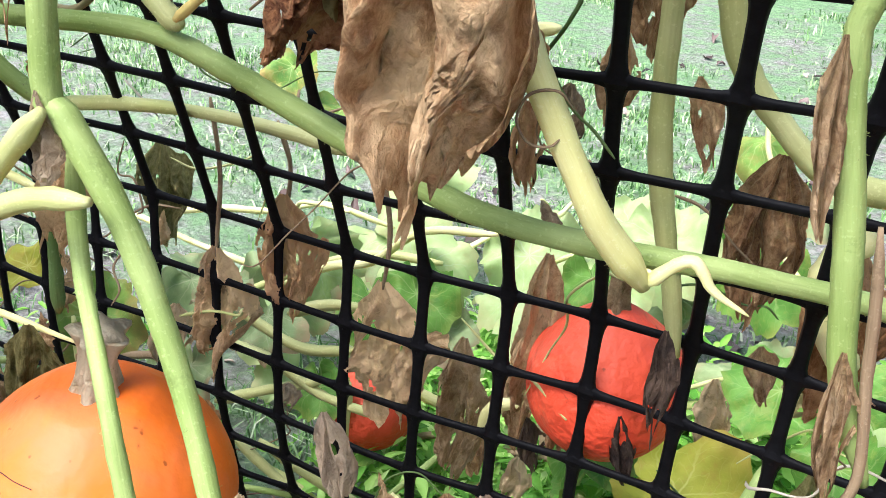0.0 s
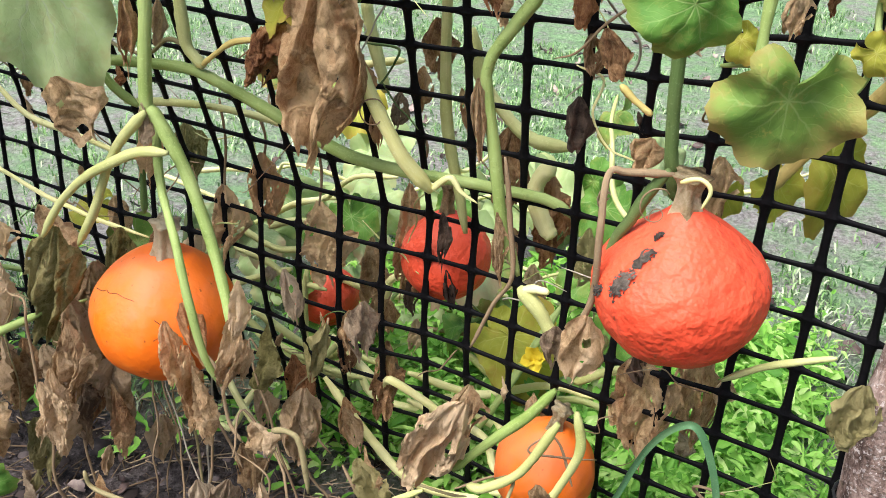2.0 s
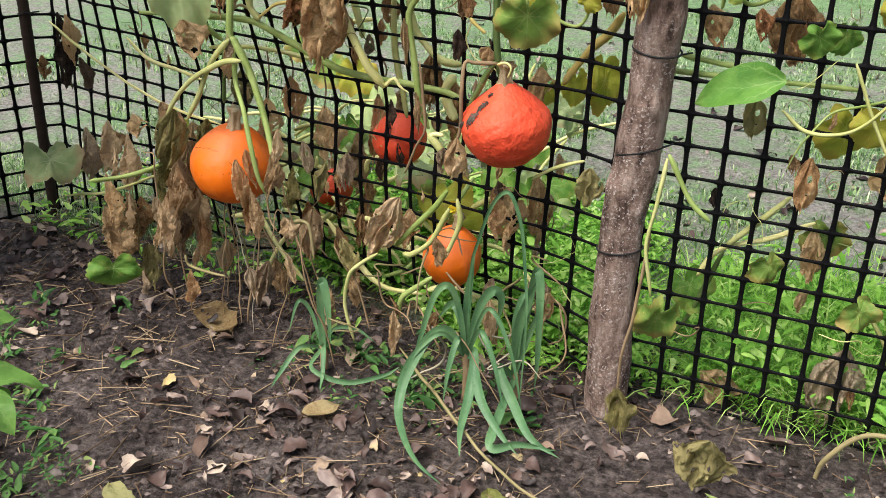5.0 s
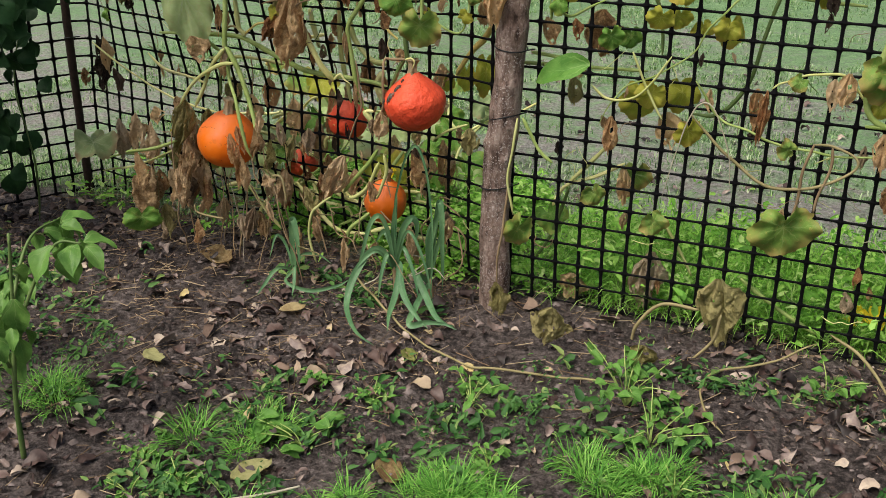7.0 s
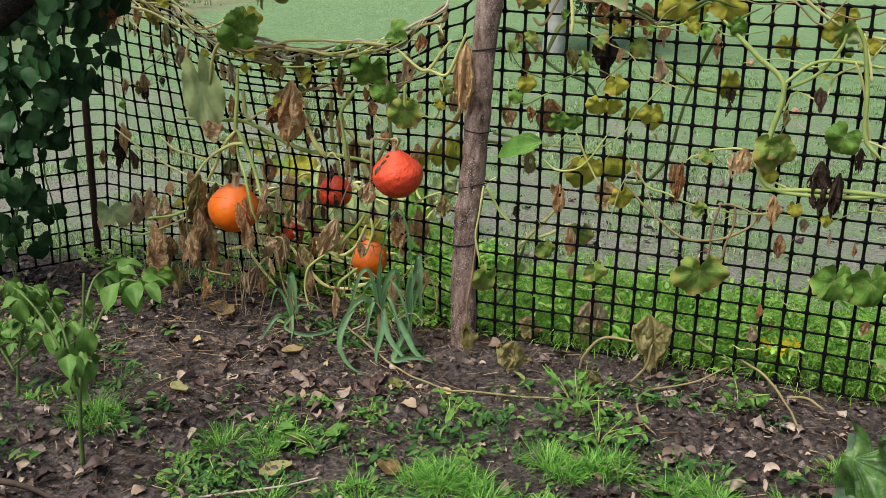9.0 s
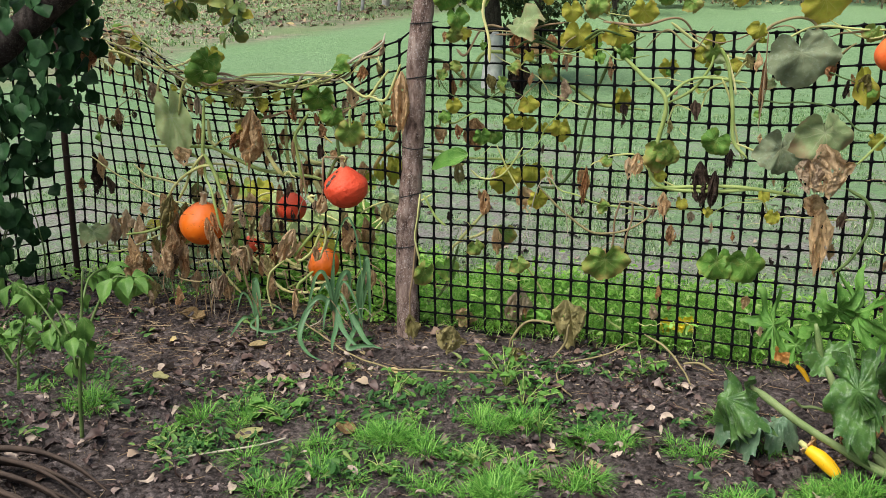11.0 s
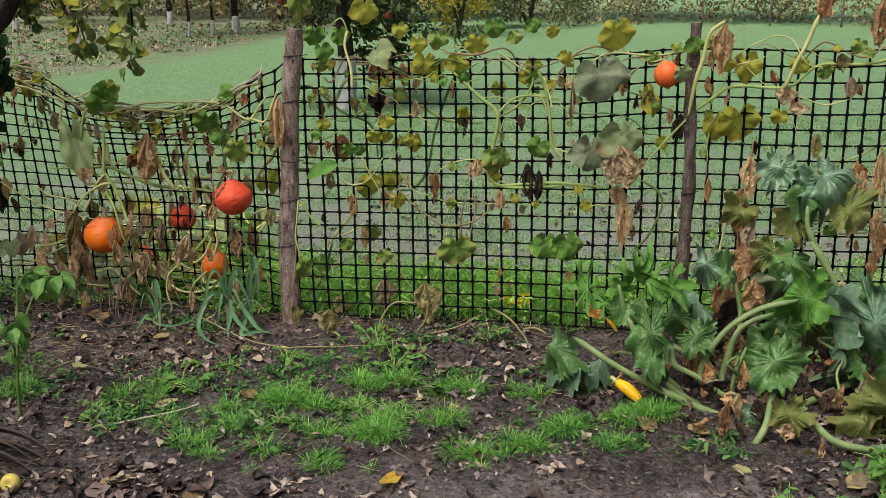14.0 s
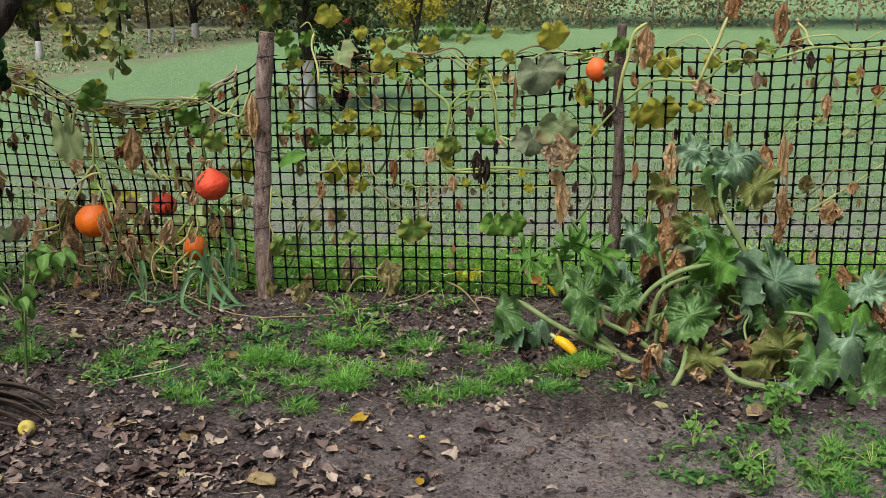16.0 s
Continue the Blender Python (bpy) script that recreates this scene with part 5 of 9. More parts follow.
stem(vine_right, "green", 0.0050, 0.0045, [(0.572, 0.100, 0.146), (0.655, 0.100, 0.091), (0.752, 0.100, 0.039)])
stem(vine_right, "yellow", 0.0040, 0.0035, [(0.369, 0.120, 0.263), (0.413, 0.120, 0.200), (0.459, 0.120, 0.121)])
leaf(vine_right, "fresh", (0.215, 0.004, 0.630), (0.072, 0.144, 0.108), (-0.96, -0.10, -0.25), (-0.15, -0.75, 0.65), "oval", label="single fresh green leaf on the net")
leaf(vine_right, "turning", (0.808, 0.010, 0.665), (0.063, 0.061, 0.062), (0.10, 0.00, -1.00), (0.24, -0.84, 0.49))
leaf(vine_right, "turning", (0.657, 0.003, 0.323), (0.087, 0.068, 0.077), (0.19, -0.19, -0.96), (0.28, -0.78, 0.56), label="cupped green leaf with a yellowing rim")
leaf(vine_right, "green", (0.966, 0.000, 0.711), 0.052, (-0.45, 0.00, -0.89), (0.20, -0.85, 0.48), "droop")
leaf(vine_right, "green", (0.989, 0.000, 0.346), (0.056, 0.070, 0.063), (-0.20, 0.00, -0.98), (0.19, -0.80, 0.57))
leaf(vine_right, "green", (1.074, -0.010, 0.353), (0.068, 0.074, 0.071), (0.20, 0.00, -0.98), (0.16, -0.80, 0.57))
leaf(vine_right, "turning", (0.088, -0.070, 0.252), (0.037, 0.067, 0.052), (-0.37, 0.00, -0.93), (0.43, -0.71, 0.56), "droop")
leaf(vine_right, "yellow", (0.671, 0.130, 0.800), (0.031, 0.040, 0.036), (0.10, 0.00, -1.00), (0.29, -0.85, 0.44))
leaf(vine_right, "yellow", (0.806, 0.130, 0.908), (0.034, 0.038, 0.036), (0.10, 0.00, -1.00), (0.25, -0.87, 0.42))
leaf(vine_right, "yellow", (0.935, 0.130, 0.990), (0.039, 0.029, 0.034), (0.10, 0.00, -1.00), (0.21, -0.89, 0.40))
leaf(vine_right, "yellow", (0.499, 0.130, 0.984), (0.036, 0.032, 0.034), (0.10, 0.00, -1.00), (0.34, -0.86, 0.39))
leaf(vine_right, "yellow", (0.577, 0.130, 0.994), (0.041, 0.035, 0.038), (0.10, 0.00, -1.00), (0.32, -0.86, 0.39))
leaf(vine_right, "yellow", (0.300, 0.130, 0.534), (0.054, 0.064, 0.059), (0.10, 0.00, -1.00), (0.38, -0.78, 0.49))
leaf(vine_right, "yellow", (0.395, 0.130, 0.557), (0.047, 0.051, 0.049), (0.10, 0.00, -1.00), (0.35, -0.80, 0.49))
leaf(vine_right, "yellow", (0.374, 0.130, 0.723), (0.033, 0.032, 0.033), (0.10, 0.00, -1.00), (0.37, -0.81, 0.45))
leaf(vine_right, "yellow", (0.486, 0.130, 0.705), (0.033, 0.050, 0.041), (0.10, 0.00, -1.00), (0.34, -0.82, 0.46))
leaf(vine_right, "yellow", (0.426, 0.130, 0.703), (0.028, 0.027, 0.027), (0.10, 0.00, -1.00), (0.35, -0.82, 0.46))
leaf(vine_right, "green", (0.277, 0.100, 0.679), 0.033, (0.00, 0.00, -1.00), (0.39, -0.80, 0.46))
leaf(vine_right, "turning", (0.166, 0.020, 0.999), 0.030, (0.00, 0.00, -1.00), (0.44, -0.82, 0.37))
leaf(vine_right, "green", (0.097, 0.146, 0.210), 0.049, (0.62, -0.47, -0.62), (0.41, -0.73, 0.55))
leaf(vine_right, "turning", (0.299, 0.152, 0.341), 0.046, (0.10, -0.20, -0.98), (0.37, -0.76, 0.53))
hang(vine_right, "black", (0.345, 0.110, 0.912), (0.353, 0.110, 0.790), 0.073, 0)
hang(vine_right, "rust", (0.346, 0.120, 1.013), (0.367, 0.120, 0.924), 0.100, 0)
hang(vine_right, "rust", (0.448, 0.110, 0.997), (0.459, 0.110, 0.906), 0.068, 0)
hang(vine_right, "brown", (0.206, 0.120, 0.727), (0.211, 0.120, 0.612), 0.103, 0)
hang(vine_right, "brown", (0.266, 0.020, 0.517), (0.263, 0.020, 0.421), 0.045, 0)
hang(vine_right, "rust", (0.560, 0.090, 0.593), (0.561, 0.090, 0.489), 0.045, 0)
hang(vine_right, "brown", (0.373, 0.100, 0.517), (0.379, 0.100, 0.420), 0.088, 0)
hang(vine_right, "black", (0.924, 0.020, 0.644), (0.923, 0.020, 0.488), 0.070, 0)
hang(vine_right, "brown", (0.821, 0.020, 0.546), (0.820, 0.020, 0.457), 0.044, 0)
hang(vine_right, "black", (0.898, 0.000, 0.827), (0.906, 0.000, 0.763), 0.033, 0)
hang(vine_right, "black", (1.008, -0.010, 0.691), (1.011, -0.010, 0.622), 0.030, 0)
hang(vine_right, "rust", (0.131, 0.100, 0.871), (0.135, 0.100, 0.776), 0.032, 0)
hang(vine_right, "brown", (0.849, 0.020, 0.445), (0.849, 0.020, 0.373), 0.037, 0)
hang(vine_right, "brown", (0.740, 0.030, 0.658), (0.734, 0.030, 0.579), 0.050, 0)
hang(vine_right, "tan", (0.713, 0.030, 0.644), (0.712, 0.030, 0.569), 0.040, 0)
hang(vine_right, "brown", (0.399, 0.120, 0.972), (0.400, 0.120, 0.911), 0.059, 0)
hang(vine_right, "olive", (0.210, -0.160, 0.116), (0.176, -0.160, 0.010), 0.103, 10)
hang(vine_right, "olive", (0.037, -0.070, 0.107), (0.046, -0.070, 0.010), 0.058, 0)
hang(vine_right, "olive", (0.538, 0.000, 0.182), (0.560, 0.000, 0.014), 0.116, 0)
hang(vine_right, "grey", (0.368, 0.100, 0.177), (0.349, 0.100, 0.010), 0.099, 0)
hang(vine_right, "tan", (0.173, 0.100, 0.084), (0.168, 0.100, 0.010), 0.094, 0)
hang(vine_right, "brown", (0.287, 0.090, 0.379), (0.290, 0.090, 0.275), 0.043, 0)
hang(vine_right, "olive", (0.417, -0.150, 0.063), (0.415, -0.150, 0.010), 0.082, 0)
hang(vine_right, "brown", (0.083, 0.100, 0.704), (0.098, 0.100, 0.629), 0.052, 0)
hang(vine_right, "olive", (0.139, 0.120, 0.591), (0.149, 0.120, 0.550), 0.060, 0)
leaf(vine_right, "grey", (1.179, 0.005, 0.967), (0.118, 0.094, 0.106), (0.34, -0.23, -0.91), (-0.10, -0.60, 0.80), label="large grey-green leaf on the net")
leaf(vine_right, "grey", (1.145, -0.008, 0.697), (0.078, 0.084, 0.081), (-0.10, -0.10, -0.99), (0.25, -0.86, 0.45))
leaf(vine_right, "faded", (1.257, -0.038, 0.755), (0.096, 0.091, 0.094), (0.20, -0.10, -0.98), (0.23, -0.87, 0.44), label="large leaf, pale green at the top")
hang(vine_right, "tan", (1.256, -0.050, 0.725), (1.267, -0.050, 0.552), 0.148, 0)
hang(vine_right, "grey", (1.221, -0.045, 0.693), (1.231, -0.045, 0.579), 0.092, 0)
leaf(vine_right, "yellow", (1.230, 0.020, 1.112), (0.075, 0.073, 0.074), (0.20, 0.00, -0.98), (0.24, -0.90, 0.37))
leaf(vine_right, "yellow", (1.680, 0.020, 1.000), (0.057, 0.066, 0.061), (0.20, 0.00, -0.98), (0.14, -0.91, 0.40))
leaf(vine_right, "yellow", (1.655, 0.020, 0.810), (0.090, 0.085, 0.087), (0.20, 0.00, -0.98), (0.15, -0.89, 0.44))
leaf(vine_right, "yellow", (1.581, 0.020, 0.794), (0.054, 0.066, 0.060), (0.20, 0.00, -0.98), (0.16, -0.89, 0.44))
leaf(vine_right, "yellow", (1.353, 0.020, 0.883), (0.035, 0.079, 0.057), (0.20, 0.00, -0.98), (0.21, -0.88, 0.42))
leaf(vine_right, "green", (1.495, -0.030, 1.076), 0.040, (0.20, 0.00, -0.98), (0.18, -0.91, 0.38))
leaf(vine_right, "faded", (1.453, -0.100, 0.986), 0.039, (0.37, 0.00, -0.93), (0.19, -0.90, 0.40))
leaf(vine_right, "turning", (0.597, 0.050, 1.092), 0.044, (0.00, 0.00, -1.00), (0.36, -0.86, 0.36))
leaf(vine_right, "yellow", (0.735, 0.050, 1.076), 0.049, (0.00, 0.00, -1.00), (0.33, -0.87, 0.37))
leaf(vine_right, "yellow", (0.545, 0.060, 1.004), 0.055, (0.00, 0.00, -1.00), (0.37, -0.85, 0.38))
leaf(vine_right, "yellow", (0.662, 0.060, 1.008), 0.050, (0.00, 0.00, -1.00), (0.35, -0.86, 0.38))
leaf(vine_right, "yellow", (0.331, 0.040, 1.200), 0.061, (0.00, 0.00, -1.00), (0.41, -0.85, 0.34))
leaf(vine_right, "green", (0.149, 0.000, 1.112), 0.047, (0.00, 0.00, -1.00), (0.44, -0.83, 0.35))
leaf(vine_right, "green", (0.177, 0.020, 1.052), 0.042, (0.29, 0.00, -0.96), (0.43, -0.83, 0.36))
leaf(vine_right, "turning", (0.097, 0.000, 1.233), (0.047, 0.081, 0.064), (0.00, 0.00, -1.00), (0.45, -0.83, 0.33))
leaf(vine_right, "green", (0.802, 0.050, 1.134), 0.046, (0.29, 0.00, -0.96), (0.32, -0.88, 0.36))
leaf(vine_right, "faded", (0.390, 0.000, 1.037), 0.069, (0.97, 0.00, 0.24), (0.00, -0.60, 0.80))
leaf(vine_right, "turning", (0.825, 0.000, 0.674), 0.046, (0.00, 0.00, -1.00), (0.31, -0.84, 0.44))
leaf(vine_right, "yellow", (0.678, 0.080, 0.814), (0.031, 0.049, 0.040), (0.00, 0.00, -1.00), (0.34, -0.85, 0.41))
stem(vine_right, "pale", 0.0050, 0.0040, [(0.264, 0.030, 1.120), (0.254, 0.030, 1.063), (0.274, 0.030, 0.983), (0.275, 0.030, 0.914)])
stem(vine_right, "yellow", 0.0030, 0.0020, [(0.207, 0.030, 1.143), (0.243, 0.030, 1.165), (0.267, 0.030, 1.119)])
stem(vine_right, "yellow", 0.0068, 0.0068, [(1.591, -0.030, 1.150), (1.543, -0.030, 1.108), (1.524, -0.030, 1.022), (1.502, -0.030, 0.946), (1.483, -0.030, 0.827)])
hang(vine_right, "brown", (1.591, -0.040, 1.140), (1.583, -0.040, 0.962), 0.081, 0)
stem(vine_right, "yellow", 0.0072, 0.0068, [(1.895, -0.020, 1.167), (1.861, -0.020, 1.072), (1.836, -0.020, 1.016), (1.798, -0.020, 0.921)])
hang(vine_right, "rust", (1.909, -0.020, 1.255), (1.923, -0.020, 1.137), 0.072, 0)
hang(vine_right, "brown", (2.108, 0.020, 1.217), (2.094, 0.020, 1.047), 0.083, 0)
hang(vine_right, "brown", (2.165, 0.020, 1.119), (2.163, 0.020, 1.021), 0.063, 0)
stem(vine_right, "pale", 0.0055, 0.0050, [(2.163, 0.020, 1.140), (2.193, 0.020, 1.108), (2.210, 0.020, 1.066), (2.237, 0.020, 1.046)])
stem(vine_right, "green", 0.0058, 0.0050, [(1.484, 0.000, 0.823), (1.569, 0.000, 0.888), (1.637, 0.000, 0.927), (1.813, 0.000, 0.926), (1.912, 0.000, 0.999), (2.069, 0.000, 1.004), (2.237, 0.000, 1.047), (2.391, 0.000, 1.037), (2.555, 0.000, 1.053)])
stem(vine_right, "green", 0.0040, 0.0036, [(1.964, 0.030, 0.636), (2.123, 0.030, 0.719), (2.215, 0.030, 0.846), (2.307, 0.030, 0.963), (2.428, 0.030, 1.035)])
stem(vine_right, "green", 0.0040, 0.0036, [(2.160, 0.040, 0.543), (2.284, 0.040, 0.634), (2.427, 0.040, 0.735), (2.567, 0.040, 0.823)])
stem(vine_right, "yellow", 0.0040, 0.0036, [(2.248, 0.030, 0.388), (2.339, 0.030, 0.454), (2.429, 0.030, 0.514), (2.562, 0.030, 0.614)])
stem(vine_right, "green", 0.0058, 0.0050, [(0.783, 0.030, 0.553), (1.019, 0.030, 0.571), (1.207, 0.030, 0.555)])
stem(vine_right, "dark", 0.0048, 0.0040, [(1.330, -0.010, 0.595), (1.387, -0.010, 0.561), (1.408, -0.010, 0.501), (1.367, -0.010, 0.397), (1.320, -0.010, 0.342)])
stem(vine_right, "green", 0.0045, 0.0040, [(1.477, -0.020, 0.813), (1.417, -0.020, 0.745), (1.351, -0.020, 0.666)])
stem(vine_right, "yellow", 0.0034, 0.0030, [(0.969, 0.020, 0.889), (0.998, 0.020, 0.820), (1.021, 0.020, 0.717), (1.043, 0.020, 0.654)])
stem(vine_right, "pale", 0.0040, 0.0035, [(0.979, 0.020, 0.956), (1.001, 0.020, 0.888), (1.010, 0.020, 0.843)])
stem(vine_right, "tan", 0.0020, 0.0018, [(1.085, -0.020, 1.026), (1.085, -0.020, 0.893), (1.080, -0.020, 0.757)])
stem(vine_right, "yellow", 0.0030, 0.0025, [(1.807, 0.000, 0.908), (1.873, 0.000, 0.886), (1.939, 0.000, 0.864), (2.023, 0.000, 0.885)])
stem(vine_right, "white", 0.0015, 0.0012, [(1.830, -0.020, 0.823), (1.861, -0.020, 0.734), (1.850, -0.020, 0.644)])
stem(vine_right, "tan", 0.0042, 0.0040, [(1.710, 0.000, 0.731), (1.701, 0.000, 0.572), (1.691, 0.000, 0.409), (1.677, 0.000, 0.291)])
stem(vine_right, "tan", 0.0042, 0.0040, [(2.136, -0.010, 0.732), (2.155, -0.010, 0.575), (2.156, -0.010, 0.392), (2.146, -0.010, 0.275)])
stem(vine_right, "yellow", 0.0050, 0.0045, [(1.648, 0.000, 0.502), (1.619, 0.000, 0.338), (1.632, 0.000, 0.290)])
hang(vine_right, "black", (0.969, 0.000, 0.623), (0.961, 0.000, 0.494), 0.041, 0)
hang(vine_right, "brown", (1.272, 0.000, 0.535), (1.267, 0.000, 0.305), 0.073, 0)
hang(vine_right, "brown", (1.084, 0.000, 0.946), (1.077, 0.000, 0.754), 0.023, 0)
hang(vine_right, "rust", (1.565, -0.010, 0.608), (1.562, -0.010, 0.504), 0.031, 0)
hang(vine_right, "brown", (1.704, -0.010, 0.687), (1.704, -0.010, 0.528), 0.078, 0)
hang(vine_right, "tan", (1.695, -0.010, 0.528), (1.696, -0.010, 0.329), 0.104, 0)
hang(vine_right, "brown", (2.137, -0.010, 0.719), (2.144, -0.010, 0.507), 0.058, 0)
hang(vine_right, "brown", (2.144, -0.010, 0.507), (2.149, -0.010, 0.334), 0.069, 0)
hang(vine_right, "brown", (2.336, -0.010, 0.451), (2.338, -0.010, 0.343), 0.112, 0)
hang(vine_right, "rust", (2.074, -0.010, 0.665), (2.073, -0.010, 0.564), 0.068, 0)
hang(vine_right, "tan", (1.805, -0.010, 0.931), (1.802, -0.010, 0.855), 0.087, 0)
hang(vine_right, "olive", (1.981, -0.010, 1.038), (1.979, -0.010, 0.969), 0.062, 0)
hang(vine_right, "grey", (2.017, -0.010, 0.962), (2.016, -0.010, 0.875), 0.047, 0)
hang(vine_right, "black", (2.214, -0.010, 1.036), (2.214, -0.010, 0.950), 0.042, 0)
hang(vine_right, "brown", (2.287, -0.010, 0.874), (2.289, -0.010, 0.765), 0.053, 0)
hang(vine_right, "black", (1.460, 0.000, 0.832), (1.456, 0.000, 0.720), 0.067, 0)
hang(vine_right, "olive", (1.921, -0.010, 0.766), (1.919, -0.010, 0.676), 0.052, 0)
hang(vine_right, "olive", (2.236, -0.010, 0.553), (2.235, -0.010, 0.473), 0.080, 0)
hang(vine_right, "tan", (1.763, -0.010, 0.389), (1.765, -0.010, 0.175), 0.105, 0)
hang(vine_right, "brown", (1.836, -0.010, 0.248), (1.835, -0.010, 0.128), 0.080, 0)
hang(vine_right, "tan", (1.851, -0.010, 0.876), (1.847, -0.010, 0.821), 0.077, 0)
hang(vine_right, "brown", (2.409, -0.010, 0.531), (2.408, -0.010, 0.463), 0.054, 0)
hang(vine_right, "rust", (0.590, 0.000, 0.615), (0.580, 0.000, 0.496), 0.026, 0)
hang(vine_right, "rust", (2.474, -0.010, 0.905), (2.473, -0.010, 0.852), 0.064, 0)
hang(vine_right, "black", (1.331, 0.000, 0.524), (1.325, 0.000, 0.465), 0.036, 0)
hang(vine_right, "brown", (1.251, 0.000, 0.570), (1.245, 0.000, 0.500), 0.088, 0)
leaf(vine_right, "yellow", (0.455, 0.050, 1.125), 0.036, (0.29, 0.00, -0.96), (0.39, -0.85, 0.35))
leaf(vine_right, "green", (0.232, 0.050, 1.106), 0.042, (0.29, 0.00, -0.96), (0.42, -0.83, 0.35))
leaf(vine_right, "yellow", (0.523, 0.050, 1.075), 0.039, (0.29, 0.00, -0.96), (0.37, -0.85, 0.36))
leaf(vine_right, "turning", (0.871, 0.050, 1.097), 0.033, (0.29, 0.00, -0.96), (0.31, -0.88, 0.37))
leaf(vine_right, "green", (0.938, 0.050, 1.141), 0.035, (0.29, 0.00, -0.96), (0.30, -0.89, 0.36))
leaf(vine_right, "yellow", (0.350, 0.050, 0.734), 0.036, (-0.29, 0.00, -0.96), (0.39, -0.82, 0.42))
leaf(vine_right, "yellow", (0.492, 0.050, 0.721), 0.033, (-0.29, 0.00, -0.96), (0.37, -0.83, 0.42))
leaf(vine_right, "green", (0.246, 0.050, 0.685), 0.034, (0.29, 0.00, -0.96), (0.41, -0.81, 0.42))
leaf(vine_right, "yellow", (0.155, 0.050, 0.779), 0.031, (0.29, 0.00, -0.96), (0.43, -0.81, 0.41))
leaf(vine_right, "yellow", (0.395, 0.050, 0.792), 0.036, (0.29, 0.00, -0.96), (0.39, -0.83, 0.41))
leaf(vine_right, "yellow", (1.059, 0.000, 1.032), 0.032, (-0.29, 0.00, -0.96), (0.27, -0.88, 0.38))
leaf(vine_right, "turning", (0.937, 0.050, 0.962), 0.035, (0.29, 0.00, -0.96), (0.29, -0.87, 0.39))
leaf(vine_right, "yellow", (1.793, 0.000, 0.828), 0.035, (-0.29, 0.00, -0.96), (0.12, -0.89, 0.43))
leaf(vine_right, "turning", (1.931, 0.000, 0.981), 0.033, (0.29, 0.00, -0.96), (0.09, -0.91, 0.41))
leaf(vine_right, "yellow", (1.849, 0.000, 1.005), 0.041, (-0.29, 0.00, -0.96), (0.11, -0.91, 0.40))
leaf(vine_right, "yellow", (1.606, 0.000, 1.005), 0.035, (0.29, 0.00, -0.96), (0.16, -0.90, 0.40))
leaf(vine_right, "turning", (1.359, 0.000, 1.029), 0.032, (-0.29, 0.00, -0.96), (0.21, -0.90, 0.39))
leaf(vine_right, "yellow", (1.007, 0.050, 1.117), 0.030, (0.29, 0.00, -0.96), (0.28, -0.89, 0.36))
hang(vine_right, "olive", (2.239, 0.030, 0.933), (2.248, 0.030, 0.867), 0.037, 0)
leaf(vine_right, "turning", (2.036, 0.000, 1.066), 0.033, (-0.29, 0.00, -0.96), (0.07, -0.92, 0.39))
hang(vine_right, "olive", (0.176, 0.030, 0.594), (0.177, 0.030, 0.522), 0.045, 0)
leaf(vine_right, "yellow", (0.430, 0.050, 0.494), 0.039, (0.29, 0.00, -0.96), (0.37, -0.81, 0.46))
leaf(vine_right, "yellow", (0.343, 0.050, 0.567), 0.042, (-0.29, 0.00, -0.96), (0.39, -0.80, 0.45))
leaf(vine_right, "turning", (0.372, 0.050, 0.272), 0.037, (0.29, 0.00, -0.96), (0.38, -0.78, 0.49))
leaf(vine_right, "turning", (0.228, 0.050, 0.319), 0.034, (0.29, 0.00, -0.96), (0.40, -0.78, 0.48))

# ---- yellow courgette plant ----
marrow_plant = thing("courgette_plant", (1.7, -0.5, 0.0), "sprawling courgette plant with mottled grey-green leaves", "courgette plant")
stem(marrow_plant, "petiole", 0.0125, 0.0090, [(1.617, -0.620, -0.043), (1.444, -0.600, 0.020), (1.264, -0.580, 0.104), (1.111, -0.550, 0.193)])
stem(marrow_plant, "petiole", 0.0140, 0.0120, [(1.603, -0.550, -0.060), (1.479, -0.550, -0.008), (1.416, -0.550, 0.045)])
stem(marrow_plant, "petiole", 0.0110, 0.0085, [(1.522, -0.550, 0.048), (1.527, -0.550, 0.115), (1.591, -0.550, 0.232), (1.699, -0.520, 0.297), (1.808, -0.500, 0.321)])
stem(marrow_plant, "petiole", 0.0110, 0.0085, [(1.586, -0.520, 0.016), (1.602, -0.500, 0.099), (1.652, -0.480, 0.222), (1.801, -0.460, 0.279)])
stem(marrow_plant, "petiole", 0.0100, 0.0075, [(1.658, -0.600, -0.017), (1.513, -0.620, 0.094), (1.436, -0.630, 0.139), (1.421, -0.630, 0.202)])
stem(marrow_plant, "petiole", 0.0100, 0.0080, [(1.653, -0.450, -0.076), (1.502, -0.450, 0.100), (1.312, -0.450, 0.185), (1.258, -0.450, 0.337)])
stem(marrow_plant, "petiole", 0.0100, 0.0080, [(1.612, -0.400, -0.005), (1.481, -0.400, 0.172), (1.468, -0.380, 0.299)])
stem(marrow_plant, "petiole", 0.0100, 0.0080, [(1.481, -0.500, -0.016), (1.354, -0.500, 0.114), (1.291, -0.480, 0.238)])
stem(marrow_plant, "petiole", 0.0110, 0.0080, [(1.995, -0.300, 0.150), (1.953, -0.250, 0.332), (1.879, -0.220, 0.472), (1.871, -0.200, 0.556)])
stem(marrow_plant, "petiole", 0.0110, 0.0090, [(2.016, -0.300, 0.150), (1.965, -0.300, 0.306), (1.878, -0.280, 0.453)])
stem(marrow_plant, "petiole", 0.0105, 0.0090, [(1.637, -0.850, -0.043), (1.684, -0.820, 0.028), (1.708, -0.750, 0.084), (1.730, -0.700, 0.128)])
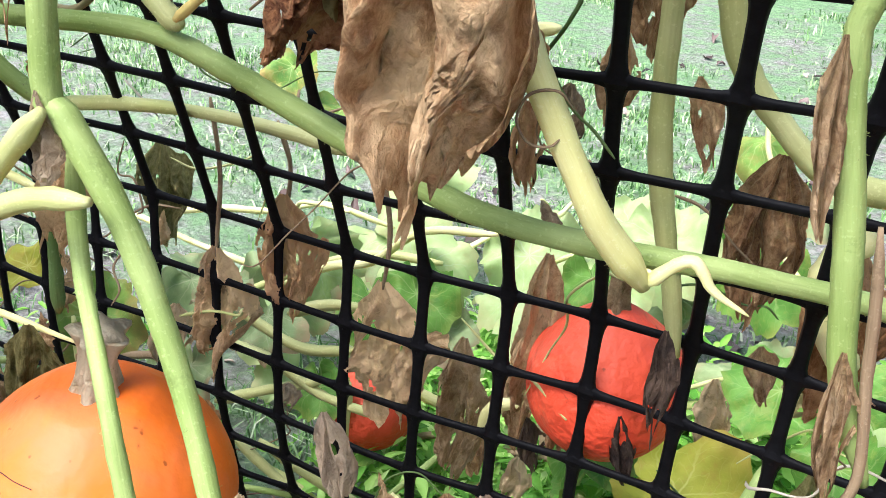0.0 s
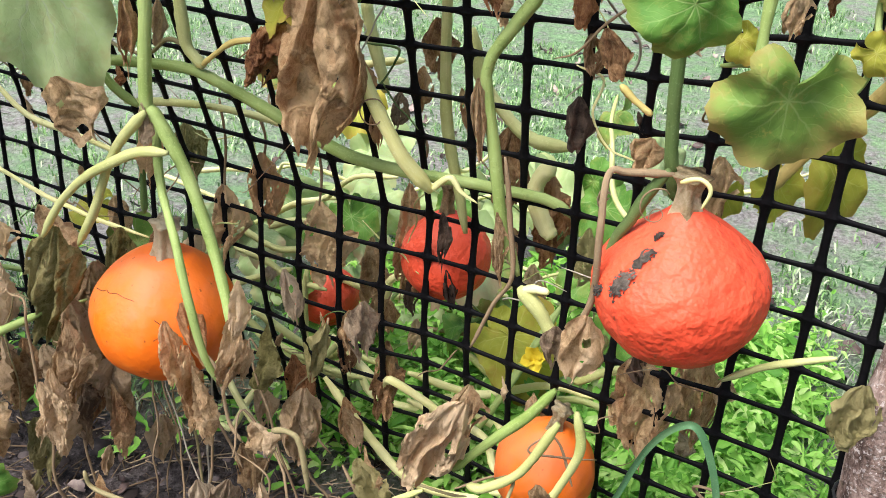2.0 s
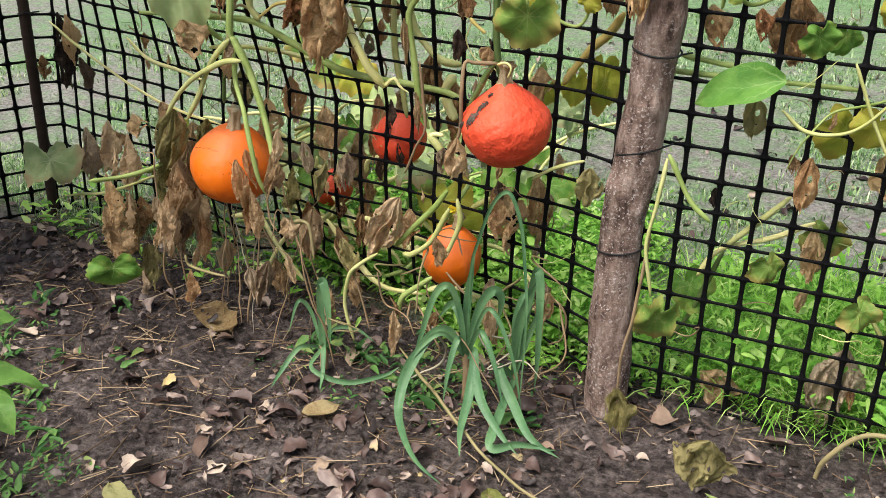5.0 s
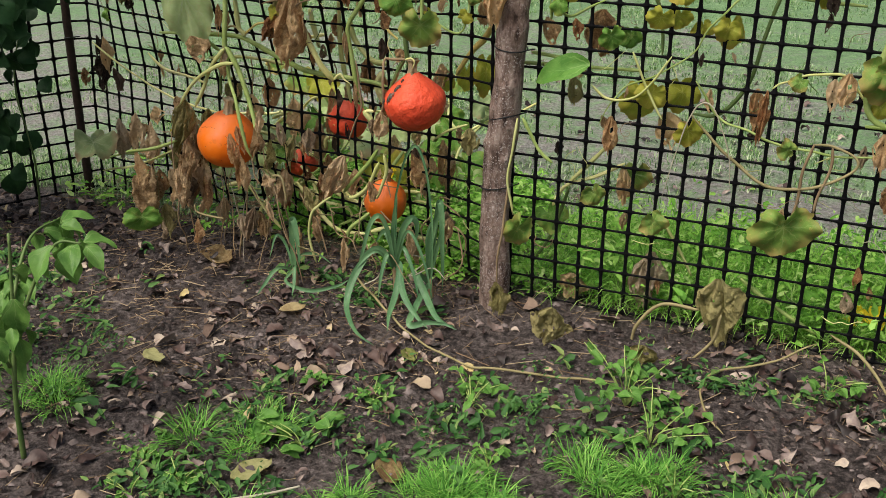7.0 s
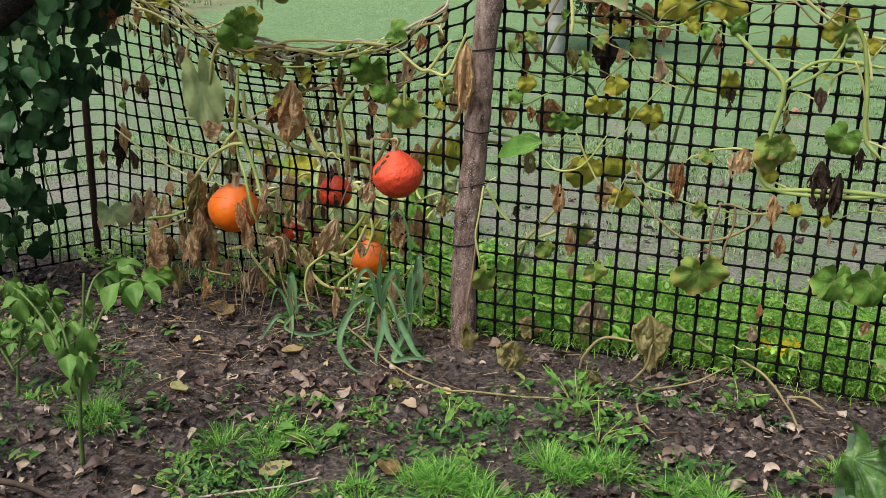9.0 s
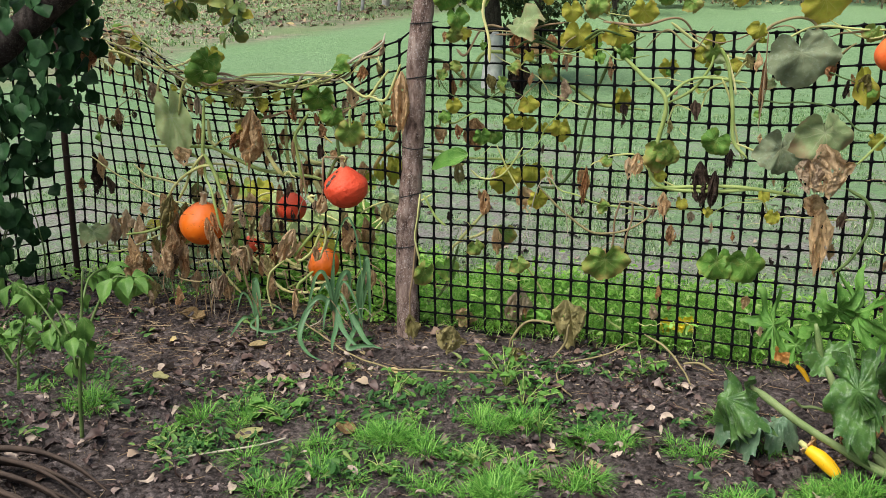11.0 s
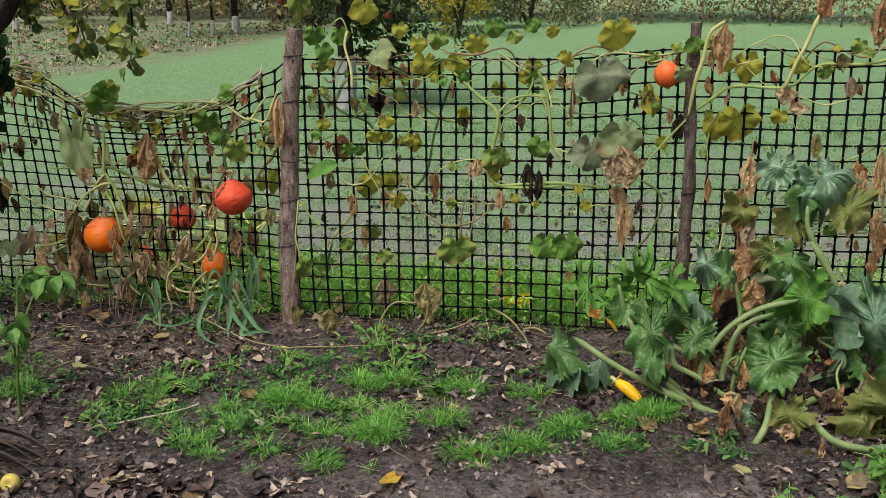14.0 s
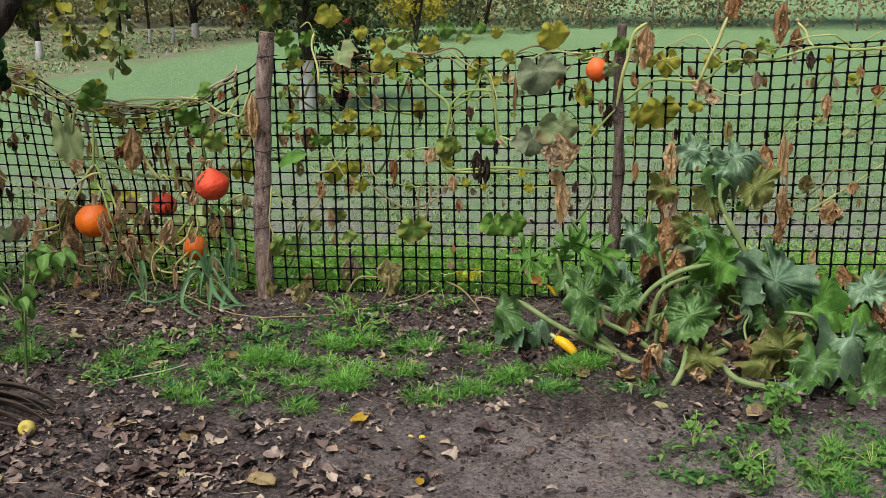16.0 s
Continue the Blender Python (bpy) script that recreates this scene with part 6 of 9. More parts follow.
stem(marrow_plant, "petiole", 0.0120, 0.0090, [(1.798, -0.850, 0.084), (1.867, -0.900, 0.036), (2.008, -0.920, 0.018)])
stem(marrow_plant, "petiole", 0.0090, 0.0070, [(2.057, -0.400, 0.194), (2.136, -0.400, 0.217), (2.252, -0.420, 0.214), (2.309, -0.450, 0.150)])
stem(marrow_plant, "petiole", 0.0120, 0.0100, [(1.963, -0.500, 0.127), (2.077, -0.550, 0.061), (2.149, -0.600, -0.004)])
stem(marrow_plant, "tan", 0.0110, 0.0090, [(1.993, -0.450, 0.110), (2.108, -0.500, 0.043), (2.172, -0.600, -0.046)])
stem(marrow_plant, "petiole", 0.0115, 0.0100, [(1.619, -0.600, -0.040), (1.758, -0.600, -0.015), (1.968, -0.500, 0.040), (2.121, -0.420, 0.081), (2.325, -0.400, 0.101)])
stem(marrow_plant, "petiole", 0.0090, 0.0080, [(2.002, -0.400, 0.094), (1.929, -0.450, 0.239), (1.926, -0.400, 0.354)])
stem(marrow_plant, "petiole", 0.0090, 0.0080, [(1.639, -0.300, 0.052), (1.668, -0.280, 0.183), (1.633, -0.250, 0.355)])
stem(marrow_plant, "petiole", 0.0070, 0.0060, [(1.623, -0.550, -0.038), (1.620, -0.580, 0.082), (1.654, -0.560, 0.183)])
leaf(marrow_plant, "marrow", (1.057, -0.568, 0.159), (0.085, 0.118, 0.102), (-0.37, -0.41, -0.83), (-0.67, -0.57, 0.48), "marrow")
leaf(marrow_plant, "silver", (1.111, -0.513, 0.062), (0.112, 0.072, 0.092), (-0.92, -0.37, -0.14), (0.00, -0.45, 0.89), "marrow", label="greyish mildewed leaf lying on the soil")
leaf(marrow_plant, "silver", (1.186, -0.493, 0.080), (0.087, 0.061, 0.074), (0.87, -0.44, -0.22), (0.00, -0.37, 0.93), "marrow")
leaf(marrow_plant, "marrow", (1.358, -0.607, 0.235), (0.084, 0.163, 0.123), (0.14, -0.33, -0.93), (-0.39, -0.89, 0.25), "marrow", label="hanging silver-mottled dark leaf")
leaf(marrow_plant, "marrow", (1.407, -0.596, 0.117), (0.061, 0.094, 0.078), (0.28, -0.19, -0.94), (0.52, -0.83, 0.21), "marrow")
leaf(marrow_plant, "fresh", (1.357, -0.411, 0.357), (0.143, 0.097, 0.120), (0.62, -0.37, 0.69), (0.10, -0.65, 0.75), "young")
leaf(marrow_plant, "fresh", (1.267, -0.413, 0.315), (0.100, 0.073, 0.086), (-0.51, -0.38, 0.77), (0.10, -0.65, 0.75), "young")
leaf(marrow_plant, "fresh", (1.158, -0.417, 0.312), (0.112, 0.067, 0.090), (-0.94, -0.21, 0.26), (0.10, -0.65, 0.75), "young")
leaf(marrow_plant, "fresh", (1.428, -0.416, 0.326), (0.112, 0.073, 0.092), (0.94, -0.21, 0.26), (0.10, -0.65, 0.75), "young")
leaf(marrow_plant, "fresh", (1.309, -0.414, 0.367), (0.087, 0.072, 0.080), (0.00, -0.32, 0.95), (0.10, -0.65, 0.75), "young")
leaf(marrow_plant, "fresh", (1.217, -0.415, 0.263), (0.075, 0.049, 0.062), (-0.89, -0.44, -0.11), (0.10, -0.65, 0.75), "young")
leaf(marrow_plant, "marrow", (1.287, -0.449, 0.256), (0.087, 0.048, 0.068), (0.26, -0.93, -0.26), (0.00, -0.41, 0.91), "marrow")
leaf(marrow_plant, "silver", (1.542, -0.291, 0.375), (0.071, 0.087, 0.079), (-0.10, -0.40, -0.91), (-0.30, -0.90, 0.30), "marrow")
leaf(marrow_plant, "marrow", (1.598, -0.297, 0.343), (0.103, 0.043, 0.073), (0.95, -0.28, -0.14), (0.00, -0.60, 0.80), "marrow")
leaf(marrow_plant, "silver", (1.514, -0.344, 0.248), (0.153, 0.050, 0.101), (-0.86, -0.48, -0.19), (0.00, -0.36, 0.93), "marrow")
leaf(marrow_plant, "marrow", (1.501, -0.543, 0.208), (0.085, 0.071, 0.078), (0.74, -0.42, -0.53), (-0.31, -0.72, 0.62), "marrow")
leaf(marrow_plant, "marrow", (1.442, -0.442, 0.239), (0.062, 0.085, 0.074), (-0.29, -0.39, -0.87), (-0.42, -0.85, 0.32), "marrow")
leaf(marrow_plant, "fresh", (1.836, -0.491, 0.330), (0.111, 0.144, 0.128), (-0.14, -0.24, -0.96), (-0.53, -0.82, 0.19), "marrow", label="green leaf hanging folded from its petiole")
leaf(marrow_plant, "marrow", (1.778, -0.472, 0.229), (0.087, 0.085, 0.086), (-0.60, -0.40, -0.70), (-0.32, -0.85, 0.42), "marrow")
leaf(marrow_plant, "silver", (1.933, -0.512, 0.260), (0.055, 0.169, 0.112), (0.15, -0.19, -0.97), (0.78, -0.62, 0.10), "marrow")
leaf(marrow_plant, "silver", (1.794, -0.446, 0.383), (0.045, 0.036, 0.041), (0.46, -0.46, -0.76), (0.20, -0.69, 0.69), "marrow")
leaf(marrow_plant, "marrow", (1.723, -0.688, 0.189), (0.118, 0.109, 0.114), (0.55, -0.44, -0.71), (-0.25, -0.80, 0.55), "marrow", label="broad wavy blue-green leaf")
leaf(marrow_plant, "silver", (2.022, -0.582, 0.288), (0.122, 0.226, 0.174), (0.58, -0.33, -0.75), (-0.49, -0.73, 0.49), "marrow", label="long silvery mottled leaf")
leaf(marrow_plant, "marrow", (1.989, -0.439, 0.266), (0.101, 0.111, 0.106), (0.20, -0.40, -0.90), (-0.21, -0.93, 0.31), "marrow")
leaf(marrow_plant, "marrow", (2.093, -0.608, 0.167), (0.098, 0.096, 0.097), (0.50, -0.50, -0.70), (-0.11, -0.84, 0.53), "marrow")
leaf(marrow_plant, "fresh", (2.175, -0.532, 0.185), (0.138, 0.085, 0.112), (0.48, -0.84, -0.24), (-0.10, -0.48, 0.87), "marrow")
leaf(marrow_plant, "fresh", (2.306, -0.540, 0.154), (0.114, 0.074, 0.094), (0.84, -0.53, -0.11), (-0.10, -0.48, 0.87), "marrow")
leaf(marrow_plant, "silver", (2.372, -0.436, 0.229), (0.104, 0.088, 0.096), (0.47, -0.62, -0.62), (-0.20, -0.78, 0.59), "marrow")
leaf(marrow_plant, "silver", (2.220, -0.827, 0.170), (0.176, 0.125, 0.151), (0.52, -0.72, -0.46), (-0.15, -0.59, 0.79), "marrow", label="large silver-mottled serrated leaf")
leaf(marrow_plant, "marrow", (2.105, -0.882, 0.098), (0.104, 0.101, 0.102), (-0.31, -0.72, -0.62), (-0.21, -0.74, 0.64), "marrow")
leaf(marrow_plant, "silver", (2.035, -0.914, 0.022), (0.092, 0.045, 0.068), (-0.81, -0.51, -0.30), (0.00, -0.49, 0.87), "marrow")
leaf(marrow_plant, "marrow", (2.259, -0.932, 0.052), (0.139, 0.101, 0.120), (0.50, -0.70, -0.50), (-0.11, -0.65, 0.75), "marrow")
leaf(marrow_plant, "marrow", (2.235, -0.986, -0.046), (0.150, 0.090, 0.120), (0.64, -0.64, -0.43), (-0.10, -0.48, 0.87), "marrow")
leaf(marrow_plant, "marrow_old", (2.005, -0.744, 0.098), (0.107, 0.058, 0.083), (0.82, -0.41, -0.41), (-0.10, -0.60, 0.80), "marrow")
leaf(marrow_plant, "marrow_old", (1.965, -0.809, 0.057), (0.106, 0.080, 0.093), (-0.65, -0.54, -0.54), (0.10, -0.70, 0.70), "marrow")
leaf(marrow_plant, "marrow_old", (1.749, -0.842, 0.090), (0.076, 0.078, 0.077), (0.20, -0.40, -0.90), (-0.22, -0.87, 0.44), "marrow")
leaf(marrow_plant, "marrow_old", (1.844, -0.890, -0.029), (0.115, 0.056, 0.086), (0.57, -0.68, -0.46), (0.00, -0.53, 0.85), "marrow")
leaf(marrow_plant, "silver", (1.665, -0.694, 0.028), (0.072, 0.047, 0.059), (-0.65, -0.54, -0.54), (0.00, -0.65, 0.76), "marrow")
leaf(marrow_plant, "silver", (1.926, -0.165, 0.649), (0.132, 0.128, 0.130), (0.59, -0.47, -0.65), (-0.10, -0.86, 0.50), "marrow", label="pale silvery leaf raised above the rest")
leaf(marrow_plant, "silver", (1.786, -0.113, 0.670), (0.080, 0.090, 0.085), (-0.33, -0.33, -0.88), (-0.10, -0.91, 0.40), "marrow")
leaf(marrow_plant, "marrow", (1.845, -0.168, 0.618), (0.074, 0.077, 0.075), (-0.39, -0.65, -0.65), (-0.31, -0.72, 0.62), "marrow")
leaf(marrow_plant, "marrow_old", (2.006, -0.194, 0.545), (0.119, 0.077, 0.098), (0.79, -0.30, -0.54), (0.10, -0.82, 0.56), "marrow", label="olive leaf browning at its edge")
leaf(marrow_plant, "marrow_old", (1.844, -0.135, 0.504), (0.107, 0.057, 0.082), (-0.88, -0.33, -0.33), (0.00, -0.71, 0.71), "marrow")
leaf(marrow_plant, "marrow_old", (1.676, -0.076, 0.516), (0.081, 0.065, 0.073), (-0.79, -0.23, -0.57), (0.14, -0.86, 0.49), "marrow")
leaf(marrow_plant, "marrow", (1.832, -0.190, 0.370), (0.119, 0.090, 0.105), (-0.57, -0.46, -0.68), (-0.21, -0.83, 0.52), "marrow")
leaf(marrow_plant, "marrow_old", (1.771, -0.154, 0.381), (0.080, 0.078, 0.079), (-0.62, -0.31, -0.72), (0.12, -0.85, 0.52), "marrow")
leaf(marrow_plant, "grey", (1.811, -0.194, 0.292), (0.106, 0.077, 0.092), (-0.51, -0.30, -0.81), (0.11, -0.84, 0.53), "marrow")
hang(marrow_plant, "tan", (1.818, -0.920, 0.013), (1.839, -0.920, 0.010), 0.078, 3)
hang(marrow_plant, "tan", (1.743, -0.860, 0.066), (1.725, -0.860, 0.010), 0.087, 15)
hang(marrow_plant, "tan", (1.710, -0.720, 0.104), (1.688, -0.720, 0.010), 0.068, -25)
hang(marrow_plant, "grey", (1.717, -0.100, 0.489), (1.690, -0.100, 0.317), 0.066, 25)
hang(marrow_plant, "brown", (1.685, -0.120, 0.402), (1.666, -0.120, 0.205), 0.087, -40)
hang(marrow_plant, "rust", (1.682, -0.060, 0.515), (1.673, -0.060, 0.400), 0.057, -19)
hang(marrow_plant, "brown", (1.620, -0.150, 0.329), (1.604, -0.150, 0.143), 0.127, -35)
hang(marrow_plant, "black", (1.652, -0.200, 0.228), (1.648, -0.200, 0.018), 0.177, 30)
hang(marrow_plant, "brown", (1.731, -0.150, 0.284), (1.714, -0.150, 0.144), 0.102, -25)
hang(marrow_plant, "brown", (2.133, -0.120, 0.485), (2.129, -0.120, 0.345), 0.067, -45)
hang(marrow_plant, "brown", (2.118, -0.100, 0.379), (2.116, -0.100, 0.276), 0.052, 6)
hang(marrow_plant, "rust", (2.397, 0.000, 0.182), (2.405, 0.000, 0.075), 0.082, -35)
hang(marrow_plant, "brown", (2.286, 0.020, 0.246), (2.284, 0.020, 0.151), 0.049, 35)
hang(marrow_plant, "rust", (2.062, 0.000, 0.675), (2.077, 0.000, 0.573), 0.079, 44)
hang(marrow_plant, "brown", (1.675, -0.040, 0.579), (1.672, -0.040, 0.476), 0.062, 20)
hang(marrow_plant, "tan", (2.003, -0.200, 0.301), (1.991, -0.200, 0.210), 0.051, -15)
hang(marrow_plant, "brown", (2.072, -0.050, 0.650), (2.091, -0.050, 0.538), 0.052, 25)

# ---- thin tendrils and scraps caught in the net ----


def scatter_vine(plant, lo, hi, count, seed, front):
    """Curling dry tendrils and small shrivelled scraps along a stretch of net."""
    r = random.Random(seed)
    for i in range(count):
        u, j = r.uniform(lo, hi), r.uniform(1.5, 17.3)
        p = net_point(u, j) + Vector((0, r.uniform(-0.03, 0.02) if front else r.uniform(0.0, 0.08), 0))
        if i % 3 == 0:
            h = r.uniform(0.025, 0.06)
            hang(plant, r.choice(("brown", "brown", "tan", "rust", "grey", "black")), p, p + Vector((r.uniform(-0.012, 0.012), 0, -h)), h * r.uniform(0.35, 0.7), r.uniform(-50, 50))
        else:
            q, pts, d = p.copy(), [p.copy()], Vector((r.uniform(-1, 1), r.uniform(-0.3, 0.3), r.uniform(-1, 0.6)))
            for k in range(r.randrange(3, 6)):
                d = (d + Vector((r.uniform(-1.2, 1.2), r.uniform(-0.5, 0.5), r.uniform(-1.2, 0.9)))).normalized()
                q = q + d * r.uniform(0.012, 0.035)
                q.y = max(min(q.y, p.y + 0.04), p.y - 0.04)
                q.z = max(q.z, 0.01)
                pts.append(q.copy())
            w = r.choice((0.0006, 0.0008, 0.001, 0.0014))
            stem(plant, r.choice(("tan", "tan", "yellow", "white", "dark", "pale")), w, w * 0.7, pts, name="tendril")


scatter_vine(vine_left, -1.35, -0.08, 110, 4, True)
scatter_vine(vine_left, -1.2, -0.1, 60, 6, False)
scatter_vine(vine_right, 0.08, 2.7, 150, 5, True)
scatter_vine(vine_right, 0.1, 2.7, 45, 9, False)


def tangle(plant, seed):
    """Pale leaves and yellowing stems that sprawl low behind the net."""
    r = random.Random(seed)
    for i in range(26):
        p = Vector((r.uniform(-1.2, -0.3), r.uniform(0.24, 0.75), r.uniform(0.05, 0.3)))
        pts = [p.copy()]
        d = Vector((r.uniform(-1, 1), r.uniform(-0.5, 0.5), r.uniform(-0.2, 0.3)))
        for k in range(4):
            d = (d + Vector((r.uniform(-0.5, 0.5), r.uniform(-0.4, 0.4), r.uniform(-0.5, 0.3)))).normalized()
            p = p + d * r.uniform(0.05, 0.1)
            p.z = max(p.z, 0.015)
            p.y = max(p.y, 0.2)
            pts.append(p.copy())
        w = r.uniform(0.003, 0.0055)
        stem(plant, r.choice(("yellow", "yellow", "pale", "pale", "green", "tan")), w, w * 0.75, pts)
    for i in range(24):
        p = Vector((r.uniform(-1.2, -0.3), r.uniform(0.3, 0.95), r.uniform(0.08, 0.32)))
        leaf(plant, r.choice(("faded", "faded", "green", "yellow", "turning")), p, r.uniform(0.04, 0.075), Vector((r.uniform(-1, 1), r.uniform(-1, 0.3), r.uniform(-0.5, 0))), Vector((0, -0.45, 1)))
    for i in range(12):
        p = Vector((r.uniform(-1.15, -0.15), r.uniform(0.17, 0.4), r.uniform(0.12, 0.42)))
        h = r.uniform(0.05, 0.12)
        hang(plant, r.choice(("brown", "tan", "tan", "tan", "olive")), p, p + Vector((r.uniform(-0.02, 0.02), 0, -min(h, p.z - 0.01))), h * r.uniform(0.35, 0.6), r.uniform(-40, 40))
    for i in range(22):
        p = Vector((r.uniform(-1.1, -0.1), r.uniform(-0.06, 0.12), r.uniform(0.08, 0.4)))
        h = r.uniform(0.03, 0.1)
        hang(plant, r.choice(("brown", "tan", "tan", "grey", "olive")), p, p + Vector((r.uniform(-0.03, 0.03), 0, -min(h, p.z - 0.01))), h * r.uniform(0.35, 0.6), r.uniform(-60, 60))


tangle(vine_left, 12)


def undergrowth(plant, seed):
    """Pale broad leaves and stout yellow stems low on the ground behind the net."""
    r = random.Random(seed)
    for i in range(34):
        p = Vector((r.uniform(-1.0, -0.25), r.uniform(0.28, 0.9), r.uniform(0.03, 0.2)))
        leaf(plant, r.choice(("pale", "pale", "pale", "faded", "green")), p, r.uniform(0.04, 0.085), Vector((r.uniform(-1, 1), r.uniform(-1, 0.3), r.uniform(-0.5, 0.2))), Vector((r.uniform(-0.4, 0.4), -0.7, 0.9)))
    for i in range(14):
        x, y, z = r.uniform(-0.9, -0.4), r.uniform(0.14, 0.4), r.uniform(0.04, 0.22)
        pts = [(x, y, z)]
        for k in range(3):
            x, y, z = x + r.uniform(0.03, 0.1), y + r.uniform(-0.04, 0.04), max(0.015, z + r.uniform(-0.08, 0.04))
            pts.append((x, y, z))
        stem(plant, r.choice(("pale", "yellow", "pale")), 0.006, 0.0045, pts)


undergrowth(vine_left, 44)


def marrow_fill(plant, seed):
    """The lower storey of the courgette: shaded leaves, bare stalks and dead leaves round the crown, partly blackened
    to imitate its dark inside.
    """
    r = random.Random(seed)
    for i in range(20):
        x = r.uniform(1.5, 2.9)
        y = r.uniform(-0.55, -0.1) if x < 2.0 else r.uniform(-0.85, -0.1)
        z = r.uniform(0.05, 0.2)
        stem(plant, r.choice(("petiole", "dark", "dark")), 0.007, 0.005, [(x + r.uniform(-0.12, 0.12), y + 0.12, 0.0), (x + r.uniform(-0.05, 0.05), y + 0.06, z * 0.7), (x, y, z)])
        leaf(plant, r.choice(("marrow", "marrow", "marrow", "marrow", "silver", "marrow_old")), (x, y, z), r.uniform(0.07, 0.12), Vector((r.uniform(-1, 1), r.uniform(-1, 0.1), r.uniform(-1.2, -0.2))), Vector((r.uniform(-0.8, 0.8), -0.6, r.uniform(0.3, 1))), "marrow")
    # the black ones are added as deep shade between the leaves
    for i in range(150):
        x, y = r.uniform(1.25, 2.8), r.uniform(-0.85, -0.05)
        if x < 1.5 and y < -0.65:
            continue
        z = r.uniform(0.03, 0.2)
        h = min(z - 0.004, r.uniform(0.04, 0.12))
        hang(plant, r.choice(("black", "black", "brown", "rust", "grey", "brown")), (x, y, z), (x + r.uniform(-0.04, 0.04), y + r.uniform(-0.03, 0.03), z - h), r.uniform(0.04, 0.1), r.uniform(-80, 80))
    for i in range(26):
        x, y, z = r.uniform(1.3, 2.6), r.uniform(-0.75, -0.1), r.uniform(0.02, 0.1)
        pts = [(x, y, z)]
        for k in range(4):
            x, y, z = x + r.uniform(-0.1, 0.1), y + r.uniform(-0.07, 0.05), max(0.01, z + r.uniform(-0.05, 0.06))
            pts.append((x, y, z))
        w = r.uniform(0.004, 0.009)
        stem(plant, r.choice(("petiole", "tan", "dark", "straw")), w, w * 0.8, pts)


marrow_fill(marrow_plant, 3)


def dry_clump(plant, seed):
    """Dead stems that lean and sag round the orange pumpkin, hung with shreds of leaf."""
    r = random.Random(seed)
    for i in range(16):
        x, y = r.uniform(-1.0, -0.55), r.uniform(-0.1, 0.1)
        top = r.uniform(0.12, 0.36)
        lean = r.uniform(-0.13, 0.13)
        pts = [(x + lean, y + r.uniform(-0.04, 0.04), 0.004), (x + lean * 0.7, y, top * 0.4), (x, y, top), (x + r.uniform(-0.06, 0.06), y + r.uniform(-0.03, 0.03), top + r.uniform(-0.05, 0.03))]
        w = r.uniform(0.001, 0.0022)
        stem(plant, r.choice(("tan", "tan", "straw", "tan", "white")), w, w * 0.7, pts, wobble=0.012)
    for i in range(30):
        x, y, z = r.gauss(-0.86, 0.06) if i % 2 else r.uniform(-1.05, -0.5), r.uniform(-0.1, 0.08), r.uniform(0.1, 0.42)
        if -0.83 < x < -0.62 and 0.2 < z:
            x -= 0.2
        hgt = min(r.uniform(0.05, 0.15), z - 0.005)
        hang(plant, r.choice(("tan", "tan", "brown", "olive", "tan", "grey")), (x, y, z), (x + r.uniform(-0.03, 0.03), y, z - hgt), hgt * r.uniform(0.35, 0.65), r.uniform(-70, 70))
    for i in range(18):
        x, y, z = r.uniform(-0.5, -0.05), r.uniform(-0.1, 0.1), r.uniform(0.05, 0.25)
        pts = [(x, y, z)]
        for k in range(3):
            x, y, z = x + r.uniform(-0.07, 0.07), y + r.uniform(-0.04, 0.04), max(0.005, z + r.uniform(-0.07, 0.04))
            pts.append((x, y, z))
        w = r.uniform(0.001, 0.0026)
        stem(plant, r.choice(("tan", "tan", "straw", "white")), w, w * 0.7, pts, wobble=0.008)


dry_clump(vine_left, 17)
# dried leaf rags over the side of the orange pumpkin
hang(vine_left, "brown", (-0.678, -0.082, 0.385), (-0.672, -0.080, 0.285), 0.034, 15)
hang(vine_left, "tan", (-0.660, -0.070, 0.330), (-0.652, -0.066, 0.225), 0.038, -25)
hang(vine_left, "rust", (-0.668, -0.066, 0.400), (-0.650, -0.062, 0.320), 0.03, 40)


def curl(plant, kind, at, r0, turns, drop, w):
    """A coiled dry tendril."""
    pts = [(at[0] + r0 * math.cos(a * 1.0) * (1 - i / 40), at[1] - 0.01 * math.sin(a * 0.5), at[2] + r0 * math.sin(a) * (1 - i / 40) - drop * i / 24) for i, a in enumerate([turns * 2 * math.pi * k / 24 for k in range(25)])]
    stem(plant, kind, w, w * 0.6, pts[::2], name="tendril", wobble=0.002, label="coiled dry tendril")


for at, r0, turns, drop in (((-0.5, 0.03, 0.6), 0.012, 2.0, 0.02), ((-0.36, 0.02, 0.5), 0.01, 2.5, 0.04), ((-0.22, -0.05, 0.6), 0.011, 1.6, 0.03), ((0.3, 0.02, 0.5), 0.012, 2.0, 0.04), ((0.75, 0.02, 0.62), 0.014, 2.0, 0.05), ((1.2, 0.0, 0.7), 0.012, 2.0, 0.05)):
    curl(vine_left if at[0] < 0 else vine_right, "black" if at[0] < -0.6 else "tan", at, r0, turns, drop, 0.0007)


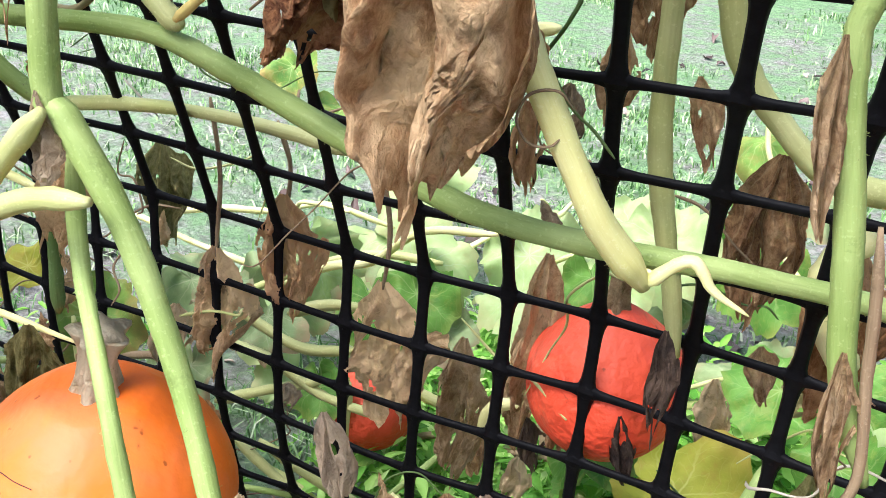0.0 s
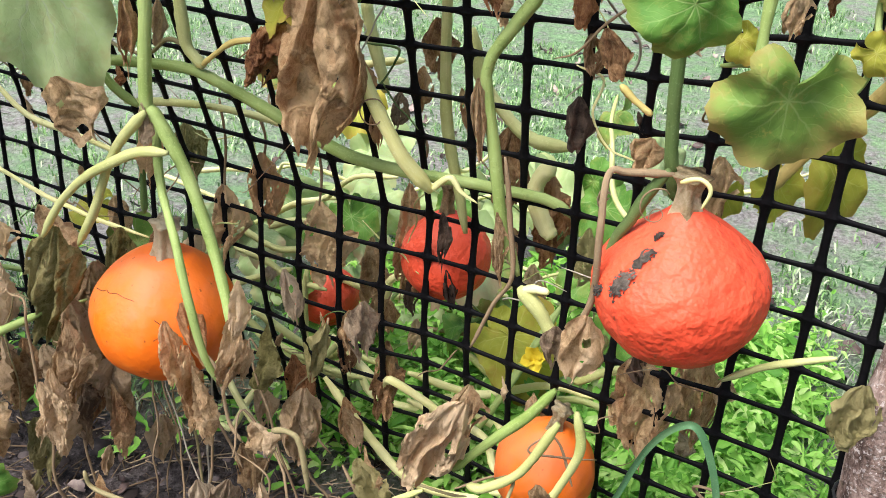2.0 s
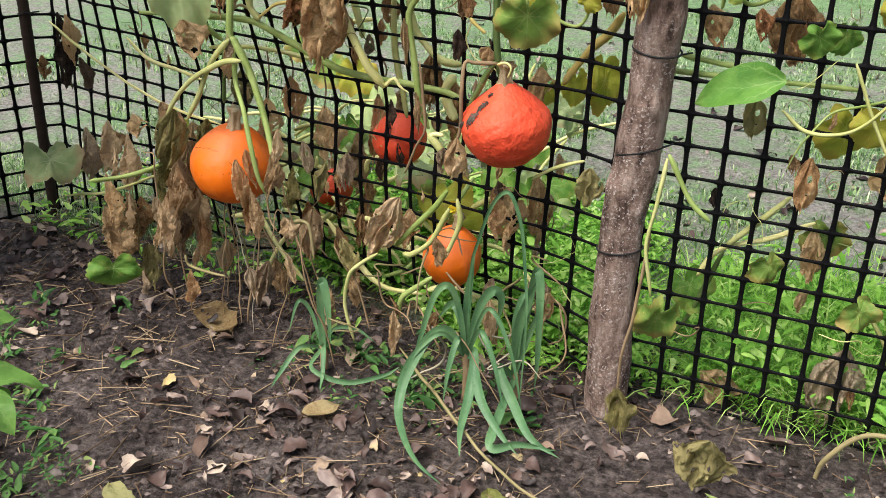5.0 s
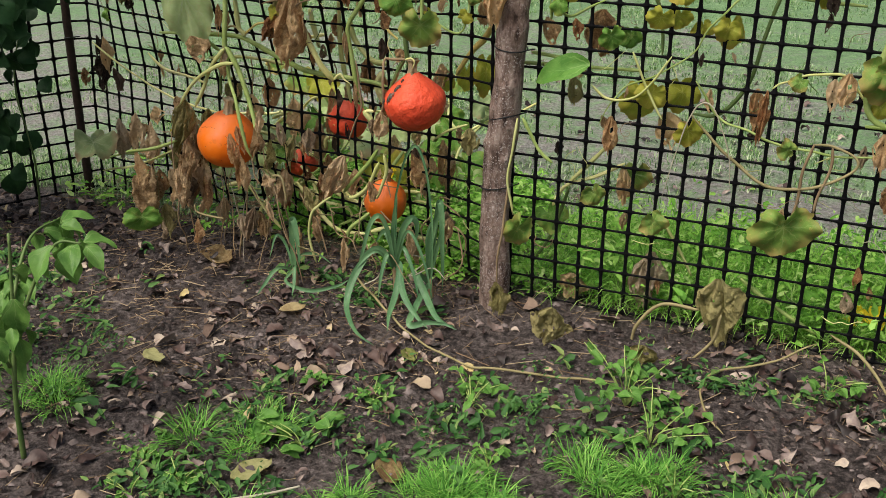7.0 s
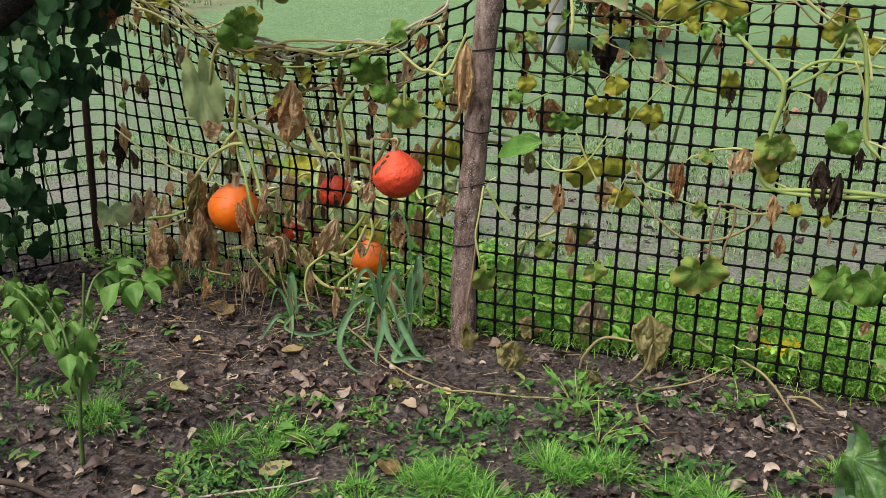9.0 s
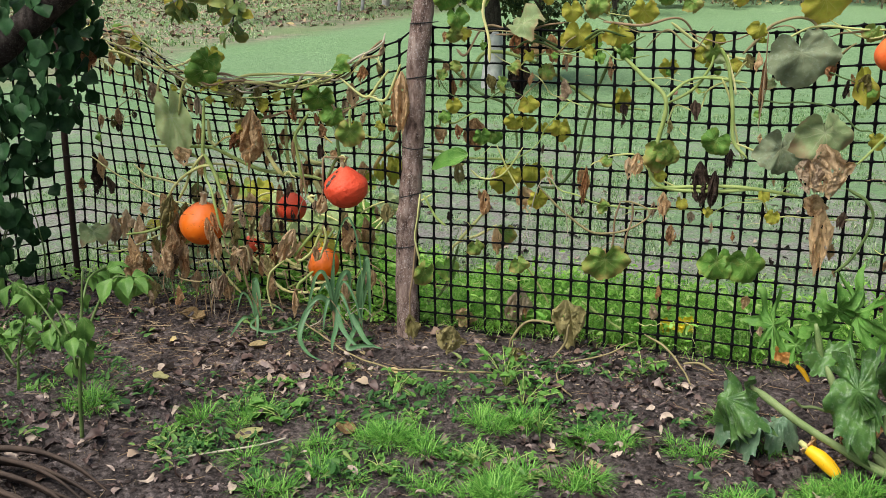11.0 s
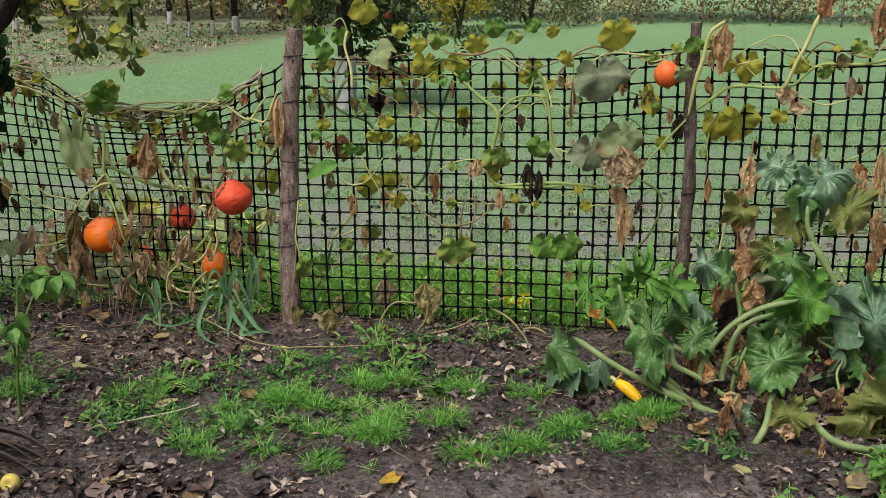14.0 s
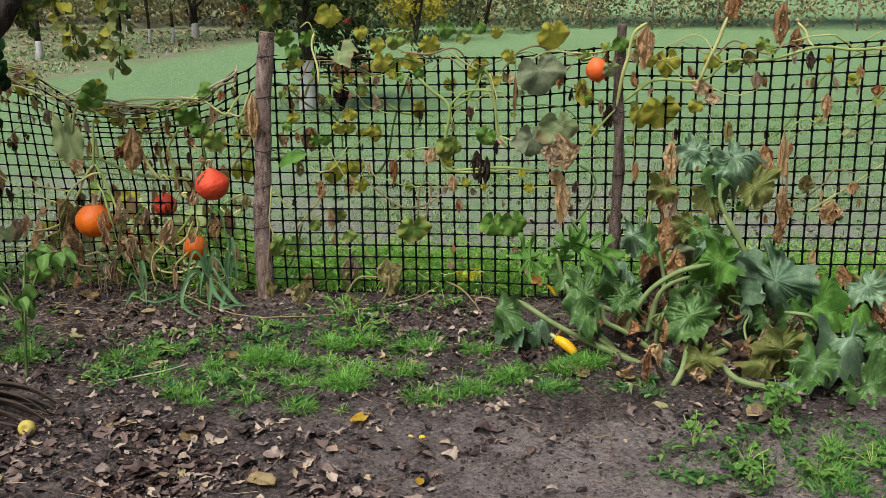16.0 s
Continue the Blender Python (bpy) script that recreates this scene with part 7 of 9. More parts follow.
def rim_tangle(plant, lo, hi, seed, count, kinds):
    """Dying vines bundled along the top edge of the net, with leaves and shrivelled bits in them."""
    r = random.Random(seed)
    for i in range(count):
        u = r.uniform(lo, hi - 0.2)
        pts = []
        for k in range(r.randrange(3, 7)):
            pts.append(net_point(min(u, hi), ROWS_UP - 1.2 + r.uniform(-1.3, 0.9)) + Vector((0, r.uniform(-0.05, 0.03), r.uniform(-0.01, 0.02))))
            u += r.uniform(0.04, 0.15)
        w = r.uniform(0.0015, 0.0048)
        stem(plant, r.choice(kinds), w, w * 0.8, pts, wobble=0.008)
    for i in range(count * 2):
        p = net_point(r.uniform(lo, hi), ROWS_UP - 1.2 + r.uniform(-2.5, 0.7)) + Vector((0, r.uniform(-0.05, 0.03), 0))
        if r.random() < 0.5:
            h = r.uniform(0.03, 0.085)
            hang(plant, r.choice(("brown", "tan", "olive", "grey", "rust")), p, p + Vector((r.uniform(-0.02, 0.02), 0, -h)), h * r.uniform(0.4, 0.8), r.uniform(-60, 60))
        else:
            leaf(plant, r.choice(("yellow", "faded", "turning", "green", "yellow")), p, r.uniform(0.014, 0.034), Vector((r.uniform(-1, 1), r.uniform(-0.5, 0.2), r.uniform(-1, 0.3))), Vector((r.uniform(-0.8, 0.8), -0.8, r.uniform(-0.2, 0.8))))


rim_tangle(vine_left, -1.4, -0.1, 31, 30, ("straw", "pale", "white", "yellow", "tan"))
rim_tangle(vine_right, 0.05, 1.5, 32, 15, ("yellow", "tan", "straw", "dark"))
rim_tangle(vine_right, 1.5, 2.8, 33, 9, ("yellow", "tan", "straw"))


def wandering_vine(plant, lo, hi, jlo, jhi, count, seed, kinds, leaves):
    """Long thin vines that wander over the net, a small leaf or a dead one at each node."""
    r = random.Random(seed)
    for i in range(count):
        u, j = r.uniform(lo, hi), r.uniform(jlo, jhi)
        du, dj = r.choice((-1, 1)) * r.uniform(0.04, 0.09), r.uniform(-1.0, 1.2)
        pts = []
        for k in range(r.randrange(5, 9)):
            p = net_point(min(max(u, lo), hi), min(max(j, jlo), jhi)) + Vector((0, r.uniform(-0.045, -0.005), 0))
            pts.append(p)
            u, j = u + du + r.uniform(-0.03, 0.03), j + dj + r.uniform(-0.9, 0.7)
            dj += r.uniform(-0.5, 0.4)
            if k and r.random() < 0.42:
                q = p + Vector((r.uniform(-0.02, 0.02), -0.01, r.uniform(-0.02, 0.03)))
                if r.random() < 0.35:
                    h = r.uniform(0.03, 0.07)
                    hang(plant, r.choice(("brown", "rust", "tan", "olive", "black")), q, q + Vector((r.uniform(-0.01, 0.01), 0, -h)), h * r.uniform(0.35, 0.7), r.uniform(-60, 60))
                else:
                    leaf(plant, r.choice(leaves), q, r.uniform(0.014, 0.032), Vector((r.uniform(-0.8, 0.8), -0.2, r.uniform(-1, 0.1))), Vector((r.uniform(-0.7, 0.7), -0.9, r.uniform(-0.1, 0.8))))
        w = r.uniform(0.0016, 0.0036)
        stem(plant, r.choice(kinds), w, w * 0.7, pts, wobble=0.007)


wandering_vine(vine_right, 0.1, 1.42, 9, 19, 17, 71, ("green", "yellow", "dark", "straw"), ("yellow", "yellow", "turning", "green"))
wandering_vine(vine_right, 1.55, 2.8, 7, 19, 9, 72, ("green", "yellow", "straw", "tan"), ("turning", "faded", "green"))
wandering_vine(vine_left, -1.3, -0.1, 11, 18.5, 9, 73, ("green", "yellow", "straw", "tan"), ("turning", "faded", "green", "yellow"))

# ---- pumpkins in their places ----
red, red_body = pumpkin("red_pumpkin", (-0.202, -0.012, 0.574), 0.147, 0.139, M_RED, "warty red-orange pumpkin hanging on the net, with grey scabs", squat=0.52, ribs=0.004, warts=0.02, tip_len=0.34, tilt=(3, -3), stalk=0.03, top=0.17, thick=0.2)
orange, orange_body = pumpkin("orange_pumpkin", (-0.734, -0.004, 0.41), 0.158, 0.144, M_ORANGE, "smooth bright orange pumpkin hanging among withered leaves", squat=0.5, ribs=0.006, tip_len=0.1, tilt=(0, 6), stalk=0.04, top=0.36, thick=0.2)
pumpkin("small_orange_pumpkin", (-0.318, 0.072, 0.262), 0.108, 0.118, M_ORANGE, "small orange pumpkin low on the net above a leek", squat=0.5, ribs=0.015, tip_len=0.05, tilt=(5, 8), stalk=0.03, top=0.24)
pumpkin("red_pumpkin", (-0.497, 0.2, 0.42), 0.106, 0.108, M_RED, "red pumpkin hanging behind the net", squat=0.5, ribs=0.008, tip_len=0.1, stalk=0.035)
pumpkin("small_red_pumpkin", (-0.775, 0.4, 0.185), 0.1, 0.092, M_RED, "small red pumpkin half hidden behind the net", squat=0.5, tip_len=0.1, stalk=0.02)
pumpkin("small_orange_pumpkin", (1.395, -0.06, 1.02), 0.086, 0.092, M_REDDISH, "small orange pumpkin high up beside the stake", squat=0.5, tip_len=0.0, tilt=(0, -10), stalk=0.015)


def rind_point(p, c, d):
    """The place on a pumpkin's rind that a line from its heart c along d meets, and the way out of the rind there."""
    inv = p.matrix_basis.inverted()
    a, b = inv @ Vector(c), inv.to_3x3() @ Vector(d).normalized()
    best = max(p.data.vertices, key=lambda v: (v.co - a).normalized().dot(b.normalized()))
    return p.matrix_basis @ best.co, (p.matrix_basis.to_3x3() @ best.normal).normalized()


def scab(c, d, size, lean, seed):
    """A crust of dried leaf stuck to the rind, broken into ragged crumbs."""
    at, z = rind_point(red_body, c, d)
    V, F = [], []
    n = 16
    for i in range(n + 1):
        for k in range(n + 1):
            u, v = -1 + 2 * i / n, -1 + 2 * k / n
            V.append(Vector((u * size[0] * (1 + 0.3 * noise.noise(Vector((v * 3, seed, 0)))), v * size[1] + 0.35 * size[1] * noise.noise(Vector((u * 2.5, seed, 4))), 0.0028 + 0.004 * noise.noise(Vector((u * 4, v * 4, seed))) - 0.006 * u * u - 0.002 * v * v)))
    for i in range(n):
        for k in range(n):
            q = Vector((i - n / 2 + 0.5, k - n / 2 + 0.5, 0)) / (n / 2)
            if q.length < 0.85 + 0.7 * noise.noise(Vector((i * 0.6, k * 0.6, seed))):
                a = i * (n + 1) + k
                F.append((a, a + 1, a + n + 2, a + n + 1))
    x = Vector(lean)
    x = (x - z * x.dot(z)).normalized()
    y = z.cross(x)
    part("scab", mesh("scab", V, F, M_SCAB), red_body, Matrix.Translation(at) @ Matrix((x, y, z)).transposed().to_4x4(), "crusty grey scab")


def rind_line(body, c, ways, w, label):
    """A thin dry tendril or crack that clings to a rind, through the ways out from its heart c."""
    pts = []
    for d in smooth_line(ways, 6):
        at, out = rind_point(body, c, d)
        pts.append(at + out * w * 0.6)
    V, F = tube(smooth_line(pts[::3] + [pts[-1]], 4), lambda t: w * (1 - 0.5 * t), 5)
    part("tendril", mesh("tendril", V, F, STEM["black"], [(0.5, 0.5)] * len(V)), body, None, label)


CORE = (-0.74, -0.004, 0.34)
for ways in ([(-0.7, -0.6, 0.5), (-0.45, -0.75, 0.62), (-0.2, -0.8, 0.66), (0.1, -0.8, 0.64)],
             [(0.5, -0.8, 0.4), (0.55, -0.8, 0.25), (0.5, -0.85, 0.1)]):
    rind_line(orange_body, CORE, ways, 0.00045, "thin black dry tendril")

HEART = (-0.202, -0.012, 0.5)
scab(HEART, (-0.42, -0.7, 0.28), (0.017, 0.009), (0.35, 0, 1), 3.0)
scab(HEART, (-0.32, -0.62, 0.62), (0.015, 0.006), (0.35, 0, 1), 8.0)
scab(HEART, (-0.75, -0.62, 0.1), (0.008, 0.005), (0.6, 0, 1), 5.0)
scab(HEART, (-0.2, -0.4, 0.85), (0.007, 0.003), (0.3, 0, 1), 11.0)

# ---- leeks under the red pumpkin ----


def strap_leaf(points, width, fold=0.35):
    """A long keeled leaf that tapers to its tip."""
    line = smooth_line(points, 9)
    n = len(line)
    V, F = [], []
    for i, c in enumerate(line):
        t = i / (n - 1)
        d = (line[min(i + 1, n - 1)] - line[max(i - 1, 0)]).normalized()
        side = d.cross(Vector((0.25, -1, 0.3))).normalized()
        up = side.cross(d)
        w = width * (0.7 + 0.75 * t if t < 0.4 else (1 - ((t - 0.4) / 0.6) ** 2.2) + 0.03)
        V += [c + side * w + up * fold * w, c + side * w * 0.5 + up * fold * 0.4 * w, c, c - side * w * 0.5 + up * fold * 0.4 * w, c - side * w + up * fold * w]
    for i in range(n - 1):
        for k in range(4):
            a = i * 5 + k
            F.append((a, a + 1, a + 6, a + 5))
    return V, F


def leek(base, top, label):
    p = thing("leek", base, label, "leek", "leeks by the post")
    a, b = Vector(base), Vector(top)
    V, F = tube(smooth_line([a + Vector((0, 0, -0.01)), a.lerp(b, 0.5) + Vector((0.002, 0, 0)), b], 5), lambda t: 0.0085 - 0.002 * t, 12, 0.03, 0.1)
    part("shaft", mesh("shaft", V, F, STEM["tan"]), p, None, "pale tan-green leek shaft")
    return p


def leek_leaf(p, width, *points):
    V, F = strap_leaf([Vector(q) for q in points], width)
    part("leaf", mesh("leek_leaf", V, F, M_LEEK), p)


p = leek((-0.237, -0.050, 0.0), (-0.240, -0.050, 0.095), "blue-green leek with arching strap leaves on the soil by the post")
leek_leaf(p, 0.0085, (-0.240, -0.050, 0.085), (-0.268, -0.060, 0.132), (-0.292, -0.085, 0.128), (-0.314, -0.130, 0.072), (-0.310, -0.170, 0.032), (-0.276, -0.222, 0.018), (-0.225, -0.275, 0.013), (-0.165, -0.310, 0.012))
leek_leaf(p, 0.0062, (-0.240, -0.050, 0.085), (-0.250, -0.060, 0.180), (-0.266, -0.070, 0.225), (-0.288, -0.080, 0.205), (-0.309, -0.090, 0.122), (-0.321, -0.100, 0.066))
leek_leaf(p, 0.0032, (-0.240, -0.050, 0.085), (-0.235, -0.050, 0.248), (-0.217, -0.060, 0.320), (-0.196, -0.070, 0.380), (-0.173, -0.080, 0.415), (-0.156, -0.080, 0.414), (-0.138, -0.080, 0.366), (-0.128, -0.080, 0.294), (-0.118, -0.090, 0.216), (-0.120, -0.094, 0.068), (-0.134, -0.090, 0.012))
leek_leaf(p, 0.0082, (-0.238, -0.050, 0.085), (-0.216, -0.052, 0.185), (-0.192, -0.050, 0.224), (-0.180, -0.042, 0.205), (-0.192, -0.030, 0.140))
leek_leaf(p, 0.0070, (-0.240, -0.050, 0.085), (-0.240, -0.048, 0.190), (-0.231, -0.045, 0.280))
leek_leaf(p, 0.0085, (-0.238, -0.052, 0.085), (-0.220, -0.062, 0.104), (-0.204, -0.090, 0.076), (-0.172, -0.130, 0.050), (-0.125, -0.165, 0.026), (-0.085, -0.190, 0.014))
leek_leaf(p, 0.0080, (-0.238, -0.052, 0.085), (-0.216, -0.070, 0.092), (-0.202, -0.120, 0.052), (-0.190, -0.180, 0.026), (-0.168, -0.235, 0.013))
leek_leaf(p, 0.0075, (-0.240, -0.050, 0.085), (-0.252, -0.040, 0.140), (-0.276, -0.030, 0.168), (-0.305, -0.025, 0.130))
straps = random.Random(41)
for i in range(4):
    a = straps.uniform(-2.9, 0.4)
    reach, rise = straps.uniform(0.07, 0.16), straps.uniform(0.03, 0.12)
    ox, oy = math.cos(a) * reach, math.sin(a) * reach * 0.9
    leek_leaf(p, straps.uniform(0.0028, 0.0055), (-0.238, -0.052, 0.08), (-0.238 + ox * 0.35, -0.052 + oy * 0.35, 0.09 + rise), (-0.238 + ox * 0.75, -0.052 + oy * 0.75, 0.07 + rise * 0.6), (-0.238 + ox, -0.052 + oy, straps.uniform(0.012, 0.05)))
p = leek((-0.150, -0.030, 0.0), (-0.154, -0.030, 0.062), "smaller blue-green leek against the post")
leek_leaf(p, 0.0085, (-0.154, -0.030, 0.055), (-0.148, -0.040, 0.153), (-0.129, -0.050, 0.220), (-0.113, -0.060, 0.264))
leek_leaf(p, 0.0085, (-0.154, -0.030, 0.055), (-0.155, -0.030, 0.149), (-0.152, -0.020, 0.196), (-0.149, -0.010, 0.214))
leek_leaf(p, 0.0070, (-0.152, -0.030, 0.055), (-0.134, -0.040, 0.190), (-0.118, -0.050, 0.275), (-0.108, -0.058, 0.262), (-0.103, -0.066, 0.200), (-0.104, -0.060, 0.110), (-0.110, -0.050, 0.050))
leek_leaf(p, 0.0048, (-0.154, -0.030, 0.055), (-0.119, -0.050, 0.173), (-0.097, -0.060, 0.236))
leek_leaf(p, 0.0088, (-0.154, -0.034, 0.055), (-0.172, -0.060, 0.082), (-0.130, -0.100, 0.050), (-0.078, -0.150, 0.025), (-0.020, -0.170, 0.015))
leek_leaf(p, 0.0080, (-0.152, -0.034, 0.050), (-0.145, -0.110, 0.040), (-0.132, -0.190, 0.016), (-0.090, -0.170, 0.020), (-0.030, -0.152, 0.014))
p = leek((-0.520, -0.070, 0.0), (-0.522, -0.070, 0.038), "thin young leek half fallen over the soil")
leek_leaf(p, 0.0045, (-0.522, -0.070, 0.034), (-0.545, -0.110, 0.050), (-0.556, -0.160, 0.022), (-0.552, -0.200, 0.012))
leek_leaf(p, 0.0045, (-0.522, -0.070, 0.034), (-0.500, -0.100, 0.058), (-0.480, -0.140, 0.026), (-0.472, -0.165, 0.012))
leek_leaf(p, 0.0038, (-0.522, -0.070, 0.034), (-0.500, -0.060, 0.075), (-0.455, -0.055, 0.082), (-0.420, -0.050, 0.060))
leek_leaf(p, 0.0050, (-0.522, -0.072, 0.034), (-0.505, -0.135, 0.030), (-0.440, -0.130, 0.016), (-0.385, -0.090, 0.022), (-0.362, -0.066, 0.034))
leek_leaf(p, 0.0085, (-0.520, -0.070, 0.034), (-0.524, -0.066, 0.130), (-0.515, -0.070, 0.175), (-0.500, -0.080, 0.130), (-0.492, -0.090, 0.060))
leek_leaf(p, 0.0040, (-0.522, -0.070, 0.034), (-0.550, -0.060, 0.100), (-0.570, -0.070, 0.120), (-0.582, -0.090, 0.060))

# ---- courgette fruit and flowers ----


def courgette(a, b, r, label):
    a, b = Vector(a), Vector(b)
    mid = (a + b) / 2 + Vector((0, 0, 0.006))
    p = thing("courgette", b, label, "courgette")
    V, F = tube(smooth_line([a, mid, b], 12), lambda t: r * (0.55 + 0.45 * math.sin(math.pi * min(1, t * 0.8 + 0.12))) * (1 if t < 0.9 else math.sqrt(max(0.02, 1 - ((t - 0.9) / 0.1) ** 2))), 20, 0.02, 0.03)
    part("fruit", mesh("fruit", V, F, M_COURGETTE), p)
    d = (a - b).normalized()
    V, F = tube([a, a + d * 0.012, a + d * 0.028], lambda t: r * (0.42 - 0.1 * t), 10, 0.15)
    part("stalk", mesh("stalk", V, F, STEM["yellow"]), p, None, "green-yellow stalk")
    return p


courgette((1.262, -0.585, 0.055), (1.335, -0.63, 0.012), 0.019, "bright yellow courgette resting on the soil")
courgette((1.225, -0.4, 0.2), (1.258, -0.42, 0.165), 0.0065, "small yellow courgette with a withered flower")


def flower(at, size, mat, label, up=(0, -0.6, 0.8)):
    p = thing("flower", at, label, "flower")
    for k in range(5):
        a = 2 * math.pi * k / 5
        m = facing(at, Vector((math.cos(a), 0.4 * math.sin(a), math.sin(a))) + Vector(up) * 0.4, up, size)
        V, F, UV = oval_blade(k + 40, 1.0, 0.45, 0.5, -0.4, 0.15, 8, 4)
        part("petal", mesh("petal", V, F, mat, UV), p, m)
    return p


flower((1.188, -0.37, 0.215), 0.032, M_PETAL, "pale orange wilting courgette flower", (0.1, -0.5, 0.5))
for at in ((0.875, 0.22, 0.05), (0.83, 0.24, 0.035), (0.91, 0.25, 0.045)):
    flower(at, 0.034, M_PETAL_Y, "yellow pumpkin flower behind the net")
flower((-0.4, 0.26, 0.21), 0.02, M_PETAL_Y, "small yellow flower behind the net")

# ---- windfall apples ----
M_PINK = plain_material("dull_pink_skin", (0.36, 0.16, 0.12), (0.5, 0.28, 0.2), 40, rough=0.5)


def apple(at, r, mat, label):
    V, F = [], []
    for i in range(21):
        s = math.pi * i / 20
        for k in range(28):
            a = 2 * math.pi * k / 28
            rr = r * (math.sin(s) * (1 + 0.12 * math.cos(s)) + 0.001)
            V.append((rr * math.cos(a), rr * math.sin(a), r * (0.92 * math.cos(s) - 0.3 * math.exp(-(s / 0.35) ** 2) + 0.15 * math.exp(-((math.pi - s) / 0.3) ** 2))))
    for i in range(20):
        for k in range(28):
            k2 = (k + 1) % 28
            F.append((i * 28 + k, (i + 1) * 28 + k, (i + 1) * 28 + k2, i * 28 + k2))
    return whole("apple", mesh("apple", V, F, mat), Matrix.Translation(at) @ pose(0, 0, 0, 70, 20, 0), label, "apple", "windfall apples")


apple((-0.358, -1.385, 0.012), 0.027, M_APPLE_Y, "yellow windfall apple on the bare soil")
apple((0.832, -1.32, -0.008), 0.012, M_APPLE_Y, "tiny pale fruit lying on the soil")
apple((0.868, -1.32, -0.008), 0.012, M_COURGETTE, "tiny orange fruit lying on the soil")
for at in ((0.32, 6.2, 0.015), (0.76, 4.1, 0.015)):
    apple(at, 0.028, M_PINK, "dull pinkish windfall apple in the thin lawn")

# ---- pepper plant ----


def bush(name, base, stems, leaf_kind, count, length, label, category, seed, droop):
    rnd = random.Random(seed)
    p = thing(name, base, label, category)
    tips = []
    for pts, r in stems:
        q = [Vector(base) + Vector(v) for v in pts]
        V, F = tube(smooth_line(q, 8), lambda t: r * (1 - 0.55 * t), 8, 0.03, 0.1)
        part("stem", mesh("bush_stem", V, F, STEM["dark"]), p)
        line = smooth_line(q, 8)
        tips += line[len(line) // 2:]
    for i in range(count):
        c = rnd.choice(tips)
        a = rnd.uniform(0, 2 * math.pi)
        out = Vector((math.cos(a), math.sin(a), 0))
        tip = out * 0.8 + Vector((0, 0, rnd.uniform(-1.3, 0.1) * droop))
        size = length * rnd.uniform(0.55, 1.1)
        base_at = c + out * rnd.uniform(0.005, 0.03)
        part("leaf", blade("oval", leaf_kind, i % 5), p, facing(base_at, tip, Vector((0, -0.3, 1)) + out * 0.7, (size * 0.64, size, size * 1.2)))
    return p


bush("pepper_plant", (-0.59, -0.95, 0.0), [
    ([(0, 0, -0.01), (0.01, 0.0, 0.14), (0.02, 0.02, 0.3), (0.035, 0.03, 0.46)], 0.006),
    ([(0.01, 0, 0.2), (-0.06, 0.05, 0.31), (-0.14, 0.08, 0.37), (-0.19, 0.09, 0.38)], 0.004),
    ([(0.02, 0.01, 0.25), (0.06, 0.05, 0.37), (0.09, 0.08, 0.43), (0.13, 0.1, 0.43)], 0.004),
    ([(0.0, 0, 0.24), (-0.1, 0.02, 0.36), (-0.22, 0.05, 0.41)], 0.004),
    ([(0.02, 0.01, 0.3), (-0.02, 0.12, 0.4), (-0.03, 0.22, 0.41)], 0.004),
    ([(0.01, 0, 0.2), (0.05, -0.06, 0.3), (0.07, -0.09, 0.34)], 0.003)],
     "pepper", 66, 0.07, "leafy green pepper plant standing in the soil", "pepper plant", 5, 2.6)
bush("pepper_plant", (-0.98, -0.72, 0.0), [
    ([(0, 0, -0.01), (0.0, 0.02, 0.1), (0.03, 0.04, 0.22)], 0.005),
    ([(0.0, 0, 0.08), (0.08, 0.05, 0.16), (0.14, 0.08, 0.2)], 0.004),
    ([(0.0, 0, 0.06), (-0.08, 0.02, 0.14), (-0.16, 0.04, 0.18)], 0.004)],
     "pepper", 46, 0.06, "low green pepper plant near the fence corner", "pepper plant", 8, 0.7)

# ---- leaning fruit tree with a bean vine grown over it ----
tree = thing("fruit_tree", (-1.95, -0.32, 0.0), "dark leaning fruit tree trunk with a drooping leafy branch", "tree")
line = smooth_line([(-1.95, -0.32, -0.05), (-1.82, -0.31, 0.35), (-1.55, -0.3, 0.74), (-1.06, -0.3, 1.08), (-0.86, -0.3, 1.24), (-0.7, -0.3, 1.6), (-0.62, -0.3, 1.9), (-0.6, -0.28, 2.5)], 12)
V, F = tube(line, lambda t: 0.062 - 0.034 * t, 18, 0.03, 0.2, 4.0)
part("trunk", mesh("trunk", V, F, M_BARK_DARK), tree)
rnd = random.Random(21)
BRANCHES = [
    [(-0.74, -0.3, 1.65), (-0.72, -0.24, 1.5), (-0.7, -0.22, 1.35), (-0.66, -0.2, 1.2), (-0.63, -0.2, 1.08)],
    [(-0.68, -0.29, 1.8), (-0.55, -0.25, 1.6), (-0.47, -0.22, 1.35), (-0.45, -0.2, 1.2), (-0.47, -0.2, 1.03)],
    [(-0.78, -0.3, 1.55), (-0.84, -0.26, 1.42), (-0.85, -0.22, 1.28), (-0.83, -0.2, 1.2)],
    [(-0.6, -0.28, 2.3), (-0.3, -0.1, 2.2), (-0.05, 0.0, 1.9), (0.05, 0.02, 1.45), (0.09, 0.0, 1.22)],
    [(-0.7, -0.3, 1.75), (-0.78, -0.2, 1.6), (-0.76, -0.15, 1.45), (-0.74, -0.12, 1.3)],
    [(-0.66, -0.29, 1.9), (-0.6, -0.2, 1.7), (-0.57, -0.15, 1.45), (-0.55, -0.1, 1.25), (-0.56, -0.1, 1.1)],
    [(-0.72, -0.3, 1.7), (-0.9, -0.2, 1.55), (-0.96, -0.15, 1.4), (-0.95, -0.12, 1.28)],
    [(-0.6, -0.28, 2.4), (-0.2, -0.3, 2.7), (0.4, -0.3, 2.6), (1.0, -0.2, 2.2)],
    [(-0.62, -0.28, 2.2), (-1.0, -0.4, 2.6), (-1.5, -0.5, 2.7)],
]
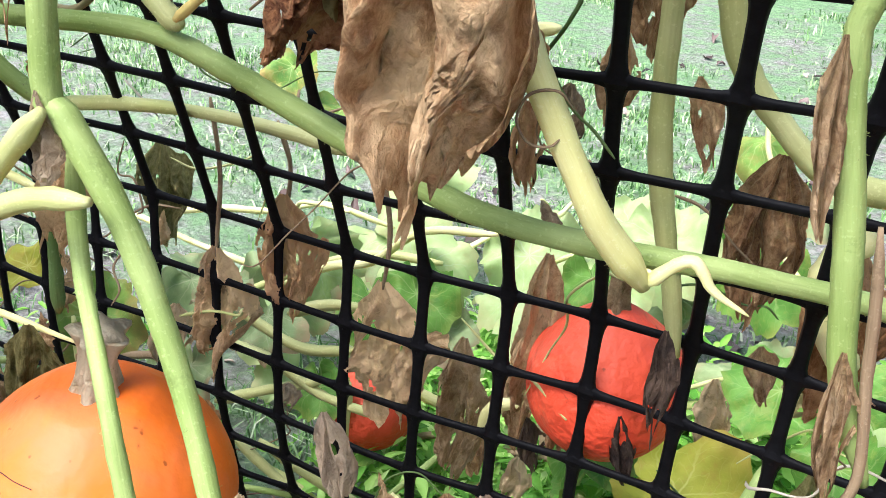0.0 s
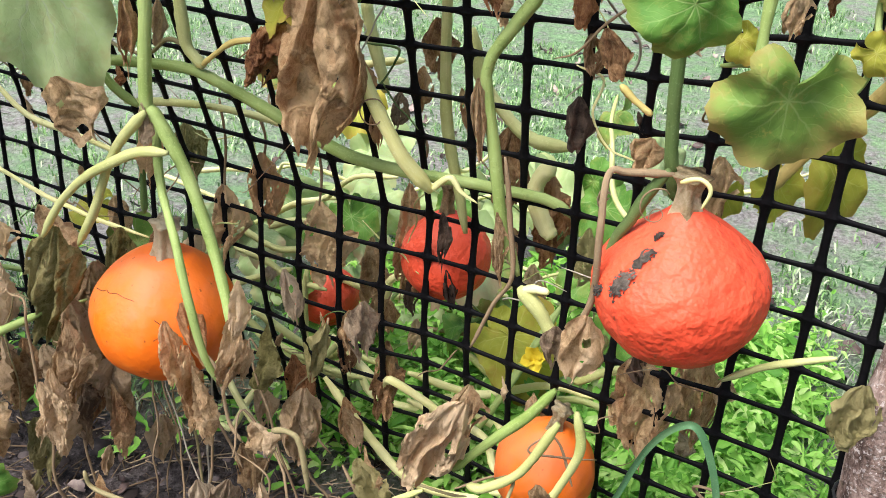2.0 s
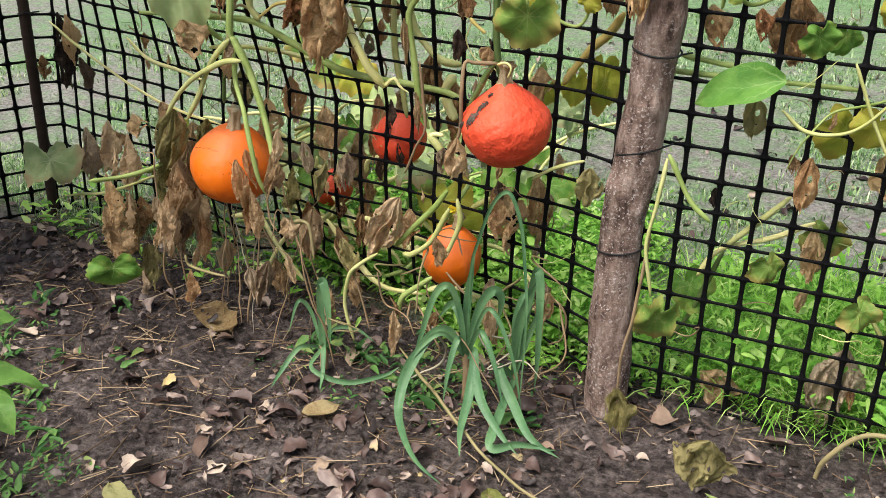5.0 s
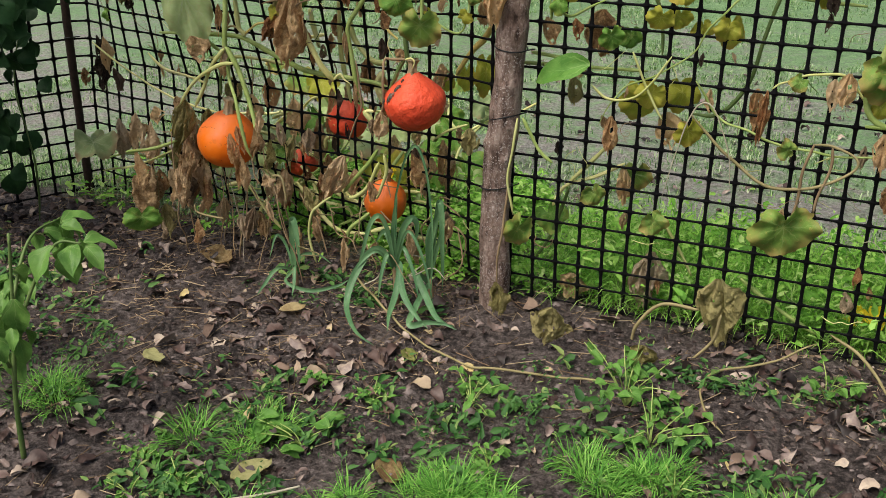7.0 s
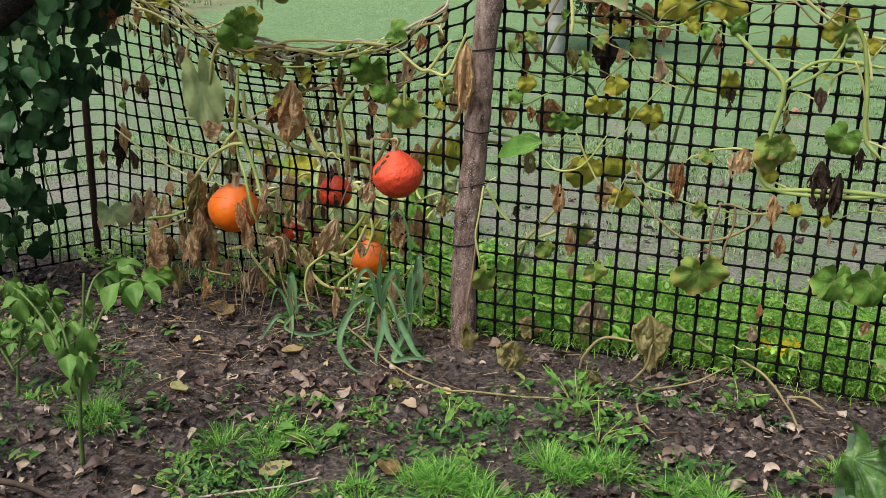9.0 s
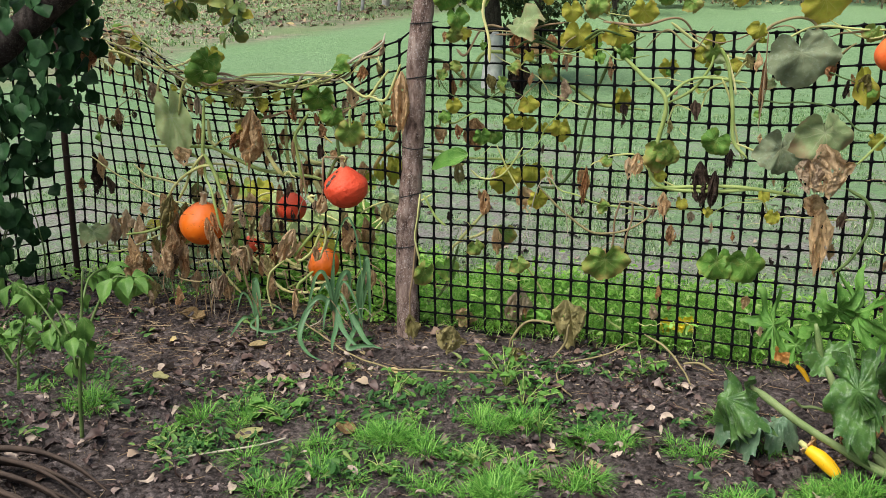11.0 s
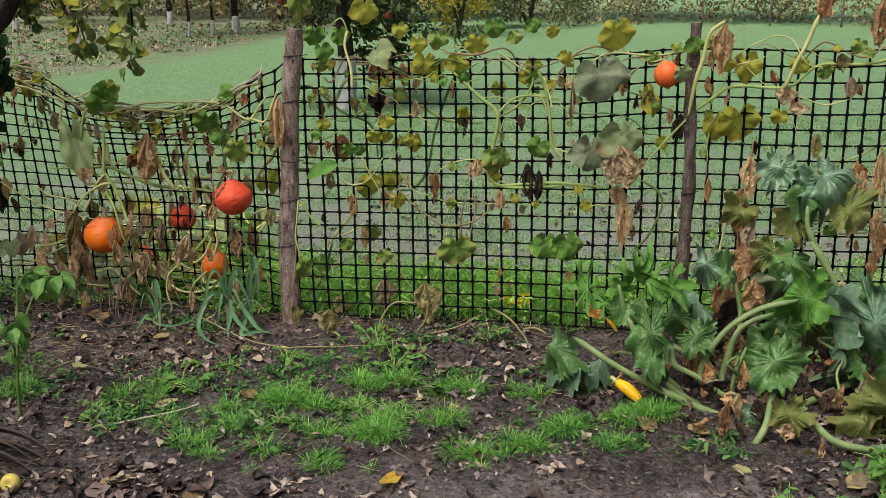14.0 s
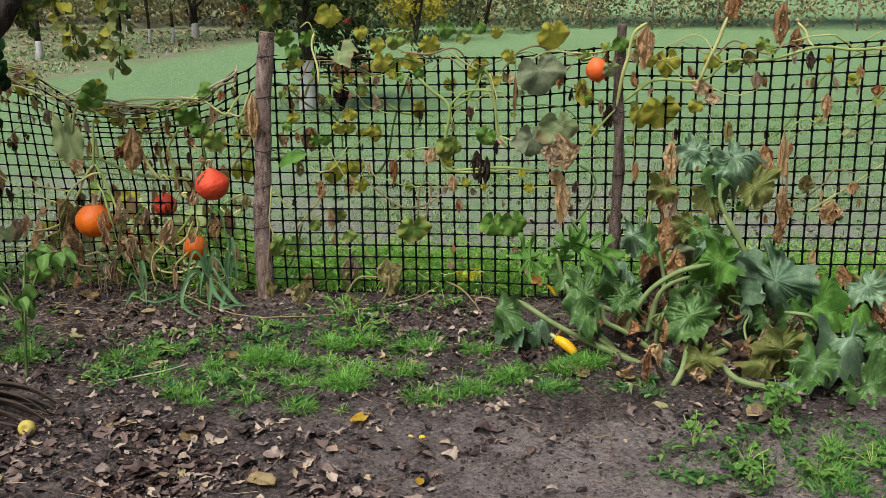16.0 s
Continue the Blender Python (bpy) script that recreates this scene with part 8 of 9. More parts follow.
for pts in BRANCHES:
    line = smooth_line(pts, 8)
    V, F = tube(line, lambda t: 0.007 - 0.005 * t, 7, 0, 0.15)
    part("branch", mesh("branch", V, F, M_BARK_DARK), tree)
    for q in line[4:]:
        for j in range(rnd.randrange(2, 5)):
            out = Vector((rnd.uniform(-1, 1), rnd.uniform(-1, 1), rnd.uniform(-1.6, 0.3)))
            s = rnd.uniform(0.03, 0.062)
            part("leaf", blade("oval", rnd.choice(("tree", "tree", "tree_turning", "tree_turning", "yellow")), rnd.randrange(5)), tree, facing(q + out.normalized() * rnd.uniform(0.01, 0.045), out, Vector((rnd.uniform(-1, 1), rnd.uniform(-1, 0.2), rnd.uniform(0, 0.8))), (s * 0.85, s, s)))

def bean_plant(place, back, count):
    bean = thing("bean_plant", place, "dense dark green climbing bean covering the fence corner", "bean plant", "climbing beans")
    for k in range(5):
        x0, y0 = place[0] + rnd.uniform(-0.2, 0.17), place[1] + rnd.uniform(-0.12, 0.12)
        pts = [(x0, y0, -0.01)] + [(x0 + 0.06 * math.sin(z * 7 + k) + 0.12 * z, y0 + 0.05 * math.cos(z * 8 + k), z) for z in (0.2, 0.45, 0.7, 0.95, 1.15)]
        stem(bean, "dark", 0.003, 0.002, pts)
    for i in range(count):
        z = 0.12 + 1.12 * rnd.random() ** 0.75
        right = between(z, [(0.0, -1.5), (0.3, -1.34), (0.62, -1.22), (0.8, -1.08), (0.97, -0.99), (1.3, -1.02)])
        x = right - 0.01 - 0.5 * rnd.random() ** 1.3
        y = -0.2 + back + rnd.uniform(-0.16, 0.12)
        tip = Vector((rnd.uniform(-0.7, 0.7), rnd.uniform(-0.7, 0.1), rnd.uniform(-1.2, -0.2)))
        s = rnd.uniform(0.034, 0.06)
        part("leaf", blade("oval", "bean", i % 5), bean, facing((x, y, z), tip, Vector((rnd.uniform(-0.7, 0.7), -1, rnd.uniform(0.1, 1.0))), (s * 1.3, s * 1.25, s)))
    for k in range(3):
        x, z = rnd.uniform(-1.5, -1.25), rnd.uniform(0.55, 0.8)
        stem(bean, "dark", 0.004, 0.002, [(x, -0.36 + back, z), (x + 0.004, -0.37 + back, z - 0.05), (x - 0.002, -0.365 + back, z - 0.11)], name="bean_pod", label="hanging green bean pod")


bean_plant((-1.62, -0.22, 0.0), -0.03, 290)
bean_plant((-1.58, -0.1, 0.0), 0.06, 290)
young = thing("fruit_tree", (-0.79, -1.1, 0.0), "slender fruit tree trunk with a flaking lime-white base", "tree", "garden trees")
V, F = tube(smooth_line([(-0.785, -1.1, -0.03), (-0.79, -1.1, 0.12), (-0.84, -1.1, 0.36), (-0.98, -1.08, 0.8), (-1.25, -1.0, 1.4), (-1.5, -0.95, 2.1)], 10), lambda t: 0.034 - 0.015 * t, 16, 0.03, 0.2, 6.0)
part("trunk", mesh("trunk", V, F, M_LIME), young)

# ---- litter, grass and weeds ----


def stuff(name, verts, faces, mat, label, category):
    me = bpy.data.meshes.new(name)
    me.from_pydata(np.asarray(verts, dtype=float).reshape(-1, 3).tolist(), [], faces)
    me.materials.append(mat)
    me.polygons.foreach_set("use_smooth", np.ones(len(me.polygons), dtype=bool))
    return whole(name, me, Matrix(), label, category, kind="stuff")


def lie(V, F, rnd, x, y, s, lift=0.002, curl=0.8, ratio=0.55, tilt=0.4, n=7, m=5):
    """A dry leaf that lies curled and crumpled on the ground, its rim torn."""
    a = rnd.uniform(0, 2 * math.pi)
    ca, sa = math.cos(a), math.sin(a)
    tx, ty = rnd.uniform(-tilt, tilt), rnd.uniform(-tilt, tilt)
    c1, c2 = rnd.uniform(-0.7, 0.7) * curl, rnd.uniform(-0.3, 1.1) * curl
    roll = rnd.uniform(-0.6, 0.6) * curl
    g = ground_height(x, y)
    ratio *= rnd.uniform(0.45, 1.4)
    bend = rnd.uniform(-0.5, 0.5)
    ph = rnd.uniform(0, 60)
    pts = []
    for i in range(n):
        t = -1 + 2 * i / (n - 1)
        w = math.sqrt(max(0.0, 1 - t * t * 0.97)) * (1 - 0.25 * t)
        for k in range(m):
            c = -1 + 2 * k / (m - 1)
            torn = 1 + 0.55 * abs(c) * noise.noise(Vector((t * 2.6, c, ph)))
            u = s * t * (1 + 0.1 * math.sin(5 * c + ph))
            v = s * ratio * (w * c * torn + bend * t * t)
            z = s * (c1 * t * t + c2 * c * c * w * ratio + roll * t * c + 0.3 * noise.noise(Vector((t * 1.8, c * 1.5, ph + 9))) + 0.1 * noise.noise(Vector((t * 5, c * 4, ph)))) + u * tx + v * ty
            pts.append((x + u * ca - v * sa, y + u * sa + v * ca, z))
    low = min(p[2] for p in pts)
    b = len(V)
    V.extend((p[0], p[1], g + lift + p[2] - low * 0.75) for p in pts)
    for i in range(n - 1):
        for k in range(m - 1):
            q = b + i * m + k
            F.append((q, q + 1, q + m + 1, q + m))


M_LITTER = scrap_material("leaf_litter", [(0.0, (0.012, 0.008, 0.007)), (0.35, (0.042, 0.024, 0.02)), (0.6, (0.11, 0.07, 0.058)), (0.82, (0.2, 0.15, 0.132)), (1.0, (0.42, 0.34, 0.26))], rough=0.55, spec=0.4)
M_PALE_LITTER = scrap_material("pale_leaf_litter", [(0.0, (0.1, 0.065, 0.05)), (0.5, (0.22, 0.155, 0.115)), (0.85, (0.37, 0.29, 0.2)), (1.0, (0.46, 0.37, 0.16))])
M_FALLEN = withered_material("fallen_tan_leaf", (0.18, 0.11, 0.05), (0.36, 0.25, 0.12), (0.52, 0.42, 0.22))
M_FALLEN_Y = withered_material("fallen_yellow_leaf", (0.45, 0.25, 0.03), (0.66, 0.42, 0.05), (0.75, 0.58, 0.12))
M_FALLEN_G = withered_material("fallen_green_leaf", (0.2, 0.22, 0.06), (0.36, 0.36, 0.12), (0.5, 0.48, 0.22))
M_GRASS = scrap_material("grass", [(0.0, (0.05, 0.17, 0.025)), (0.5, (0.13, 0.36, 0.055)), (1.0, (0.3, 0.55, 0.12))], rough=0.55, translucent=0.3)
M_TURF = scrap_material("thin_turf", [(0.0, (0.06, 0.14, 0.045)), (0.45, (0.17, 0.32, 0.1)), (0.8, (0.36, 0.5, 0.24)), (1.0, (0.58, 0.64, 0.45))], rough=0.6, translucent=0.25)
M_WEED = scrap_material("weeds", [(0.0, (0.025, 0.085, 0.02)), (0.5, (0.055, 0.155, 0.036)), (0.85, (0.12, 0.25, 0.065)), (1.0, (0.25, 0.32, 0.1))], rough=0.5, translucent=0.3)
# green lifted well above the front weeds to replace light lost behind the net
M_LUSH_LIT = scrap_material("brightened_lush_growth", [(0.0, (0.09, 0.27, 0.03)), (0.5, (0.26, 0.55, 0.08)), (0.85, (0.42, 0.68, 0.16)), (1.0, (0.56, 0.74, 0.28))], rough=0.5, translucent=0.35)
M_STRAW = scrap_material("straw", [(0.0, (0.1, 0.065, 0.04)), (0.5, (0.26, 0.18, 0.11)), (1.0, (0.46, 0.36, 0.23))])
M_CLOD = scrap_material("soil_clods", [(0.0, (0.018, 0.013, 0.011)), (0.6, (0.06, 0.046, 0.041)), (1.0, (0.2, 0.165, 0.155))], rough=1.0)

rnd = random.Random(77)
V, F, PV, PF = [], [], [], []
count = 0
while count < 9500:
    x, y = rnd.uniform(-1.9, 3.0), 0.15 - 2.4 * rnd.random() ** 0.9
    if rnd.random() < 0.06:
        y = rnd.uniform(-4.2, -2.2)
    keep = 0.3 + 1.1 * noise.noise(Vector((x * 1.9, y * 1.9, 4)))
    if -1.75 < y < -1.2 and x > 0.5:
        keep *= 0.12
    if y > -0.9:
        keep += 0.2
    if rnd.random() < keep:
        count += 1
        pale = rnd.random() < (0.08 if y > -1.2 else 0.05)
        lie(PV if pale else V, PF if pale else F, rnd, x, y, 0.003 + 0.022 * rnd.random() ** 3.0)
for i in range(7600):
    x, y = rnd.gauss(0.12, 0.55), rnd.gauss(-1.62, 0.24)
    if y < -1.2 and rnd.random() < 0.36 + 1.5 * noise.noise(Vector((x * 3.5, y * 3.5, 8))):
        pale = rnd.random() < 0.06
        lie(PV if pale else V, PF if pale else F, rnd, x, y, 0.003 + 0.03 * rnd.random() ** 3.2, curl=0.6, lift=rnd.choice((0.0, 0.001, 0.006)), tilt=0.2, ratio=rnd.uniform(0.2, 0.8), n=9, m=6)
for i in range(280):
    x, y = rnd.uniform(-0.7, 1.6), rnd.uniform(-1.15, -0.2)
    pale = rnd.random() < 0.2
    lie(PV if pale else V, PF if pale else F, rnd, x, y, 0.007 + 0.018 * rnd.random() ** 1.5, curl=0.7, lift=rnd.choice((0.001, 0.006, 0.012)), tilt=0.3, ratio=rnd.uniform(0.3, 0.65), n=9, m=6)
stuff("leaf_litter", V, F, M_LITTER, "scattered dark brown shrivelled leaves on the soil", "fallen leaves")
stuff("leaf_litter", PV, PF, M_PALE_LITTER, "scattered pale tan and yellowed leaf bits on the soil", "fallen leaves")
V, F = [], []
for i in range(700):
    x, y = rnd.uniform(-1.5, 3.0), 0.15 + 2.6 * rnd.random() ** 2
    lie(V, F, rnd, x, y, rnd.uniform(0.008, 0.022))
stuff("leaf_litter", V, F, M_LITTER, "dry leaves and bits in the thin lawn behind the fence", "fallen leaves")

FALLEN = [((0.66, -1.235), 0.04, M_FALLEN_Y, "bright yellow fallen leaf on bare soil"), ((-0.161, -0.815), 0.045, M_FALLEN_G, "pale fallen leaf on the weeds"), ((0.08, -0.72), 0.04, M_FALLEN, "tan fallen leaf beside grass"),
          ((-0.795, -0.03), 0.065, M_FALLEN, "large tan fallen leaf near the fence"), ((-0.6, -0.545), 0.035, M_FALLEN_G, "small pale green fallen leaf"), ((1.5, -0.8), 0.04, M_FALLEN, "pinkish tan fallen leaf by the courgette"),
          ((-0.08, -0.3), 0.03, M_FALLEN_G, "pale fallen leaf near the leek"), ((1.35, -0.78), 0.05, M_FALLEN, "orange-brown fallen leaf on soil"), ((0.75, -0.72), 0.035, M_FALLEN, "tan fallen leaf in the grass"),
          ((1.6, -1.02), 0.03, M_FALLEN_G, "yellowish fallen leaf on bare soil"), ((0.45, -1.6), 0.05, M_FALLEN, "tan fallen leaf on trodden soil"), ((0.9, -1.6), 0.02, M_FALLEN_Y, "small yellow fallen leaf"),
          ((0.2, -1.6), 0.04, M_FALLEN_G, "yellow-green fallen leaf on trodden soil"), ((-0.3, -1.7), 0.05, M_FALLEN, "tan fallen leaf with curled edges"), ((1.9, -1.1), 0.06, M_FALLEN, "pale curled leaf by the courgette"),
          ((0.15, -1.35), 0.05, M_FALLEN, "dry curled brown leaf on the soil"), ((-0.1, -1.3), 0.045, M_FALLEN, "dry brown leaf on the soil"), ((0.72, -1.75), 0.045, M_FALLEN, "light brown fallen leaf"), ((-0.45, -0.2), 0.035, M_FALLEN, "brown curled leaf near the fence")]
for (x, y), s, mat, label in FALLEN:
    V, F = [], []
    for i in range(9):
        t = -1 + i / 4
        for k in range(7):
            c = -1 + k / 3
            w = 0.6 * math.sqrt(max(0.0, 1 - t * t)) * (1 + 0.2 * noise.noise(Vector((t * 3, c, x * 9))))
            V.append((s * t, s * w * c, s * (0.14 * t * t + 0.3 * abs(c) * w + 0.22 * noise.noise(Vector((t * 1.6, c * 1.6, y * 9)))) + 0.006))
    for i in range(8):
        for k in range(6):
            q = i * 7 + k
            F.append((q, q + 1, q + 8, q + 7))
    whole("fallen_leaf", mesh("fallen_leaf", V, F, mat), Matrix.Translation((x, y, ground_height(x, y) + 0.002)) @ pose(0, 0, 0, 0, 0, x * 260 + y * 90), label, "leaf", "fallen leaves")

V, F = [], []
for i in range(11000):
    x, y = rnd.uniform(-1.6, 2.8) if i % 3 else rnd.uniform(-1.5, 0.0), 0.35 - 3.2 * rnd.random() ** 2.2
    if y < -0.6 and rnd.random() < 0.6:
        continue
    a, n, w = rnd.uniform(0, 6.3), 0.004 + 0.05 * rnd.random() ** 3, rnd.uniform(0.0004, 0.0011)
    z = ground_height(x, y) + 0.004
    d, e = Vector((math.cos(a), math.sin(a), rnd.uniform(-0.1, 0.2))) * n, Vector((-math.sin(a), math.cos(a), 0)) * w
    c = Vector((x, y, z))
    b = len(V)
    V += [c - d - e, c - d + e, c - d + Vector((0, 0, w * 2)), c + d - e, c + d + e, c + d + Vector((0, 0, w * 2))]
    F += [(b, b + 1, b + 4, b + 3), (b + 1, b + 2, b + 5, b + 4), (b + 2, b, b + 3, b + 5)]
stuff("straw", [tuple(v) for v in V], F, M_STRAW, "dry stalks and bits of straw on the soil", "straw")

V, F = [], []
for i in range(22000):
    x, y = rnd.uniform(-1.7, 2.9), 0.25 - 2.4 * rnd.random()
    s = 0.0015 + 0.011 * rnd.random() ** 3 * (0.6 if y < -1.2 else 1)
    z = ground_height(x, y)
    b = len(V)
    for p in ((1, 0, 0), (0.3, 0.95, 0), (-0.8, 0.6, 0), (-0.8, -0.6, 0), (0.3, -0.95, 0), (0, 0, 0.75), (0.45, 0.3, 0.5), (-0.4, -0.3, 0.55)):
        V.append((x + s * p[0] * rnd.uniform(0.7, 1.3), y + s * p[1] * rnd.uniform(0.7, 1.3), z + s * p[2] * rnd.uniform(0.6, 1.2)))
    F += [(b, b + 1, b + 6), (b + 1, b + 2, b + 5), (b + 1, b + 5, b + 6), (b + 2, b + 3, b + 7), (b + 2, b + 7, b + 5), (b + 3, b + 4, b + 7), (b + 4, b, b + 6), (b + 4, b + 6, b + 5), (b + 4, b + 5, b + 7)]
stuff("soil_clods", V, F, M_CLOD, "crumbs and clods of dark soil", "soil")


def blades(V, F, rnd, x, y, n, h, spread, w=0.0016, flop=0.8):
    z = ground_height(x, y)
    for k in range(n):
        a = rnd.uniform(0, 2 * math.pi)
        px, py = x + rnd.uniform(-1, 1) * spread, y + rnd.uniform(-1, 1) * spread
        hh, lean = h * rnd.uniform(0.5, 1.15), rnd.uniform(0.1, flop)
        dx, dy = math.cos(a) * hh * lean, math.sin(a) * hh * lean
        ex, ey = -math.sin(a) * w, math.cos(a) * w
        b = len(V)
        V += [(px - ex, py - ey, z - 0.004), (px + ex, py + ey, z - 0.004), (px + dx * 0.4 + ex, py + dy * 0.4 + ey, z + hh * 0.6), (px + dx * 0.4 - ex, py + dy * 0.4 - ey, z + hh * 0.6), (px + dx, py + dy, z + hh * max(0.35, 1 - 0.35 * lean))]
        F += [(b, b + 1, b + 2, b + 3), (b + 3, b + 2, b + 4)]


def patch(x, y, spots):
    return max(math.exp(-(((x - cx) / rx) ** 2 + ((y - cy) / ry) ** 2)) for cx, cy, rx, ry in spots)


GRASSY = [(0.18, -0.75, 0.14, 0.1), (0.55, -0.62, 0.2, 0.14), (0.4, -1.0, 0.16, 0.1), (0.62, -0.85, 0.12, 0.1), (0.15, -1.0, 0.1, 0.08), (-0.25, -0.68, 0.08, 0.06), (-0.3, -0.75, 0.07, 0.05), (0.85, -0.55, 0.1, 0.08), (1.2, -0.82, 0.1, 0.06), (1.35, -0.72, 0.1, 0.06), (0.95, -1.0, 0.1, 0.06), (1.1, -0.55, 0.09, 0.06), (1.98, -1.5, 0.1, 0.05), (2.25, -1.32, 0.12, 0.07), (-1.3, -0.5, 0.12, 0.1), (-0.8, -0.75, 0.1, 0.07), (1.6, -0.75, 0.1, 0.06), (1.05, -0.35, 0.05, 0.04)]
def tuft(V, F, rnd, x, y, n, length, spread, w=0.0011):
    """Fine blades that arch outwards from one root."""
    z = ground_height(x, y) - 0.003
    for k in range(n):
        a = rnd.uniform(0, 2 * math.pi)
        d = spread * math.sqrt(rnd.random())
        px, py = x + d * math.cos(a), y + d * math.sin(a)
        a += rnd.uniform(-0.9, 0.9)
        ca, sa = math.cos(a), math.sin(a)
        l = length * rnd.uniform(0.45, 1.15)
        rise, fall = rnd.uniform(0.5, 0.98), rnd.uniform(0.2, 1.3)
        b = len(V)
        h = r = 0.0
        ang = math.asin(rise)
        for i, wi in enumerate((1.0, 0.95, 0.7)):
            V += [(px + r * ca - w * wi * -sa, py + r * sa - w * wi * ca, z + h), (px + r * ca + w * wi * -sa, py + r * sa + w * wi * ca, z + h)]
            h += math.sin(ang) * l / 3
            r += math.cos(ang) * l / 3
            ang -= fall * 0.6
        V.append((px + r * ca, py + r * sa, z + max(h, 0.002)))
        F += [(b, b + 1, b + 3, b + 2), (b + 2, b + 3, b + 5, b + 4), (b + 4, b + 5, b + 6)]


V, F = [], []
tufts = 0
while tufts < 280:
    x, y = rnd.uniform(-1.6, 2.8), rnd.uniform(-1.75, -0.2)
    if rnd.random() < patch(x, y, GRASSY) * (-0.15 + 2.6 * noise.noise(Vector((x * 8, y * 8, 2)))):
        tufts += 1
        big = rnd.random() ** 1.4
        tuft(V, F, rnd, x, y, int(18 + 95 * big), 0.03 + 0.055 * big, 0.008 + 0.028 * big)
stuff("grass", V, F, M_GRASS, "bright green tufts of grass in the soil", "grass")

V, F = [], []
for i in range(30000):
    x, y = rnd.uniform(-2.6, 4.2), 0.2 + 6.3 * rnd.random() ** 1.5
    dens = 0.36 + 1.3 * noise.noise(Vector((x * 1.7, y * 1.7, 9))) + 0.6 * noise.noise(Vector((x * 7, y * 7, 9)))
    if rnd.random() < dens:
        near = y < 0.8
        blades(V, F, rnd, x, y, rnd.randrange(6, 13), rnd.uniform(0.014, 0.038) * (1.2 if near else 0.8), 0.035, 0.0012 if near else 0.0017, 1.7)
stuff("grass", V, F, M_TURF, "thin patchy grass behind the fence", "grass")
V, F = [], []
for i in range(2200):
    x = rnd.choice((rnd.uniform(0.05, 1.2), rnd.uniform(0.1, 1.2), rnd.uniform(1.2, 3.4), rnd.uniform(-0.4, 3.4)))
    y = 0.12 + 0.5 * rnd.random()
    tuft(V, F, rnd, x, y, rnd.randrange(8, 16), rnd.uniform(0.07, 0.18), 0.02, 0.0014)
stuff("grass", V, F, M_LUSH_LIT, "lush taller grass along the foot of the net", "grass")


def weed(V, F, rnd, x, y, n, h, size, spread):
    """A clump of small rounded leaves on stalks."""
    z = ground_height(x, y)
    for k in range(n):
        a = rnd.uniform(0, 2 * math.pi)
        d = spread * math.sqrt(rnd.random())
        c = Vector((x + d * math.cos(a), y + d * math.sin(a), z + h * rnd.uniform(0.25, 1.0)))
        face = Vector((rnd.uniform(-0.6, 0.6), rnd.uniform(-0.9, 0.4), 1)).normalized()
        u = face.orthogonal().normalized()
        u = Matrix.Rotation(rnd.uniform(0, 6.3), 3, face) @ u
        v = face.cross(u)
        s = size * rnd.uniform(0.5, 1.15)
        b = len(V)
        g = rnd.uniform(0.45, 0.85)
        V += [c - u * s * 0.9, c - u * s * 0.45 + v * s * 0.58 * g + face * s * 0.16, c + u * s * 0.3 + v * s * 0.46 * g + face * s * 0.2, c + u * s * 1.25 - face * s * 0.2, c + u * s * 0.3 - v * s * 0.46 * g + face * s * 0.2, c - u * s * 0.45 - v * s * 0.58 * g + face * s * 0.16, c - face * s * 0.05]
        F += [(b, b + 6, b + 1), (b + 1, b + 6, b + 2), (b + 2, b + 6, b + 3), (b + 3, b + 6, b + 4), (b + 4, b + 6, b + 5), (b + 5, b + 6, b)]


WEEDY = [(0.05, -0.5, 0.22, 0.12), (0.3, -0.45, 0.2, 0.12), (0.42, -0.28, 0.12, 0.1), (-0.05, -0.65, 0.15, 0.1), (-0.3, -0.62, 0.15, 0.12), (-0.2, -0.9, 0.2, 0.12), (0.05, -0.95, 0.2, 0.12), (0.75, -0.5, 0.15, 0.1), (0.3, -0.85, 0.2, 0.15), (1.1, -0.8, 0.15, 0.08), (1.0, -0.95, 0.15, 0.08), (1.78, -1.4, 0.2, 0.12), (2.1, -1.25, 0.25, 0.14), (2.0, -1.5, 0.25, 0.1), (2.35, -1.45, 0.2, 0.14), (-0.8, -0.6, 0.2, 0.12), (-1.25, -0.35, 0.25, 0.15), (-0.35, -0.02, 0.2, 0.1), (1.5, -0.9, 0.12, 0.06), (0.65, -0.15, 0.2, 0.06), (-0.9, -1.0, 0.15, 0.1)]
V, F = [], []
for i in range(8000):
    x, y = rnd.uniform(-1.7, 2.7), rnd.uniform(-1.6, 0.1)
    if rnd.random() < 0.75 * patch(x, y, WEEDY):
        weed(V, F, rnd, x, y, rnd.randrange(5, 11), rnd.uniform(0.012, 0.045), 0.005 + 0.016 * rnd.random() ** 2, 0.035)
stuff("weeds", [tuple(v) for v in V], F, M_WEED, "low clumps of small-leaved green weeds", "weeds")
V, F = [], []
for i in range(4600):
    x = rnd.uniform(-1.5, 3.5)
    y = 0.1 + 0.55 * rnd.random() ** 1.2
    if (x < -0.75 or (x < -0.4 and y < 0.22)) and rnd.random() < 0.85:
        continue
    if rnd.random() < 0.55 + 0.45 * noise.noise(Vector((x * 2, y * 2, 1))):
        weed(V, F, rnd, x, y, rnd.randrange(4, 9), rnd.uniform(0.04, 0.2) if x > 0.1 else rnd.uniform(0.02, 0.07), rnd.uniform(0.007, 0.02), 0.05)
for i in range(2000):
    x, y = rnd.uniform(-0.8, -0.08), 0.15 + 0.6 * rnd.random()
    if y < 0.22 and x < -0.4:
        continue
    weed(V, F, rnd, x, y, rnd.randrange(6, 12), rnd.uniform(0.03, 0.13), rnd.uniform(0.008, 0.018), 0.045)
